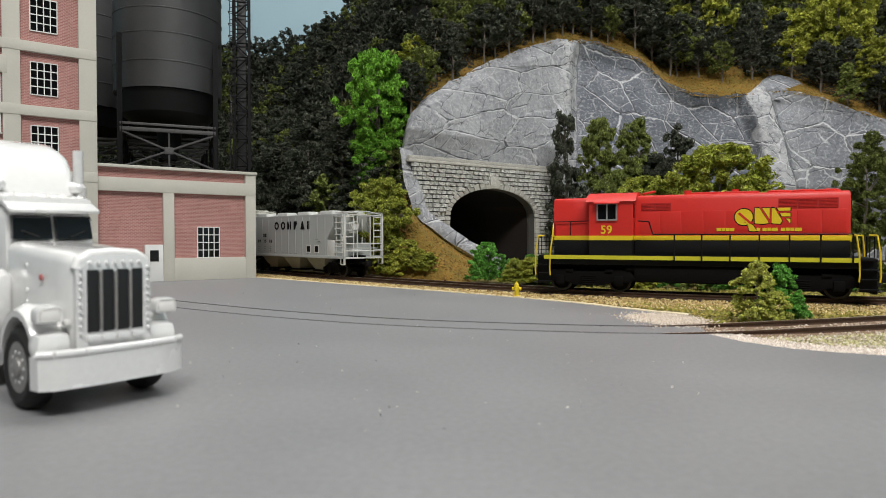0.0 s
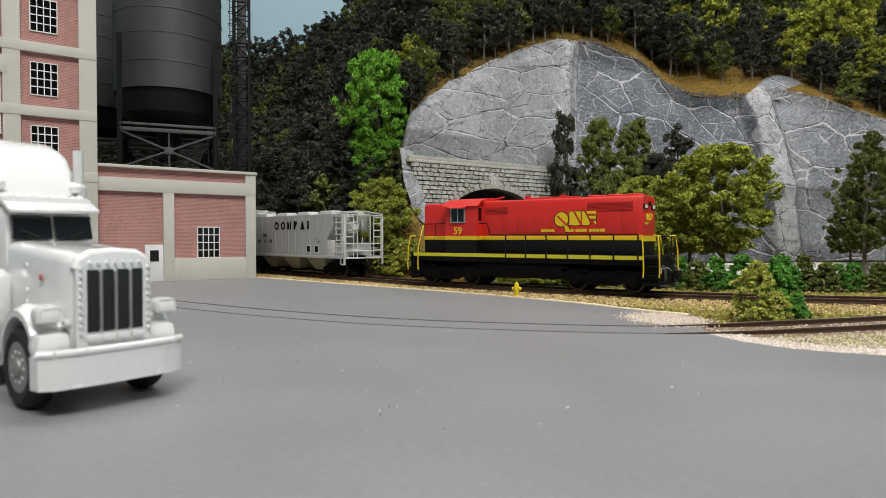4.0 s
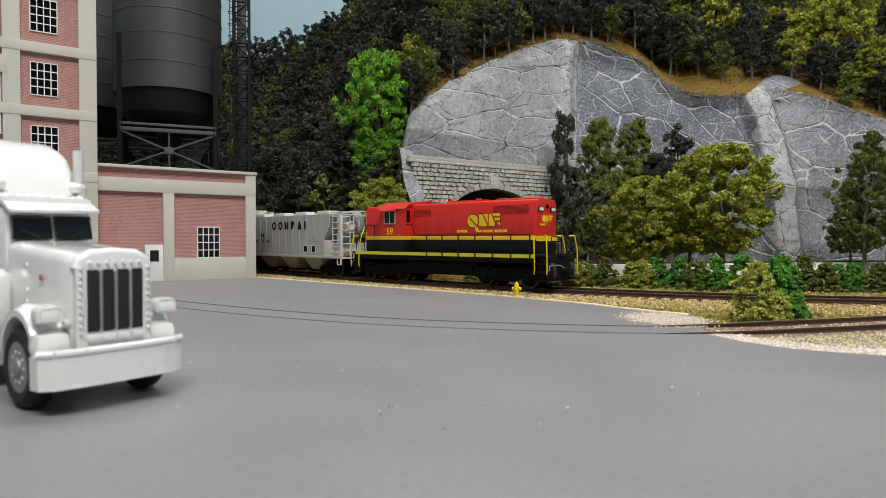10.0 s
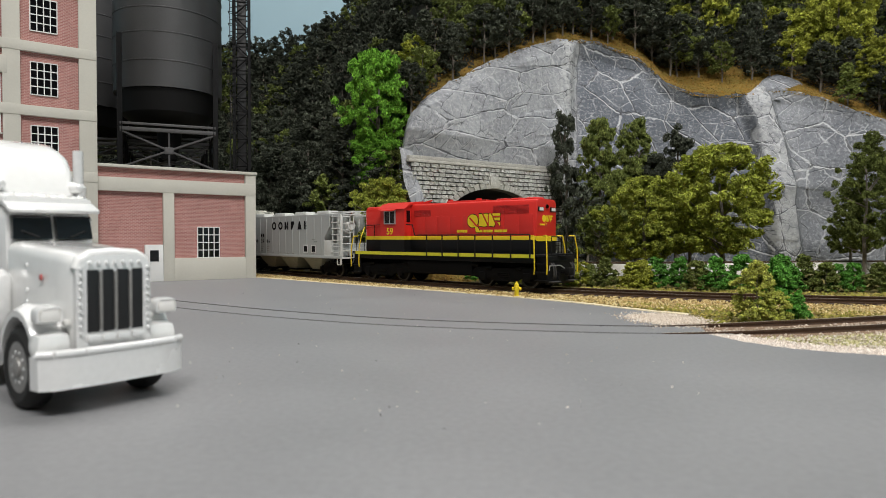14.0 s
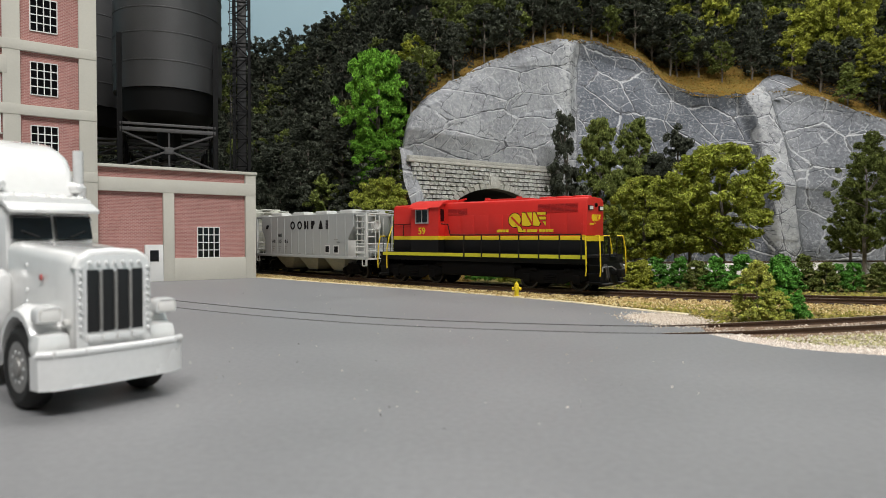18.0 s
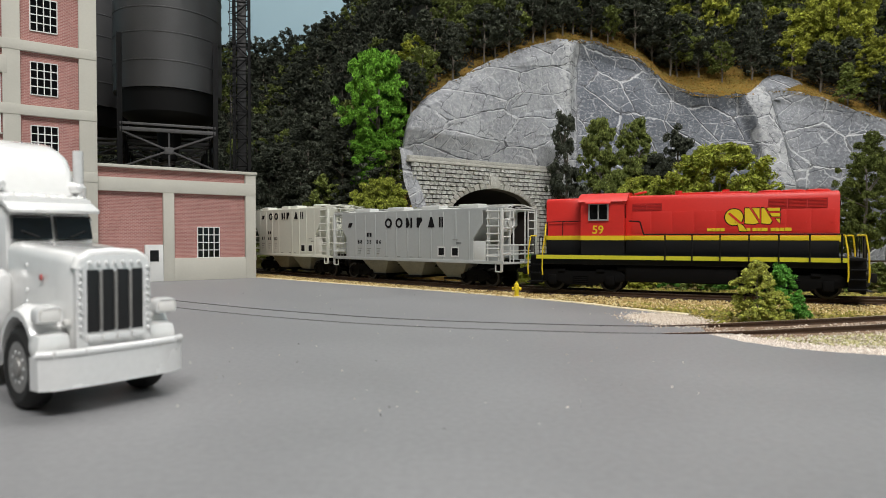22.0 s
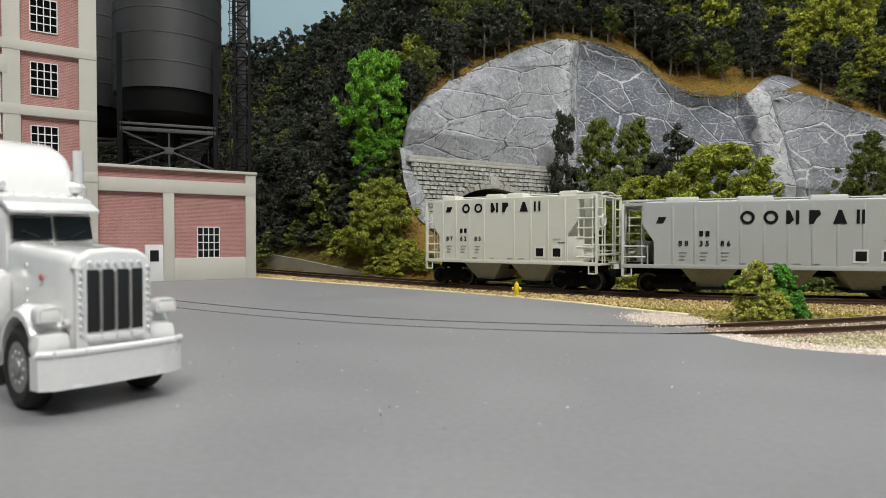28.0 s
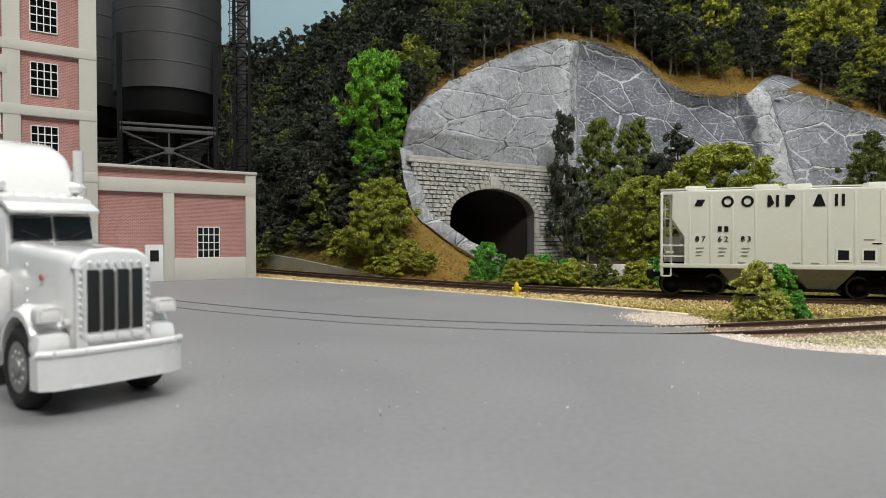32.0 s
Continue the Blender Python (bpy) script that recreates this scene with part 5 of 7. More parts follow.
CAR_A = hopper("light grey three-bay covered hopper car with black lettering", .0776, .0150, .0467, [-.0525 + .0105 * k for k in range(11)], (-.0615, .0560),
               [(-.0180, .0058), (-.0077, .0060), (.0018, .0056), (.0115, .0054), (.0217, .0058), (.0291, .0018), (.0325, .0044)], [(-.056, -.040), (-.022, -.006), (.010, .026), (.042, .058)], (-.0350, 0.0, .0350), M_LGREY, "883586", (-.0474, -.0376, -.0278), (-.0540, .0540), -.0581, (.0304, .0417), .0066, .0041, M_PALEGREY)
CAR_B = hopper("cream grey two-bay covered hopper car with black lettering", .0576, .0155, .0521, [-.0440, -.0340, -.0242, -.0138, .0068, .0176, .0284, .0389], (-.0462, .0405),
               [(-.0264, .0052), (-.0175, .0054), (-.0062, .0050), (.0014, .0046), (.0134, .0054), (.0205, .0015), (.0246, .0042)], [(-.046, -.036), (-.014, -.003), (.000, .011), (.034, .045)], (-.0165, .0165), M_CREAM, "876283", (-.0388, -.0284, -.0180), (-.0420, .0420), -.0392, (.0236, .0341), .0056, .0021, M_PALECREAM)
# ---- the factory ----
FACE_TURN = math.degrees(math.atan2(0.067, 0.0924))
CORNER = (-0.147, 0.497)
HOUSE = pose(CORNER[0], CORNER[1], 0, 0, 0, FACE_TURN)  # local x runs along the front, 0 at its end by the track; y goes in


def low_building():
    t = thing("factory_annex", "low factory building of pale red brick in grey concrete frames", "building", HOUSE)
    L, D, Hh = 0.1230, 0.045, 0.0825
    part("wall", block(-L, -0.0012, 0.0024, D, 0, Hh - 0.0015), M_BRICK, t, "pale red brick wall")
    for x0, x1, top in ((-0.0080, 0.0, Hh - 0.002), (-0.0678, -0.0603, 0.0645)):
        part("pilaster", block(x0, x1, -0.0004, 0.004, 0, top, 0.0002), M_GREY, t, "grey concrete pilaster")
    part("beam", block(-L, -0.0004, -0.0007, 0.004, 0.0640, 0.0735, 0.0002), M_GREY, t, "grey concrete beam")
    part("coping", block(-L, 0.0008, -0.0016, D, Hh - 0.002, Hh, 0.0003), M_GREY, t, "grey coping")
    part("plinth", block(-0.0603, -0.0080, -0.0002, 0.003, 0, 0.0165, 0.0002), M_GREY, t, "grey plinth")
    part("plinth", block(-L, -0.0820, -0.0002, 0.003, 0, 0.004, 0.0002), M_GREY, t, "grey plinth")
    window(t, -0.0436, 0.0166, 0.0160, 0.0228, 4, 4, 0.0024)
    d = part("door", block(-0.0802, -0.0680, -0.0006, 0.003, 0.0, 0.0265, 0.0003), M_WHITE, t, "white panelled door")
    part("door_window", block(-0.0770, -0.0712, -0.0008, 0.001, 0.0145, 0.0225), M_GLASS, d, "dark door glass")
    part("knob", bars([((-0.0788, -0.0006, 0.0115), (-0.0788, -0.0014, 0.0115))], 0.0004), M_IRON, d)
    return t


def window(t, x, z, w, h, nx, nz, y, sill=True):
    """A small-paned white window in a wall whose face is at y."""
    wnd = part("window", block(x, x + w, y - 0.0004, y + 0.0012, z, z + h), M_GLASS, t, "white small-paned factory window")
    f = 0.0006
    for k in range(nx + 1):
        part("glazing_bar", block(x + w * k / nx - f / 2, x + w * k / nx + f / 2, y - 0.0010, y, z, z + h), M_WHITE, wnd)
    for k in range(nz + 1):
        part("glazing_bar", block(x, x + w, y - 0.0009, y, z + h * k / nz - f / 2, z + h * k / nz + f / 2), M_WHITE, wnd)
    if sill:
        part("sill", block(x - 0.001, x + w + 0.001, y - 0.0018, y + 0.0005, z - 0.0012, z, 0.0002), M_GREY, wnd, "grey sill")


low_building()


def tower():
    t = thing("factory_tower", "tall factory tower of pale red brick in grey concrete frames", "building", HOUSE)
    x1, x0, y0, D, Hh = -0.1100, -0.245, -0.0035, 0.10, 0.27
    part("wall", block(x0 + .001, x1 - .001, y0 + 0.0026, D, 0, Hh - .002), M_BRICK, t, "pale red brick wall")
    for a, b in ((x1 - 0.0105, x1), (x1 - 0.0525, x1 - 0.043), (x0, x0 + 0.010)):
        part("pilaster", block(a, b, y0, y0 + 0.005, 0, Hh - 0.003, 0.0002), M_GREY, t, "grey concrete pilaster")
    part("pilaster", block(x1 - 0.004, x1 - 0.0004, y0 + 0.001, D, 0, Hh - 0.003, 0.0002), M_GREY, t, "grey concrete pilaster")
    part("coping", block(x0 - .001, x1 + .001, y0 - 0.0012, D + .001, Hh - 0.003, Hh, 0.0003), M_GREY, t, "grey coping")
    for k in range(6):
        zb = 0.0280 + 0.0410 * k
        part("belt", block(x1 - 0.055, x1, y0 - 0.0004, y0 + 0.004, zb, zb + 0.0065, 0.0002), M_GREY, t, "grey concrete belt course")
        window(t, x1 - 0.0375, zb + 0.0140, 0.0150, 0.0210, 4, 4, y0 + 0.0026, False)
    part("belt", block(x0, x1 - 0.050, y0 - 0.0002, y0 + 0.004, 0.1355, 0.1465, 0.0002), M_GREY, t, "grey concrete belt course")
    for zb, hh in ((0.052, 0.036), (0.098, 0.036), (0.157, 0.045), (0.215, 0.040)):
        window(t, x1 - 0.0722, zb, 0.0185, hh, 4, 7, y0 + 0.0022)
        window(t, x1 - 0.1090, zb, 0.0185, hh, 4, 7, y0 + 0.0022)
    return t


tower()


M_STEEL = mat("dark_grey_steel", rgb(74, 73, 74), 0.5, v=0.2, s1=90, s2=900, bump=0.1)


def silo():
    t = thing("storage_silo", "black steel storage silo on a braced leg frame", "silo", pose(-0.2415, 0.560, 0, 0, 0, 23), "storage silos")
    R = 0.0440

    def seam(z):
        return [(R, z), (R + .0004, z + .0003), (R + .0004, z + .0011), (R, z + .0014)]

    # hopper in near-black: the shade of the underside is put into its colour
    part("hopper", lathe([(0.010, 0.1265), (R * .60, 0.1280), (R * .86, 0.1370), (R * .95, 0.1546), (R * .5, 0.1546)], 72), M_IRON, t, "hopper bottom, underside shade put in as black")
    part("tank", lathe([(R * .5, 0.1550), (R, 0.1550)] + seam(.176) + seam(.199) + seam(.219) + seam(.239) + [(R, 0.262), (R * .6, 0.275), (0, 0.282)], 72), M_SILO, t, "satin black steel tank")
    part("outlet", lathe([(0.006, 0.100), (0.010, 0.118), (0.010, 0.127)], 20), M_IRON, t)
    a = 0.0365
    for sx in (-1, 1):
        for sy in (-1, 1):
            leg = bmesh.new()
            slab(leg, sx * a - .0018, sx * a + .0018, sy * a - .0005, sy * a + .0005, 0, 0.197)
            slab(leg, sx * a - .0019, sx * a - .0013, sy * a - .0017, sy * a + .0017, 0, 0.197)
            slab(leg, sx * a + .0013, sx * a + .0019, sy * a - .0017, sy * a + .0017, 0, 0.197)
            part("leg", leg, M_IRON, t, "dark steel leg")
    for sy in (-1, 1):
        part("beam", block(-a, a, sy * a - .0015, sy * a + .0015, 0.1185, 0.1215, .0003), M_STEEL, t, "dark grey beam")
        part("beam", block(-a, a, sy * a - .0012, sy * a + .0012, 0.1235, 0.1255, .0003), M_STEEL, t, "dark grey beam")
        for z0, z1 in ((0.0885, 0.1185), (0.052, 0.084), (0.010, 0.048)):
            for p_, q_ in (((-a, z0), (a, z1)), ((-a, z1), (a, z0))):
                part("brace", bars([((p_[0], sy * a, p_[1]), (q_[0], sy * a, q_[1]))], 0.0010), M_STEEL, t, "dark grey cross brace")
            part("gusset", block(-.0035, .0035, sy * a - .0014, sy * a + .0014, (z0 + z1) / 2 - .0028, (z0 + z1) / 2 + .0028, .0003), M_STEEL, t)
        part("strut", bars([((0, sy * a, 0.010), (0, sy * a, 0.119))], 0.0009), M_STEEL, t)
    for sx in (-1, 1):
        part("beam", block(sx * a - .0015, sx * a + .0015, -a, a, 0.1185, 0.1215, .0003), M_IRON, t)
        for z0, z1 in ((0.0885, 0.1185), (0.052, 0.084)):
            part("brace", bars([((sx * a, -a, z0), (sx * a, a, z1)), ((sx * a, -a, z1), (sx * a, a, z0))], 0.0009), M_IRON, t)
    return t


M_SILO = mat("satin_black_tank", rgb(62, 62, 63), 0.42, v=0.15, s1=40, s2=700, bump=0.06)
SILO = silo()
# the second copy is added to fill the dark gap between the legs
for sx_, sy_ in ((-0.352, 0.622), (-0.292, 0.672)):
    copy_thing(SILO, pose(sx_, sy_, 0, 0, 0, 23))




def mast():
    t = thing("bucket_elevator", "black lattice elevator mast with a caged ladder", "elevator", pose(-0.1725, 0.545, 0, 0, 0, 15))
    h, w = 0.30, 0.0062
    for sx in (-1, 1):
        for sy in (-1, 1):
            part("post", block(sx * w - .0010, sx * w + .0010, sy * w - .0010, sy * w + .0010, 0, h), M_IRON, t)
    n = 26
    for k in range(n):
        z0, z1 = h * k / n, h * (k + 1) / n
        for sy in (-1, 1):
            a, b = (-w, w) if k % 2 else (w, -w)
            part("brace", bars([((a, sy * w, z0), (b, sy * w, z1)), ((-w, sy * w, z1), (w, sy * w, z1))], 0.0006, 4), M_IRON, t)
    part("belt_casing", block(-.0036, .0036, -.0036, .0036, 0, h, .0003), M_BLACK, t)
    for sx in (-1, 1):
        part("ladder_rail", block(sx * .0022 - .0068 - .0003, sx * .0022 - .0068 + .0003, -.0085, -.0079, 0, h), M_IRON, t)
    for k in range(1, 60):
        part("rung", bars([((-.009, -.0082, 0.005 * k), (-.0046, -.0082, 0.005 * k))], 0.0003, 4), M_IRON, t)
    for k in range(12, 29):
        z = 0.01 * k
        part("cage_hoop", bars([((-.010, -.0082, z), (-.010, -.013, z)), ((-.010, -.013, z), (-.0036, -.013, z)), ((-.0036, -.013, z), (-.0036, -.0082, z))], 0.0003, 4), M_IRON, t)
    head = part("head", block(-.006, .022, -.008, .008, 0.243, 0.262, .001), M_IRON, t, "black head house")
    return t


mast()
# ---- the truck ----
M_TRUCK = mat("glossy_white_paint", rgb(234, 234, 232), 0.24, v=0.04, s1=60, s2=700, bump=0.03, coat=1.0)
M_CHROME = mat("satin_chrome", rgb(228, 228, 227), 0.26, metal=0.22, v=0.06, s1=80, s2=900, bump=0.02)
M_TYRE = mat("black_rubber", rgb(30, 29, 28), 0.8, v=0.2, s1=200, s2=1500, bump=0.3)
M_DISC = mat("dull_steel_disc", rgb(138, 136, 133), 0.45, metal=0.3, v=0.2, s1=120, s2=900, bump=0.05)
M_AMBER = mat("clear_lens", rgb(232, 230, 226), 0.2, v=0.05, bump=0)
M_REDLENS = mat("red_badge", rgb(160, 66, 64), 0.4, v=0.05, bump=0)


def loft(sections, material_name=None, cap=True):
    """A skin through closed rings of equal length."""
    bm = bmesh.new()
    rings = [[bm.verts.new(p) for p in ring] for ring in sections]
    n = len(rings[0])
    for a, b in zip(rings, rings[1:]):
        for i in range(n):
            bm.faces.new((a[i], a[(i + 1) % n], b[(i + 1) % n], b[i]))
    if cap:
        bm.faces.new(rings[0][::-1])
        bm.faces.new(rings[-1])
    bmesh.ops.recalc_face_normals(bm, faces=bm.faces)
    return bm


def round_ring(x, hw, z0, z1, r, n=5, slope=0.0):
    """A rounded rectangle in y, z at x; slope moves its top along x."""
    out = []
    for cy, cz, a0 in ((hw - r, z1 - r, 0), (-hw + r, z1 - r, 90), (-hw + r, z0 + r * .4, 180), (hw - r, z0 + r * .4, 270)):
        rr = r if cz > (z0 + z1) / 2 else r * .4
        for k in range(n):
            a = radians(a0 + 90 * k / (n - 1))
            y = cy + r * math.cos(a)
            z = cz + rr * math.sin(a)
            out.append((x + slope * (z - z0) / (z1 - z0), y, z))
    return out


def wheel(parent, x, y, r, w, name="wheel"):
    sy = 1 if y > 0 else -1
    wl = part(name, lathe([(r * .40, -w / 2 + .0002), (r * .58, -w / 2 + .0010), (r * .62, -w / 2), (r * .62, w / 2), (r * .40, w / 2)], 28, "Y"), M_DISC, parent, "dull steel wheel disc", pose(x, y, r))
    ty = lathe([(r * .60, -w / 2), (r * .80, -w / 2 - .0003), (r * .95, -w / 2 + .0004), (r, -w / 2 + .0012), (r, w / 2 - .0012), (r * .95, w / 2 - .0004), (r * .80, w / 2 + .0003), (r * .60, w / 2), (r * .60, -w / 2)], 36, "Y")
    part("tyre", ty, M_TYRE, wl, "black rubber tyre")
    hub = lathe([(r * .24, 0), (r * .22, .0006), (r * .10, .0008), (0, .0008)], 16, "Y")
    hub.transform(Matrix.Translation((0, sy * w * .45, 0)) @ (Matrix.Rotation(math.pi, 4, "X") if sy > 0 else Matrix()))
    part("hub", hub, M_DISC, wl)
    nuts = bmesh.new()
    for k in range(10):
        a = 2 * math.pi * k / 10
        rod(nuts, (r * .36 * math.cos(a), sy * w * .30, r * .36 * math.sin(a)), (r * .36 * math.cos(a), sy * (w * .5 + .0001), r * .36 * math.sin(a)), .00035, n=6)
    part("wheel_nuts", nuts, M_CHROME, wl)
    return wl


def semi_truck():
    t = thing("semi_truck", "white long-nosed model semi truck with a chrome front", "truck", pose(-0.0604, 0.1174, 0, 0, 0, -38.2))
    # bumper: a deep plate with swept ends
    pts = [(-.0050, -.0133), (-.0022, -.0130), (-.0006, -.0107), (0, -.006), (0, .006), (-.0006, .0107), (-.0022, .0130), (-.0050, .0133), (-.0050, .0120), (-.0026, .0116), (-.0016, .0097), (-.0011, .006), (-.0011, -.006), (-.0016, -.0097), (-.0026, -.0116), (-.0050, -.0120)]
    bm = bmesh.new()
    lo, hi = [bm.verts.new((x + .0011, y, .0050)) for x, y in pts], [bm.verts.new((x + .0009, y, .0113)) for x, y in pts]
    bm.faces.new(lo)
    bm.faces.new(hi[::-1])
    for i in range(len(pts)):
        bm.faces.new((lo[i], hi[i], hi[(i + 1) % len(pts)], lo[(i + 1) % len(pts)]))
    bmesh.ops.recalc_face_normals(bm, faces=bm.faces)
    bmesh.ops.bevel(bm, geom=[e for e in bm.edges if all(v.co.z > .0111 for v in e.verts)], offset=.0005, segments=4, affect="EDGES")
    part("bumper", bm, M_CHROME, t, "deep satin chrome bumper")
    lip = [((pts[i][0] + .0005, pts[i][1], .0112), (pts[i + 1][0] + .0005, pts[i + 1][1], .0112)) for i in range(1, 6)]
    part("bumper_lip", bars(lip, .00075, 12), M_CHROME, t, "bright rolled bumper lip")
    # hood, from the grille to the firewall
    hood = part("hood", loft([round_ring(-.0022, .0066, .0106, .0276, .0016), round_ring(-.0030, .0070, .0106, .0284, .0020), round_ring(-.0080, .0074, .0108, .0291, .0022), round_ring(-.0180, .0079, .0116, .0300, .0024), round_ring(-.0295, .0084, .0110, .0309, .0024)]), M_TRUCK, t, "glossy white hood")
    part("badge", lathe([(.00062, 0), (.00055, .0003), (0, .00035)], 12, "Y"), M_REDLENS, hood, "small red badge", pose(-.0135, -.0079, .0240))
    part("badge", block(-.0030, -.0020, -.0012, .0012, .0277, .0284, .0002), M_REDLENS, hood, "small red badge")
    crest = [(-.0064, .0258), (-.0058, .0274), (-.0041, .0284), (0, .0287), (.0041, .0284), (.0058, .0274), (.0064, .0258)]
    rings = []
    for k, (y, z) in enumerate(crest):
        (y0, z0), (y1, z1) = crest[max(0, k - 1)], crest[min(6, k + 1)]
        ny, nz = Vector((z0 - z1, y1 - y0)).normalized()
        rings.append([(-.0022 + .0011 * math.cos(a), y + ny * .0010 * math.sin(a), z + nz * .0010 * math.sin(a)) for a in np.linspace(0, 2 * math.pi, 13)[:-1]])
    part("hood_lip", loft(rings), M_TRUCK, hood, "rounded bright hood lip")
    # grille
    gr = part("grille", prism([(-.0068, .0108), (.0068, .0108), (.0068, .0258), (.0060, .0276), (.0040, .0284), (-.0040, .0284), (-.0060, .0276), (-.0068, .0258)], 0, .0016, .0003), M_CHROME, t, "chrome radiator surround", Matrix.Translation((-.0010, 0, 0)) @ Matrix.Rotation(math.pi / 2, 4, "Z"))
    for k in range(4):
        y = -.0040 + .00267 * k
        part("grille_slot", block(y - .0010, y + .0010, -.0003, .0004, .0143, .0257, .0001), M_BLACK, gr, "black grille mesh panel")
    for k in range(3):
        y = -.00267 + .00267 * k
        part("grille_bar", block(y - .00026, y + .00026, -.0005, .0002, .0146, .0254, .0001), M_DISC, gr, "dull steel grille bar")
    st = bmesh.new()
    for k in range(10):
        for sx in (-1, 1):
            rod(st, (sx * .0061, .0002, .0142 + k * .0013), (sx * .0061, -.0006, .0142 + k * .0013), .00042, .00026, n=8)
    for k in range(7):
        rod(st, (-.0045 + k * .0015, .0002, .0269), (-.0045 + k * .0015, -.0006, .0269), .00044, .00028, n=8)
    part("stud_row", st, M_CHROME, gr)
    for k in range(4):
        part("lower_louvre", block(-.0052 + .00267 * k, -.0028 + .00267 * k, -.0009, .0003, .0126, .0139, .0005), M_CHROME, gr)
    # fenders, lamp pods, front wheels
    for sy in (-1, 1):
        secs = []
        for k in range(11):
            a = math.pi * (0.02 + 0.90 * k / 10)
            x, z = -.0124 + .0100 * math.cos(a), .0072 + .0117 * math.sin(a)
            nx, nz = math.cos(a), math.sin(a)
            w0, w1 = sy * .0068, sy * .0126
            secs.append([(x, w0, z), (x, (w0 + w1 * 2) / 3, z + .0006 * nz), (x - nx * .0006, w1, z - nz * .0006), (x - nx * .0018, w1, z - nz * .0018), (x - nx * .0012, w0, z - nz * .0012)])
        part("fender", loft(secs), M_TRUCK, t, "rounded white fender")
        pod = part("headlight_pod", loft([round_ring(-.0072, .0012, .0168, .0188, .0007), round_ring(-.0056, .0019, .0165, .0193, .0011), round_ring(-.0034, .0022, .0163, .0195, .0013), round_ring(-.0024, .0021, .0165, .0193, .0012)]), M_CHROME, t, "chrome headlight pod", pose(0, sy * .0106, 0))
        part("headlight", block(-.0026, -.0020, -.0017, .0017, .0168, .0190, .0006), M_AMBER, pod, "pale headlight lens")
        part("turn_signal", block(-.0044, -.0026, -sy * .0030 - .0005, -sy * .0030 + .0005, .0158, .0168, .0003), M_AMBER, pod, "pale turn signal lens")
        part("fender_front", block(-.0074, -.0020, sy * .0098 - .0031, sy * .0098 + .0029, .0098, .0148, .0020), M_TRUCK, t, "white fender nose")
        wheel(t, -.0124, sy * .0103, .0078, .0042, "front_wheel")
        # air cleaner, steps, tank, stack, mirror
        part("air_cleaner", lathe([(.0018, .013), (.0022, .0136), (.0022, .0236), (.0018, .0242), (.0010, .0252), (0, .0254)], 20), M_CHROME, t, "chrome air cleaner", pose(-.0285, sy * .0104, 0))
        part("fuel_tank", bars([((-.036, sy * .0096, .0078), (-.058, sy * .0096, .0078))], .0038, 24), M_CHROME, t, "chrome fuel tank")
        part("step", block(-.0450, -.0345, sy * .0112 - .0014, sy * .0133 + .0014, .0040, .0048, .0002), M_CHROME, t)
        part("exhaust_stack", lathe([(.0013, .010), (.0013, .030), (.0017, .0304), (.0017, .0440), (.0012, .0446), (.0012, .0530), (.0009, .0530), (.0009, .046)], 20), M_CHROME, t, "tall chrome exhaust stack", pose(-.0490, sy * .0130, 0))
    # cab with a split windscreen
    cab = part("cab", loft([round_ring(-.0290, .0084, .0110, .0372, .0022, slope=-.0022), round_ring(-.0335, .0090, .0100, .0384, .0024), round_ring(-.0455, .0092, .0100, .0388, .0024)]), M_TRUCK, t, "glossy white cab")
    for sy in (-1, 1):
        q = [(-.0287, sy * .0005, .0312), (-.0291, sy * .0077, .0312), (-.0303, sy * .0075, .0362), (-.0300, sy * .0005, .0362)]
        bm = bmesh.new()
        a = [bm.verts.new((x + .0006, y, z)) for x, y, z in q]
        b = [bm.verts.new((x - .0008, y, z)) for x, y, z in q]
        bm.faces.new(a)
        bm.faces.new(b[::-1])
        for i in range(4):
            bm.faces.new((a[i], b[i], b[(i + 1) % 4], a[(i + 1) % 4]))
        bmesh.ops.recalc_face_normals(bm, faces=bm.faces)
        part("windscreen", bm, M_GLASS, cab, "dark windscreen pane")
        part("side_window", block(-.0420, -.0335, sy * .0090 - .0005, sy * .0090 + .0005, .0300, .0362, .0003), M_GLASS, cab, "dark door window")
        part("wiper", bars([((-.0282, sy * .003, .0316), (-.0286, sy * .0062, .0330))], .0002), M_BLACK, cab)
    part("sun_visor", prism([(-.0325, .0386), (-.0276, .0367), (-.0273, .0374), (-.0320, .0395)], -.0088, .0088, .0002), M_CHROME, cab, "chrome sun visor")
    for k in range(5):
        part("marker_lamp", lathe([(.0007, 0), (.0006, .0010), (0, .0014)], 10, "X"), M_AMBER, cab, "pale roof marker lamp", pose(-.0327, -.0066 + .0033 * k, .0402))
    part("cab_roof", loft([round_ring(-.0310, .0084, .0382, .0402, .0009), round_ring(-.0345, .0088, .0382, .0411, .0012), round_ring(-.0465, .0090, .0382, .0416, .0012)]), M_TRUCK, cab)
    part("sleeper", loft([round_ring(-.0460, .0094, .0095, .0398, .0024), round_ring(-.0700, .0098, .0095, .0406, .0024)]), M_TRUCK, t, "glossy white sleeper cab")
    part("roof_fairing", loft([round_ring(-.0375, .0070, .0402, .0420, .0008), round_ring(-.0400, .0082, .0402, .0476, .0026), round_ring(-.0436, .0088, .0402, .0516, .0034), round_ring(-.0500, .0092, .0400, .0540, .0036), round_ring(-.0690, .0096, .0400, .0550, .0036)]), M_TRUCK, t, "tall rounded white roof fairing")
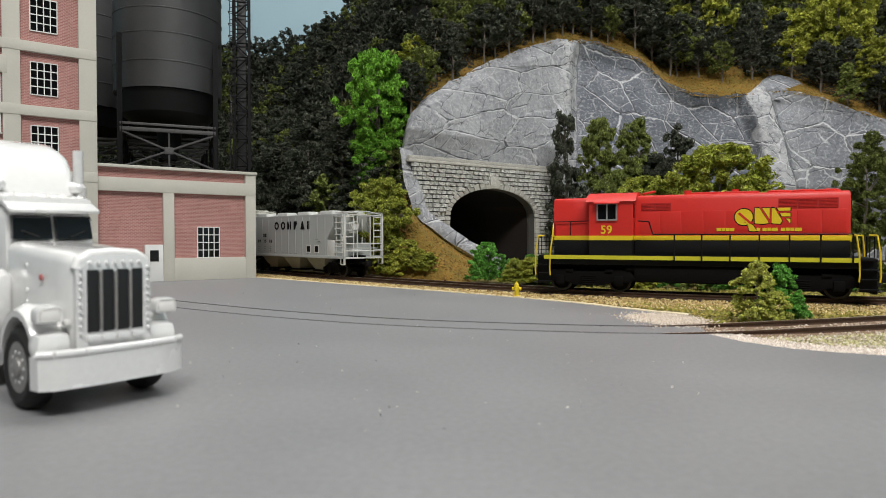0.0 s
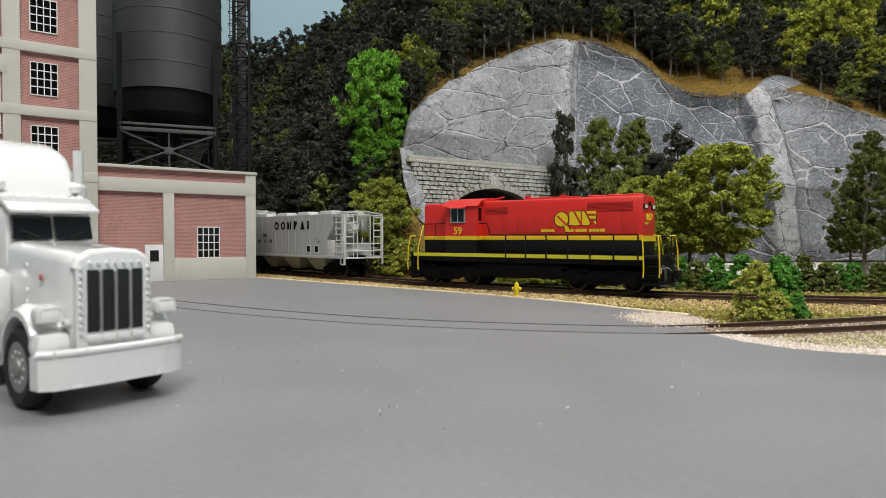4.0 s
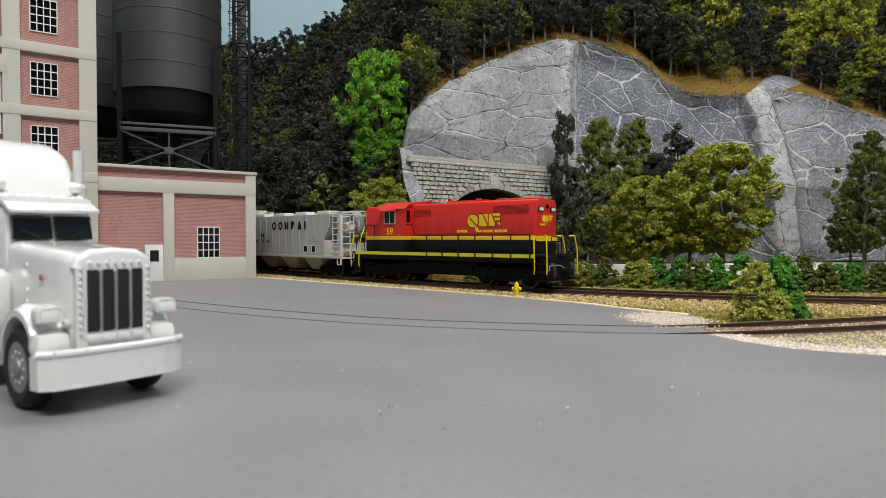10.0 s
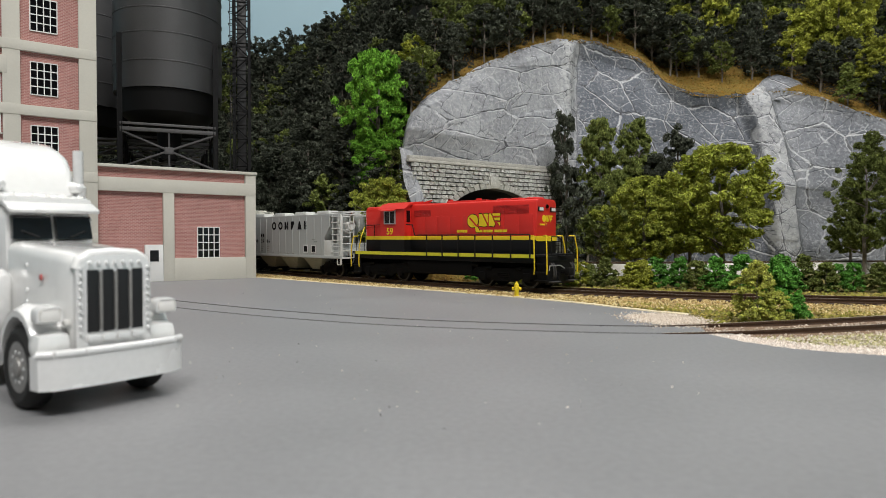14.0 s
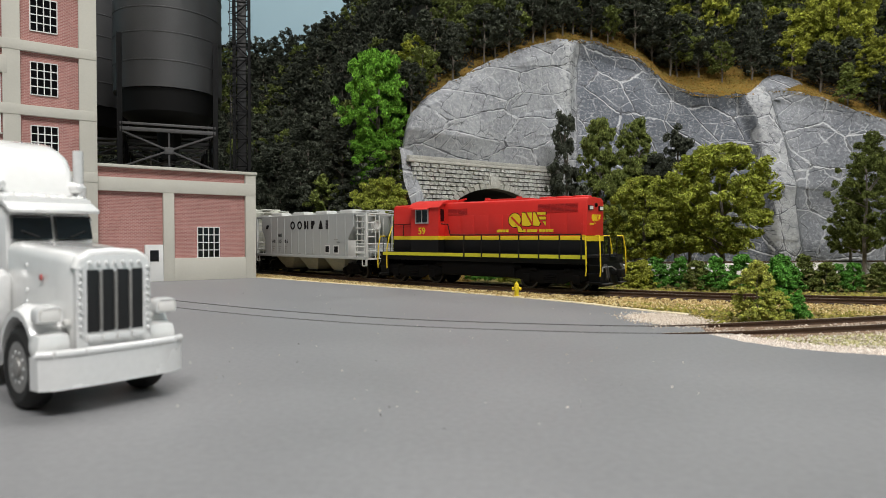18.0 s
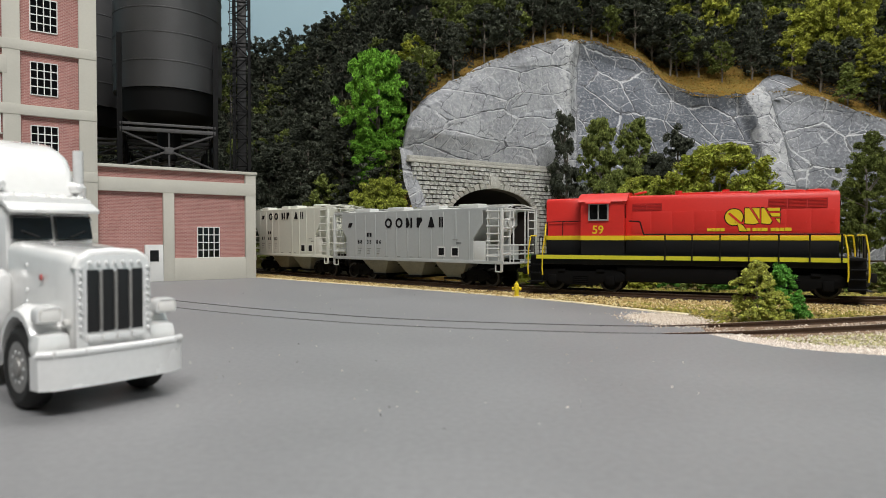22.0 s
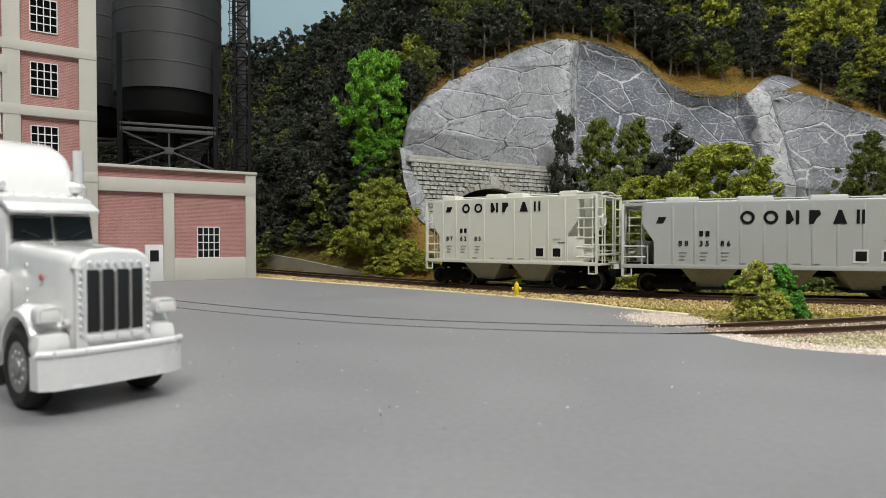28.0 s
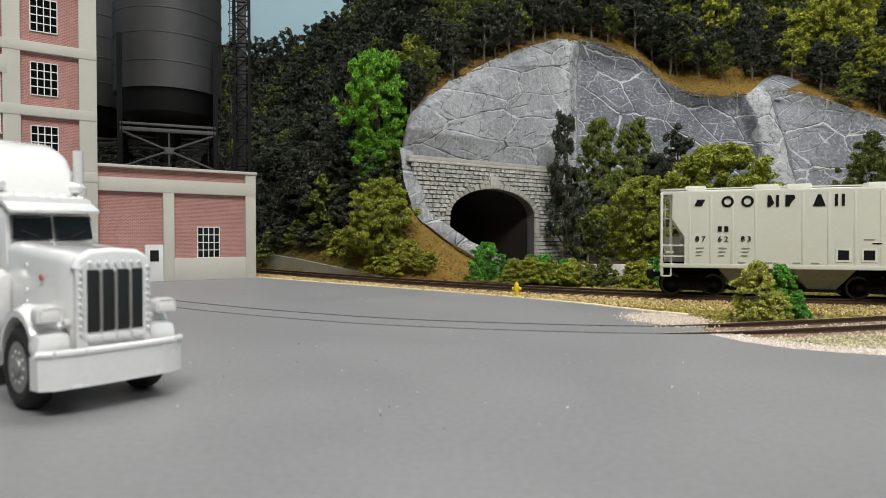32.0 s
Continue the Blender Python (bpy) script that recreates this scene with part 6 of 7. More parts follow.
    for sy in (-1, 1):
        part("air_horn", lathe([(0, -.0052), (.0016, -.0046), (.0020, -.0030), (.0016, .0002), (.0009, .0036), (0, .0042)], 16, "X"), M_CHROME, cab, "chrome air horn", pose(-.0385, sy * .0078, .0428))
        for hx, hz in ((-.0205, .0262), (-.0205, .0212), (-.0205, .0190)):
            part("hood_latch", lathe([(.0005, 0), (.0004, .0004), (0, .0005)], 10, "Y"), M_CHROME, hood, m=pose(hx, sy * .0083, hz, 0, 0, 0 if sy > 0 else 180))
    # chassis and rear axles
    for sy in (-1, 1):
        part("chassis_rail", block(-.118, -.004, sy * .0045 - .0008, sy * .0045 + .0008, .0070, .0107, .0002), M_UNDER, t, "black chassis rail")
        for x in (-.0930, -.1090):
            wheel(t, x, sy * .0080, .0074, .0066, "rear_wheel")
    part("front_axle", bars([((-.0124, -.0090, .0078), (-.0124, .0090, .0078))], .0010, 10), M_UNDER, t)
    part("fifth_wheel", lathe([(.0060, .0107), (.0060, .0118), (.0052, .0122), (0, .0122)], 24), M_UNDER, t, "black coupling plate", pose(-.1010, 0, 0))
    return t


semi_truck()
# ---- trees and bushes ----
def crown_mesh(name, seed, clumps, leaves, leaf, shape, low=0.18, squash=1.0, puff=(0.035, 0.072)):
    """A crown of unit height: many small bent leaves in clumps on an uneven outline."""
    rg = np.random.RandomState(seed)
    cen = []
    if shape == "layered":
        boughs = []
        for lv in range(8):
            k = lv / 7
            for _ in range(6 if lv < 6 else 4):
                boughs.append((low + (0.94 - low) * k + rg.uniform(-0.035, 0.035), rg.uniform(0, 2 * math.pi), (0.31 * (1 - k) ** 0.7 + 0.07) * rg.uniform(0.55, 1.1) * squash))
    while len(cen) < clumps:
        if shape == "layered" and rg.uniform() < 0.62:
            h, a, r = boughs[rg.randint(len(boughs))]
            f = rg.uniform(0.2, 1.0)
            a += rg.normal(0, 0.16)
            cen.append((r * f * math.cos(a), r * f * math.sin(a), h - 0.03 * f + rg.normal(0, 0.012)))
            continue
        h = rg.uniform(low, 0.97)
        k = (h - low) / (1 - low)
        if shape == "round":
            r = 0.34 * math.sin(math.pi * min(1, 0.16 + 0.80 * k)) ** 0.6
        elif shape == "cone":
            r = 0.30 * (1 - k) ** 0.75 + 0.03
        elif shape == "layered":
            r = 0.27 * (1 - k) ** 0.6 + 0.04
        elif shape == "mound":
            r = 0.52 * (1 - k) ** 0.62 + 0.05
        else:
            r = 0.46 * math.sqrt(max(0.02, 1 - (k * 0.98) ** 2))
        a = rg.uniform(0, 2 * math.pi)
        lobe = noise.noise(Vector((math.cos(a) * 2.1 + seed, math.sin(a) * 2.1, h * 5.5)))
        r *= squash * max(0.2, 0.74 + (0.40 if shape == "mound" else 0.62) * lobe) * math.sqrt(rg.uniform(0.25, 1.0))
        cen.append((r * math.cos(a), r * math.sin(a), h))
    cen = np.array(cen)
    n = clumps * leaves
    off = rg.normal(0, 1, (n, 3))
    off *= (rg.uniform(0.45, 1.0, (n, 1)) / np.linalg.norm(off, axis=1)[:, None])
    c = np.repeat(cen, leaves, 0) + off * np.repeat(rg.uniform(*puff, (clumps, 1)), leaves, 0) * np.array([1, 1, 0.75])
    out = off / np.linalg.norm(off, axis=1)[:, None] + rg.normal(0, 0.45, (n, 3))
    u = np.cross(out, rg.normal(0, 1, (n, 3)))
    u /= np.linalg.norm(u, axis=1)[:, None]
    w = np.cross(out, u)
    w /= np.linalg.norm(w, axis=1)[:, None]
    s = leaf * rg.uniform(0.6, 1.3, (n, 1))
    nn = np.cross(u, w) * s * 0.35
    V = np.stack([c - u * s * 1.15, c + w * s * 0.5 + nn, c + u * s * 1.15, c - w * s * 0.5 + nn], 1).reshape(-1, 3)
    F = np.arange(4 * n).reshape(-1, 4)
    tri = np.concatenate([F[:, [0, 1, 2]], F[:, [0, 2, 3]]])
    return raw(name, V.tolist(), tri.tolist(), M_LEAF_DARK), cen


def trunk_mesh(name, seed, cen, limbs=9, girth=0.022):
    rg = random.Random(seed)
    bm = bmesh.new()
    pts = [(0, 0, -0.03)]
    for k in range(1, 6):
        pts.append((rg.uniform(-.02, .02), rg.uniform(-.02, .02), 0.17 * k))
    for i in range(5):
        rod(bm, pts[i], pts[i + 1], girth * (1 - 0.15 * i), girth * (1 - 0.15 * (i + 1)), 6)
    for k in range(limbs):
        c = cen[rg.randrange(len(cen))]
        z0 = max(0.14, c[2] - rg.uniform(0.10, 0.22))
        i = min(4, int(z0 / 0.17))
        rod(bm, (pts[i][0], pts[i][1], z0), c, girth * 0.35, girth * 0.12, 4)
    return mesh_of(name, bm, M_BARK)


KINDS = {}
for i in range(4):
    KINDS["round", i] = crown_mesh("crown", 11 + i, 85, 27, 0.028, "round", 0.28)
for i in range(3):
    KINDS["cone", i] = crown_mesh("crown", 31 + i, 70, 30, 0.028, "cone", 0.10)
for i in range(2):
    KINDS["full", i] = crown_mesh("crown", 51 + i, 340, 90, 0.0135, "round", 0.24, 1.25, (0.026, 0.054))
for i in range(3):
    KINDS["bush", i] = crown_mesh("crown", 71 + i, 75, 36, 0.044, "bush", 0.05, 1.15)
KINDS["thin", 0] = crown_mesh("crown", 61, 170, 70, 0.0120, "layered", 0.22, 0.95, (0.020, 0.044))
KINDS["thin", 1] = crown_mesh("crown", 62, 190, 70, 0.0120, "layered", 0.16, 0.95, (0.018, 0.040))
for i in range(2):
    KINDS["airy", i] = crown_mesh("crown", 64 + i, 190, 80, 0.0130, "round", 0.20, 1.2, (0.024, 0.050))
for i in range(2):
    KINDS["fir", i] = crown_mesh("crown", 68 + i, 400, 75, 0.0120, "layered", 0.20, 1.25, (0.020, 0.044))
for i in range(3):
    KINDS["hedge", i] = crown_mesh("crown", 86 + i, 85, 50, 0.036, "mound", 0.03, 1.1, (0.06, 0.12))
for i in range(2):
    KINDS["dense", i] = crown_mesh("crown", 81 + i, 130, 95, 0.021, "mound", 0.04, 1.1, (0.04, 0.085))
TRUNKS = {k: trunk_mesh("trunk", 7 + 13 * n, v[1], 5 if k[0] in ("bush", "dense", "hedge") else 10) for n, (k, v) in enumerate(KINDS.items())}


def plant(kind, x, y, z, h, material, label, category, group, turn=0.0, wide=1.0, name="tree"):
    t = thing(name, label, category, pose(x, y, z, 0, 0, turn), group)
    c = part("crown", KINDS[kind][0], None, t, m=Matrix.Diagonal((h * wide, h * wide, h, 1)))
    c.material_slots[0].link = "OBJECT"
    c.material_slots[0].material = material
    slim = min(1.0, wide) * h
    part("trunk", TRUNKS[kind], None, t, m=Matrix.Diagonal((slim, slim, h, 1)))
    return t


rnd = random.Random(17)
# the wood on the hill
spots = []


def scatter(x0, x1, d0, d1, n, gap, dark, sizes, tries=40):
    for _ in range(n):
        for _ in range(tries):
            x = rnd.uniform(x0, x1)
            y = rim_y(x) + rnd.uniform(d0, d1)
            if y < 1.27 and all((x - a) ** 2 + (y - b) ** 2 > gap**2 for a, b in spots):
                break
        else:
            continue
        spots.append((x, y))
        kind = ("round", rnd.randrange(4)) if rnd.random() < 0.7 else ("cone", rnd.randrange(3))
        k = rnd.random()
        m = M_LEAF_DARK if k < dark else M_LEAF_DARK2 if k < dark + (1 - dark) * (0.6 if x > 0.1 else 0.85) else M_LEAF_MOSS
        lab = "grey-green" if m is M_LEAF_DARK else "dark green" if m is M_LEAF_DARK2 else "moss green"
        z = max(hill_z(x, y), spill_z(x, y) if x < 0.03 and y < 0.70 else -1)
        plant(kind, x, y, z, rnd.uniform(*sizes), m, f"{lab} model tree on the wooded hillside", "tree", "wood on the hill", rnd.uniform(0, 360), rnd.uniform(0.95, 1.3))


def far_wood(parts_of):
    """The far trees, too many to count: one object of leaves and trunks."""
    kinds = [crown_mesh("far", 91 + i, 55, 17, 0.033, "round" if i < 3 else "cone", 0.18)[0] for i in range(4)]
    base = []
    for me in kinds:
        v = np.empty(len(me.vertices) * 3)
        me.vertices.foreach_get("co", v)
        f = np.empty(len(me.polygons) * 3, int)
        me.polygons.foreach_get("vertices", f)
        base.append((v.reshape(-1, 3), f.reshape(-1, 3)))
    V, F, MI, n = [], [], [], 0
    mats = [M_LEAF_DARK, M_LEAF_DARK2, M_LEAF_MOSS, M_BARK]
    stem = np.array([(-.02, -.02, -.05), (.02, -.02, -.05), (0, .025, -.05), (0, 0, .8)])
    stem_f = np.array([(0, 1, 3), (1, 2, 3), (2, 0, 3)])
    for x, y, z, h, wide, k, m, a in parts_of:
        for (v, f), mi in ((base[k], m), ((stem, stem_f), 3)):
            c_, s_ = math.cos(a), math.sin(a)
            w = wide if mi != 3 else 1.0
            V.append(np.stack([(v[:, 0] * c_ - v[:, 1] * s_) * h * w + x, (v[:, 0] * s_ + v[:, 1] * c_) * h * w + y, v[:, 2] * h + z], 1))
            F.append(f + n)
            MI.append(np.full(len(f), mi))
            n += len(v)
    V, F, MI = np.concatenate(V), np.concatenate(F), np.concatenate(MI)
    me = bpy.data.meshes.new("far_wood")
    me.vertices.add(len(V))
    me.vertices.foreach_set("co", V.ravel())
    me.loops.add(F.size)
    me.loops.foreach_set("vertex_index", F.ravel().astype(np.int32))
    me.polygons.add(len(F))
    me.polygons.foreach_set("loop_start", np.arange(0, F.size, 3, dtype=np.int32))
    me.polygons.foreach_set("material_index", MI.astype(np.int32))
    for m in mats:
        me.materials.append(m)
    me.update(calc_edges=True)
    me.validate()
    return thing("far_wood", "dense dark wood of model trees on the far hillside", "wood", kind="stuff", data=me)


FAR = []


def far_scatter(x0, x1, d0, d1, n, gap, sizes, mix):
    for _ in range(n):
        for _ in range(30):
            x = rnd.uniform(x0, x1)
            y = rim_y(x) + rnd.uniform(d0, d1)
            if y < 1.27 and all((x - a) ** 2 + (y - b) ** 2 > gap**2 for a, b in spots):
                break
        else:
            continue
        spots.append((x, y))
        k = rnd.random()
        FAR.append((x, y, hill_z(x, y) - .003, rnd.uniform(*sizes), rnd.uniform(0.95, 1.35), rnd.randrange(4), 0 if k < mix else 1 if k < mix + (1 - mix) * .65 or x < 0 else 2, rnd.uniform(0, 6.28)))


def bank_wood(n, gap):
    """The dense dark wood on the bank behind the track."""
    for _ in range(n):
        for _ in range(30):
            x = rnd.uniform(-0.40, -0.035)
            y = lerp(x, [-0.40, -0.142, -0.07, 0.003], [0.83, 0.563, 0.493, 0.425]) + rnd.uniform(0.060, 0.26)
            if -0.152 < x / y < -0.046 and y < 0.605:
                continue  # the clearing round the bright tree
            if all((x - a) ** 2 + (y - b) ** 2 > gap**2 for a, b in spots):
                break
        else:
            continue
        spots.append((x, y))
        k = rnd.random()
        m = M_LEAF_DARK if k < 0.86 else M_LEAF_DARK2
        lab = "grey-green" if m is M_LEAF_DARK else "dark green"
        z = max(hill_z(x, y) if y > rim_y(x) else -1, spill_z(x, y) if y < 0.70 else -1)
        plant(("round", rnd.randrange(4)), x, y, z - 0.004, rnd.uniform(0.046, 0.066), m, f"{lab} model tree on the wooded bank", "tree", "wood on the bank", rnd.uniform(0, 360), rnd.uniform(1.0, 1.35))


bank_wood(105, 0.0205)
scatter(-0.03, 0.215, 0.002, 0.085, 72, 0.0175, 0.78, (0.046, 0.068))
scatter(0.20, 0.44, 0.024, 0.11, 44, 0.021, 0.58, (0.050, 0.078))
scatter(0.46, 0.72, 0.0, 0.10, 30, 0.024, 0.40, (0.050, 0.075))
far_scatter(-0.80, -0.02, 0.10, 0.62, 230, 0.027, (0.055, 0.080), 0.88)
far_scatter(0.0, 0.95, 0.085, 0.45, 230, 0.028, (0.055, 0.085), 0.55)
far_wood(FAR)


def bearing(x, y, d):
    """World x and z for a bearing at depth d."""
    return (x - 784) / 1120 * d, 0.0315 + (421 - y) / 1120 * d


TREES = [  # bearing, foot, depth, height, kind, material, colour word, width
    (668, 322, 0.590, 0.122, ("full", 0), M_LEAF_GREEN, "bright spring green", 0.74),
    (676, 488, 0.520, 0.081, ("full", 1), M_LEAF_OLIVE, "olive yellow", 0.90),
    (660, 356, 0.584, 0.062, ("full", 1), M_LEAF_GREEN, "bright spring green", 0.95),
    (640, 472, 0.540, 0.044, ("full", 0), M_LEAF_OLIVE, "olive yellow", 1.1),
    (664, 487, 0.516, 0.0200, ("hedge", 1), M_LEAF_MOSS, "olive green", 1.3),
    (726, 488, 0.494, 0.0230, ("hedge", 2), M_LEAF_MOSS, "olive green", 1.3),
    (760, 489, 0.480, 0.0140, ("hedge", 0), M_LEAF_OLIVE, "olive yellow", 1.5),
    (704, 489, 0.497, 0.0205, ("hedge", 0), M_LEAF_MOSS, "olive green", 1.15),
    (744, 488, 0.486, 0.0160, ("hedge", 1), M_LEAF_MOSS, "olive green", 1.2),
    (686, 487, 0.508, 0.0150, ("hedge", 2), M_LEAF_OLIVE, "olive yellow", 1.2),
    (864, 496, 0.464, 0.0290, ("bush", 1), M_LEAF_BUSH, "deep green", 1.1),
    (848, 496, 0.458, 0.0190, ("hedge", 0), M_LEAF_BUSH, "deep green", 1.0),
    (884, 497, 0.456, 0.0190, ("bush", 2), M_LEAF_BUSH, "deep green", 1.1),
    (912, 500, 0.444, 0.0165, ("hedge", 0), M_LEAF_OLIVE, "olive", 1.2),
    (904, 499, 0.448, 0.0130, ("hedge", 2), M_LEAF_OLIVE, "olive yellow", 1.5),
    (926, 499, 0.446, 0.0150, ("hedge", 1), M_LEAF_MOSS, "olive green", 1.5),
    (956, 500, 0.440, 0.0140, ("hedge", 0), M_LEAF_OLIVE, "olive yellow", 1.5),
    (976, 501, 0.436, 0.0160, ("bush", 0), M_LEAF_MOSS, "olive green", 1.2),
    (1002, 502, 0.432, 0.0140, ("hedge", 1), M_LEAF_OLIVE, "olive yellow", 1.5),
    (1028, 503, 0.428, 0.0150, ("bush", 2), M_LEAF_MOSS, "olive green", 1.2),
    (462, 452, 0.668, 0.040, ("round", 1), M_LEAF_DARK, "dark grey-green", 1.3),
    (480, 462, 0.650, 0.026, ("hedge", 0), M_LEAF_DARK2, "dark olive", 1.5),
    (505, 462, 0.640, 0.030, ("hedge", 1), M_LEAF_DARK, "dark grey-green", 1.5),
    (532, 464, 0.622, 0.024, ("hedge", 2), M_LEAF_DARK2, "dark olive", 1.5),
    (520, 452, 0.655, 0.046, ("round", 2), M_LEAF_DARK, "dark grey-green", 1.2),
    (556, 468, 0.604, 0.026, ("hedge", 0), M_LEAF_DARK, "dark grey-green", 1.5),
    (560, 455, 0.632, 0.048, ("round", 3), M_LEAF_DARK, "dark grey-green", 1.2),
    (580, 472, 0.588, 0.022, ("hedge", 1), M_LEAF_DARK2, "dark olive", 1.5),
    (598, 462, 0.610, 0.046, ("round", 0), M_LEAF_DARK, "dark grey-green", 1.2),
    (606, 476, 0.566, 0.022, ("hedge", 2), M_LEAF_MOSS, "olive green", 1.5),
    (630, 480, 0.548, 0.018, ("hedge", 0), M_LEAF_MOSS, "olive green", 1.5),
    (938, 500, 0.440, 0.0175, ("hedge", 2), M_LEAF_MOSS, "olive", 1.1),
    (1000, 474, 0.640, 0.160, ("thin", 0), M_LEAF_DARK, "dark grey-green", 0.60),
    (1062, 474, 0.630, 0.152, ("fir", 1), M_LEAF_DARK2, "dark olive", 0.66),
    (1124, 474, 0.635, 0.150, ("fir", 0), M_LEAF_DARK2, "dark olive", 0.68),
    (1156, 474, 0.625, 0.115, ("fir", 1), M_LEAF_DARK, "dark grey-green", 0.85),
    (1198, 474, 0.640, 0.147, ("thin", 1), M_LEAF_DARK, "dark grey-green", 0.75),
    (1040, 476, 0.600, 0.080, ("round", 3), M_LEAF_DARK, "dark grey-green", 0.8),
    (1022, 476, 0.610, 0.066, ("cone", 2), M_LEAF_DARK, "dark grey-green", 0.75),
    (735, 165, 0.690, 0.066, ("round", 2), M_LEAF_DARK2, "dark olive", 1.1),
    (775, 150, 0.665, 0.046, ("round", 1), M_LEAF_MOSS, "olive", 1.0),
    (705, 130, 0.720, 0.070, ("round", 3), M_LEAF_DARK, "dark grey-green", 1.2),
    (640, 330, 0.615, 0.064, ("round", 0), M_LEAF_DARK, "dark grey-green", 1.2),
    (606, 360, 0.600, 0.066, ("round", 1), M_LEAF_DARK, "dark grey-green", 1.2),
    (694, 352, 0.575, 0.046, ("round", 2), M_LEAF_DARK2, "dark green", 1.3),
    (655, 372, 0.575, 0.050, ("round", 3), M_LEAF_DARK, "dark grey-green", 1.3),
    (892, 100, 0.740, 0.082, ("round", 2), M_LEAF_MOSS, "olive", 0.8),
    (1478, 165, 0.830, 0.150, ("full", 0), M_LEAF_MOSS, "olive green", 0.85),
    (1390, 150, 0.860, 0.100, ("full", 1), M_LEAF_MOSS, "moss green", 0.9),
    (1265, 140, 0.850, 0.105, ("round", 3), M_LEAF_MOSS, "moss green", 1.0),
    (1560, 190, 0.760, 0.085, ("full", 1), M_LEAF_MOSS, "olive green", 1.0),
    (1276, 512, 0.455, 0.101, ("full", 0), M_LEAF_OLIVE, "olive green", 1.02),
    (1140, 505, 0.47, 0.080, ("full", 1), M_LEAF_OLIVE, "olive green", 1.0),
    (1218, 490, 0.50, 0.082, ("full", 1), M_LEAF_OLIVE, "olive green", 0.9),
    (1060, 490, 0.53, 0.060, ("round", 0), M_LEAF_DARK2, "dark green", 1.1),
    (1530, 480, 0.57, 0.108, ("airy", 1), M_LEAF_DARK2, "dark moss green", 0.80),
    (1506, 474, 0.60, 0.076, ("airy", 0), M_LEAF_DARK2, "dark moss green", 0.85),
    (1572, 480, 0.60, 0.134, ("airy", 0), M_LEAF_DARK2, "dark moss green", 0.9),
]
for bx, by, d, h, kind, m, word, wide in TREES:
    x, z = bearing(bx, by, d)
    bush = kind[0] in ("bush", "hedge")
    plant(kind, x, d, max(z, spill_z(x, d) - 0.0015) if bush or x < -0.1 else max(z, -0.002), h, m, f"{word} model {'bush' if bush else 'tree'} with fine foam foliage", "bush" if bush else "tree", "trees by the tunnel", rnd.uniform(0, 360), wide, "bush" if bush else "tree")

# the row of bushes between the tracks
for i in range(53):
    x = 0.06 + 0.0103 * i + rnd.uniform(-0.004, 0.004)
    y = lerp(x, [0.0, 0.03, 0.1, 0.2, 0.35, 0.6], [0.52, 0.475, 0.425, 0.385, 0.375, 0.40]) + rnd.uniform(-0.004, 0.012)
    k = rnd.random()
    m = M_LEAF_BUSH if k < 0.5 else M_LEAF_MOSS if k < 0.8 else M_LEAF_DARK2
    plant(("hedge", rnd.randrange(3)), x, y, -0.001, rnd.uniform(0.014, 0.022), m, ("deep green" if m is M_LEAF_BUSH else "olive" if m is M_LEAF_MOSS else "dark olive") + " foam bush beside the track", "bush", "bush row", rnd.uniform(0, 360), rnd.uniform(1.0, 1.4), "bush")
for i, (dx, dy, h, m, wide) in enumerate(((-0.0040, 0.0, 0.0240, M_LEAF_PALE, 0.95), (0.0070, 0.003, 0.0222, M_LEAF_BUSH, 0.90), (0.001, -0.004, 0.0125, M_LEAF_PALE, 1.3), (0.0110, -0.002, 0.0110, M_LEAF_BUSH, 1.0))):
    plant(("dense", i % 2), 0.1255 + dx, 0.2445 + dy, -0.0012, h, m, ("deep green" if m is M_LEAF_BUSH else "olive") + " foam bush between the tracks", "bush", "bushes between the tracks", 70.0 * i, wide, "bush")
# ---- small things ----
M_HYDRANT = mat("hydrant_yellow", rgb(226, 200, 30), 0.5, v=0.08, s1=200, s2=1500, bump=0.1)


def hydrant():
    t = thing("fire_hydrant", "small yellow fire hydrant beside the street edge", "fire hydrant", pose(0.0393, 0.3375, -0.0002, 0, 0, 20))
    part("base", lathe([(.0018, 0), (.0018, .0006), (.0012, .0008), (.0011, .0012)], 16), M_HYDRANT, t)
    b = part("barrel", lathe([(.00115, .001), (.00115, .0052), (.0015, .0053), (.0015, .0058), (.0012, .0060)], 16), M_HYDRANT, t)
    part("bonnet", lathe([(.0013, .0060), (.0012, .0068), (.0008, .0075), (.0004, .0078), (.0004, .0084), (0, .0084)], 16), M_HYDRANT, t)
    for a in (0, 120, 240):
        n = lathe([(.0007, 0), (.0007, .0014), (.0009, .0014), (.0009, .0019), (0, .0020)], 10, "X")
        part("nozzle", n, M_HYDRANT, b, m=pose(.0006 * math.cos(radians(a)), .0006 * math.sin(radians(a)), .0044, 0, 0, a))
    return t


hydrant()


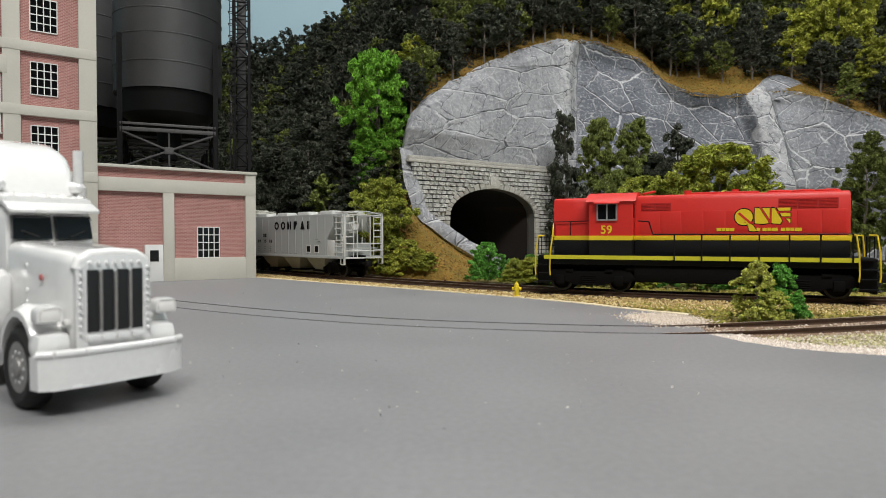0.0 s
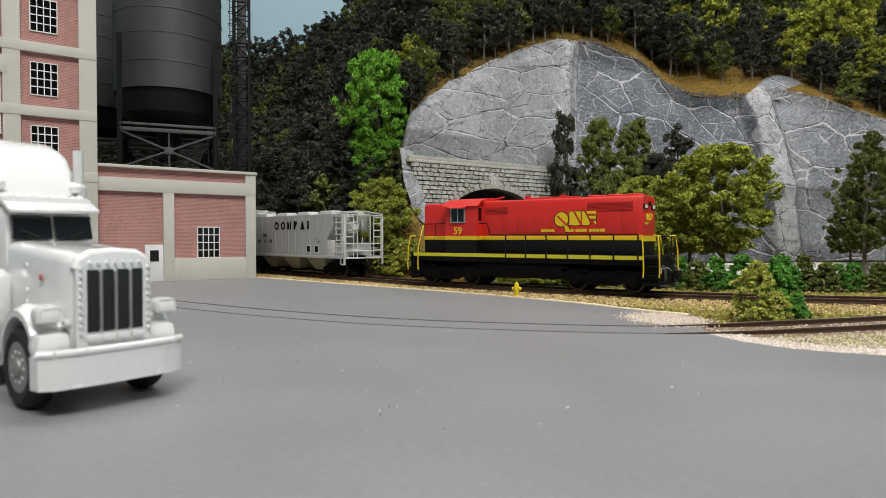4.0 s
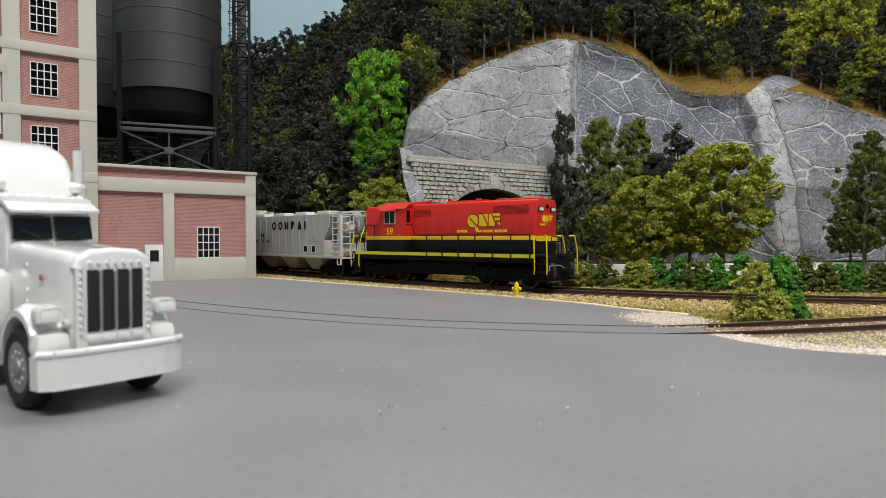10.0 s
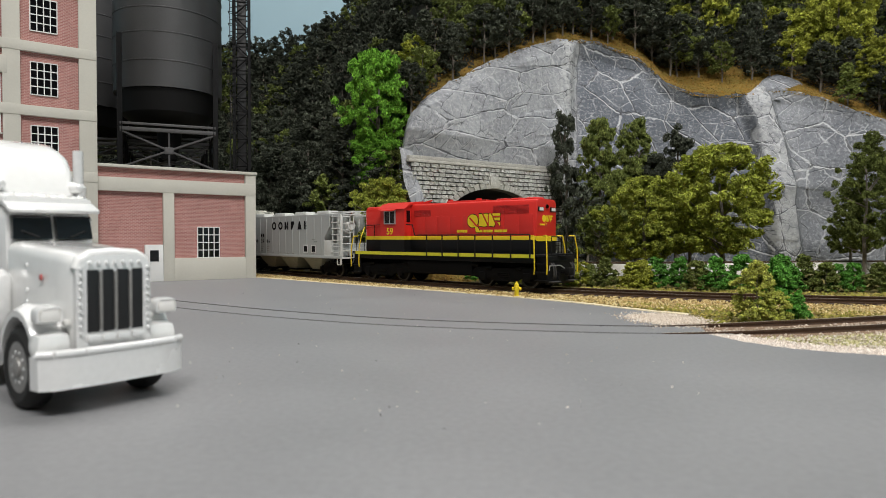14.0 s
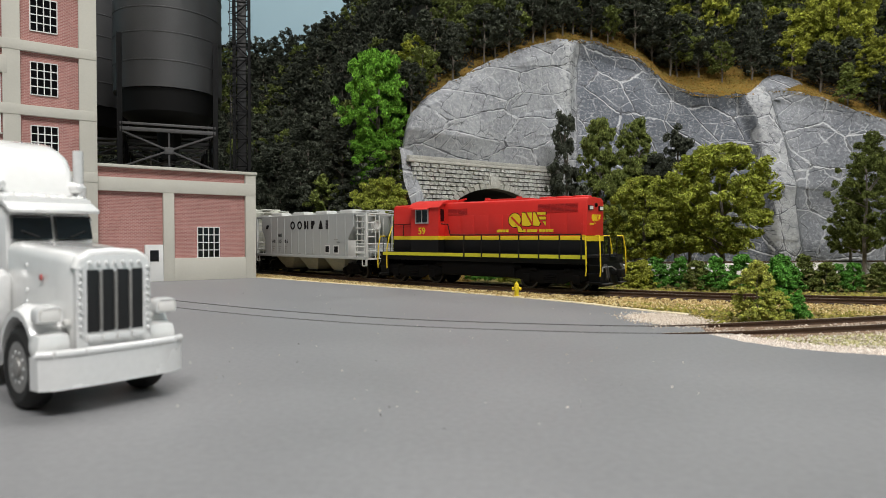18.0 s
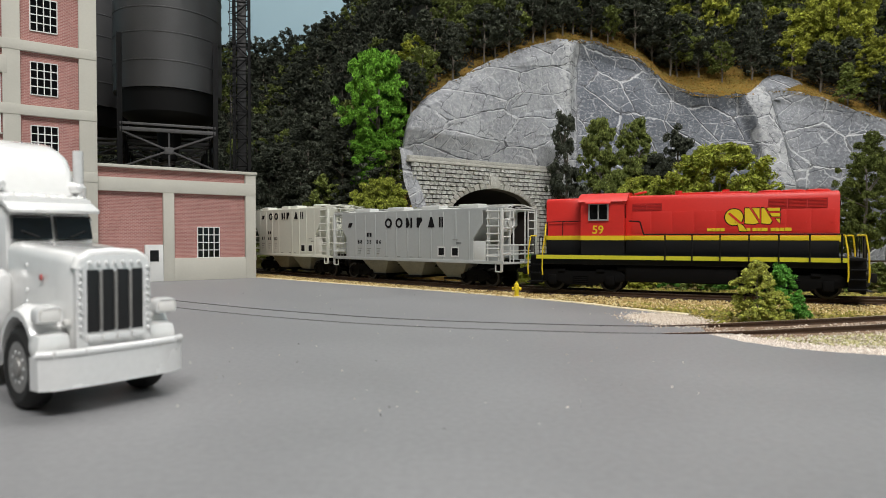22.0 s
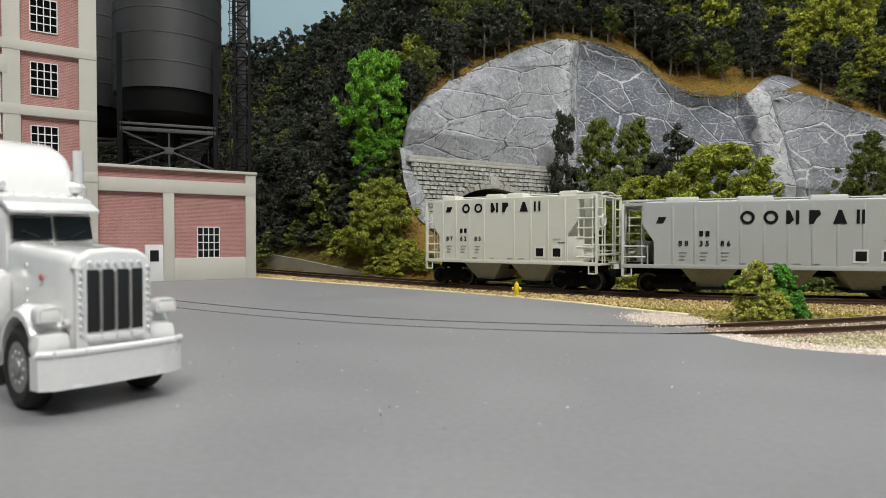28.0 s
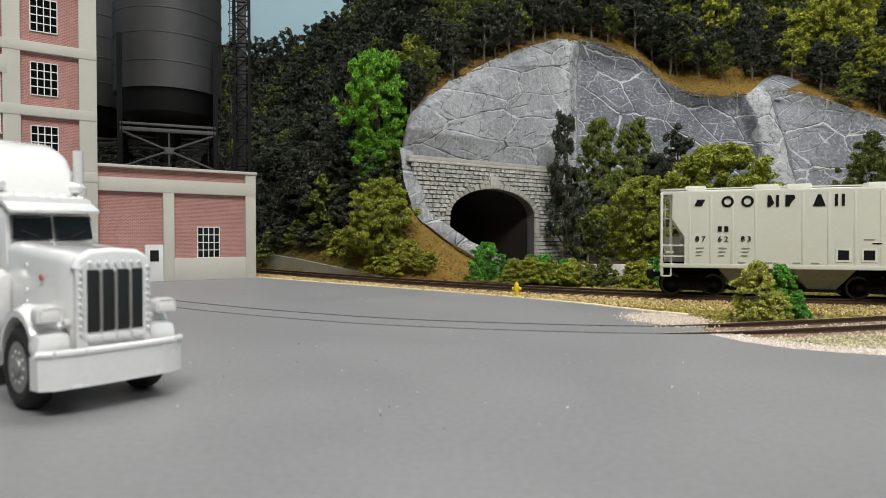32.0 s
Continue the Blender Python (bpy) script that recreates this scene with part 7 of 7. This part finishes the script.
def crumbs(name, label, spots_fn, count, size, material, seed, category="gravel"):
    """Loose grains: small uneven stones lying on the ground, as one sheet of stuff."""
    rg = np.random.RandomState(seed)
    base = np.array([(1, 0, 0), (-.5, .87, 0), (-.5, -.87, 0), (.1, .1, .9), (-.1, 0, -.5)])
    tri = np.array([(0, 1, 3), (1, 2, 3), (2, 0, 3), (1, 0, 4), (2, 1, 4), (0, 2, 4)])
    V, F, n = [], [], 0
    for x, y, z in spots_fn(rg, count):
        s = size * rg.uniform(.55, 1.35)
        a = rg.uniform(0, 6.3)
        c_, s_ = math.cos(a), math.sin(a)
        q = base * (s * rg.uniform(.7, 1.3, 3)) + rg.normal(0, s * .15, (5, 3))
        q = np.stack([q[:, 0] * c_ - q[:, 1] * s_ + x, q[:, 0] * s_ + q[:, 1] * c_ + y, q[:, 2] + z], 1)
        V.append(q)
        F.append(tri + n)
        n += 5
    return thing(name, label, category, kind="stuff", data=raw(name, np.concatenate(V).tolist(), np.concatenate(F).tolist(), material))


def grain_material(name, cols):
    m = mat(name, cols[0], 0.9, bump=0)
    nd, ln = m.node_tree.nodes, m.node_tree.links
    g, ramp = nd.new("ShaderNodeNewGeometry"), nd.new("ShaderNodeValToRGB")
    ramp.color_ramp.interpolation = "LINEAR"
    ramp.color_ramp.elements[0].color = (*cols[0], 1)
    ramp.color_ramp.elements[1].color = (*cols[-1], 1)
    for i, c in enumerate(cols[1:-1]):
        e = ramp.color_ramp.elements.new((i + 1) / (len(cols) - 1))
        e.color = (*c, 1)
    ln.new(g.outputs["Random Per Island"], ramp.inputs["Fac"])
    ln.new(ramp.outputs[0], nd["Principled BSDF"].inputs["Base Color"])
    return m


M_G_TAN = grain_material("tan_grains", [rgb(114, 94, 54), rgb(180, 154, 98), rgb(206, 182, 124), rgb(228, 214, 168)])
M_G_PALE = grain_material("pale_grains", [rgb(168, 150, 130), rgb(214, 200, 184), rgb(236, 228, 216)])
M_G_TURF = grain_material("turf_grains", [rgb(110, 96, 40), rgb(140, 140, 56), rgb(178, 156, 84)])


def edge_at(x):
    pts = [(-0.150, 0.503), (-0.09, 0.449), (-0.0298, 0.396), (0.0386, 0.333), (0.066, 0.302), (0.0909, 0.267)]
    return lerp(x, [p[0] for p in pts], [p[1] for p in pts])


def track_y(x):
    return lerp(x, TRACK[:, 0], TRACK[:, 1])


def shoulder(rg, n):
    """Between the street's edge and the main track."""
    for _ in range(n):
        s = rg.uniform(-0.56, 0.28)
        p, nn = on_track(s), -track_normal(s)
        o = rg.uniform(0.012, 0.050)
        q = p + nn * o
        if q[0] < 0.088 and q[1] < edge_at(q[0]) + 0.0003:
            continue
        if q[1] < 0.262:
            continue
        yield q[0], q[1], max(lerp(o, [0.012, 0.019, 0.026, 0.05], [-0.0006, -0.0004, -0.0012, -0.0012]), 0.0003 if q[0] < 0.1 and q[1] < edge_at(q[0]) + 0.003 else -1)


def between(rg, n):
    for _ in range(n):
        s = rg.uniform(-0.56, 0.30)
        p, nn = on_track(s), track_normal(s)
        o = rg.uniform(-0.016, 0.030)
        if abs(o) < 0.0092 and abs(o) > 0.0074:
            continue
        q = p + nn * o
        yield q[0], q[1], -0.0007 if abs(o) < .019 else -0.0012


def blob(rg, n):
    """The pale patch where the spur leaves the street, and the strips beside the spur."""
    for _ in range(n):
        k = rg.uniform(0, 1)
        if k < 0.35:
            q = np.array([0.086, 0.2440]) + rg.normal(0, 1, 2) * np.array([.0055, .0075])
        else:
            s = rg.uniform(0.332, 0.54)
            p, d = SPUR(s), SPUR(s + .002) - SPUR(s)
            d = d / np.linalg.norm(d)
            nn = np.array([-d[1], d[0]])
            o = rg.uniform(-0.040, -0.010) if k < 0.72 else rg.uniform(0.010, 0.016) if k < 0.955 else rg.uniform(-0.0072, 0.0072)
            q = p + nn * o
            if o < -0.0095 and (on_street(q) or rg.uniform() < 0.75 * in_grass(q)):
                continue
        yield q[0], q[1], -0.0005 if k > .35 else 0.0001


def in_grass(q):
    """The light turf between the spur and the gravel along the street."""
    d = q[1] - lerp(q[0], [0.092, 0.100, 0.1067, 0.1128, 0.1293, 0.16], [0.206, 0.200, 0.194, 0.1897, 0.1847, 0.175])
    return 1.0 if q[0] > 0.100 + 0.004 * noise.noise(Vector((q[1] * 200, 0, 0))) and d > 0.002 * noise.noise(Vector((q[0] * 300, q[1] * 300, 0))) else 0.0


def on_street(q):
    return q[1] < lerp(q[0], [0.0868, 0.0913, 0.0990, 0.1085, 0.1182, 0.150], [0.2063, 0.1907, 0.1798, 0.1735, 0.1688, 0.140]) + 0.0004


def pale_turf(rg, n):
    for _ in range(n):
        x = rg.uniform(0.098, 0.20)
        y = rg.uniform(0.13, 0.235)
        q = np.array([x, y])
        if in_grass(q) and not on_street(q) and y < lerp(x, [0.098, 0.105, 0.1625, 0.21], [0.2045, 0.205, 0.219, 0.247]):
            yield x, y, -0.0010


def turf(rg, n):
    for _ in range(n):
        x = rg.uniform(0.09, 0.40)
        y = rg.uniform(0.225, track_y(x) + 0.075)
        if y < lerp(x, [0.09, .13, 0.172, 0.29], [0.236, .238, 0.252, 0.315]) or abs(y - track_y(x)) < 0.035:
            continue
        yield x, y, -0.0012


crumbs("ballast_shoulder", "loose tan ballast grains along the street edge", shoulder, 22000, 0.00055, M_G_TAN, 1)
crumbs("track_ballast", "loose tan ballast grains round the main track", between, 15000, 0.0006, M_G_TAN, 2)
crumbs("pale_gravel", "loose pale gravel beside the spur track", blob, 22000, 0.00042, M_G_PALE, 3)
M_G_EDGE = grain_material("pinkish_grains", [rgb(188, 174, 162), rgb(226, 214, 202), rgb(242, 235, 226)])
M_G_LIGHT = grain_material("light_turf_grains", [rgb(142, 138, 90), rgb(186, 180, 128), rgb(222, 212, 180)])
crumbs("light_turf", "light green turf crumbs beside the spur track", pale_turf, 16000, 0.0006, M_G_LIGHT, 12, "turf")


def edge_strip(rg, n):
    """The pale gravel that lies along the street beside the spur."""
    ex, ey = [0.0868, 0.0913, 0.0990, 0.1085, 0.1182, 0.150], [0.2063, 0.1907, 0.1798, 0.1735, 0.1688, 0.140]
    for _ in range(n):
        k = rg.uniform(0, 4.4)
        i = int(k)
        x, y = ex[i] + (ex[i + 1] - ex[i]) * (k - i), ey[i] + (ey[i + 1] - ey[i]) * (k - i)
        o = abs(rg.normal(0, 1)) * 0.0052
        yield x + 0.62 * o, y + 0.78 * o, -0.0005


crumbs("edge_gravel", "pale pinkish gravel along the street edge", edge_strip, 11000, 0.00048, M_G_EDGE, 14)
crumbs("turf_crumbs", "olive and tan turf crumbs between the tracks", turf, 7000, 0.0009, M_G_TURF, 4)


def bank_turf(rg, n):
    for _ in range(n):
        x, y = rg.uniform(-0.20, 0.035), rg.uniform(0.44, 0.62)
        z = spill_z(x, y)
        if z > -0.002:
            yield x, y, z


def rim_turf(rg, n):
    for _ in range(n):
        x = rg.uniform(-0.03, 0.62)
        y = rim_y(x) + rg.uniform(-0.002, 0.075)
        yield x, y, hill_z(x, y)


M_G_BROWN = grain_material("brown_turf_grains", [rgb(76, 66, 28), rgb(138, 100, 36), rgb(114, 104, 42), rgb(162, 120, 50)])
crumbs("bank_turf", "brown and olive turf crumbs on the earth bank", bank_turf, 9000, 0.0010, M_G_BROWN, 7, "turf")
crumbs("rim_turf", "brown turf crumbs along the top of the rock", rim_turf, 9000, 0.0011, M_G_BROWN, 8, "turf")


def street_grit(rg, n):
    for _ in range(n):
        d = rg.uniform(0.10, 0.42)
        x = rg.uniform(-.45, .45) * d
        if d < edge_at(x) - .003 or x > .085 and d < .2:
            if x > .07 and d > .19:
                continue
            if x > -.15 or d < .40:
                yield x, d, 0.0001


M_G_DARK = grain_material("dark_specks", [rgb(50, 48, 46), rgb(84, 82, 80)])
crumbs("street_specks", "a few dark specks on the grey street", street_grit, 26, 0.00018, M_G_DARK, 9, "grit")
crumbs("street_grit", "a few stray pale grains on the grey street", street_grit, 120, 0.00022, M_G_EDGE, 6, "grit")
# ---- what moves ----
S_T = [(0, -0.1422), (0.5, -0.1558), (1, -0.1686), (1.5, -0.1816), (2, -0.1933), (3, -0.2159), (3.5, -0.2250), (4.5, -0.2425), (5.5, -0.2588), (6, -0.2656), (7, -0.2758), (8, -0.2855), (8.5, -0.2896), (9, -0.2923), (9.3, -0.2924),
       (15.3, -0.2924), (15.8, -0.2905), (16.5, -0.2848), (17, -0.2782), (18, -0.2629), (19, -0.2419), (20, -0.2144), (21, -0.1818), (22, -0.1466), (23, -0.1101), (24, -0.0734), (25, -0.0369), (26, -0.0001), (27, 0.0358), (28, 0.0706), (29, 0.1058), (30, 0.1412), (31, 0.1773), (32, 0.2124)]


def run_of(t):
    """How far the train has come at t seconds, smooth and without overshoot."""
    T, S = np.array([a for a, _ in S_T]), np.array([b for _, b in S_T])
    h, d = np.diff(T), np.diff(S) / np.diff(T)
    m = np.zeros(len(T))
    m[0], m[-1] = d[0], d[-1]
    for i in range(1, len(T) - 1):
        if d[i - 1] * d[i] > 0:
            w1, w2 = 2 * h[i] + h[i - 1], h[i] + 2 * h[i - 1]
            m[i] = (w1 + w2) / (w1 / d[i - 1] + w2 / d[i])
    i = min(max(int(np.searchsorted(T, t)) - 1, 0), len(T) - 2)
    k = (t - T[i]) / h[i]
    return (2 * k**3 - 3 * k**2 + 1) * S[i] + (k**3 - 2 * k**2 + k) * h[i] * m[i] + (-2 * k**3 + 3 * k**2) * S[i + 1] + (k**3 - k**2) * h[i] * m[i + 1]


def cars_run(t):
    """The cars stand until the locomotive has backed against them, and then go with it."""
    return min(run_of(t), -0.2882) if t < 12 else run_of(t)


def ride(s, half):
    a, b = on_track(s - half), on_track(s + half)
    c = (a + b) / 2
    return pose(c[0], c[1], RAIL_TOP, 0, 0, math.degrees(math.atan2(b[1] - a[1], b[0] - a[0])))


def motions():
    for ob, back, half in ((LOCO, 0.0, .0505), (CAR_A, -.1719, .054), (CAR_B, -.3144, .042)):
        run = run_of if ob is LOCO else cars_run
        walk(ob, [(t / 4, ride(run(t / 4) + back, half)) for t in range(129)])
    for w, x, r in WHEELSETS:
        run = run_of if w.parent is LOCO else cars_run
        times, last = [0.0], run(0.0)
        for k in range(1, 641):
            t = k / 20
            if abs(run(t) - last) > r * 1.15 or k in (160, 186, 306, 640):
                times.append(t)
                last = run(t)
        walk(w, [(t, pose(x, 0, r, 0, math.degrees((run(t) + 0.2924) / r), 0)) for t in times])


motions()
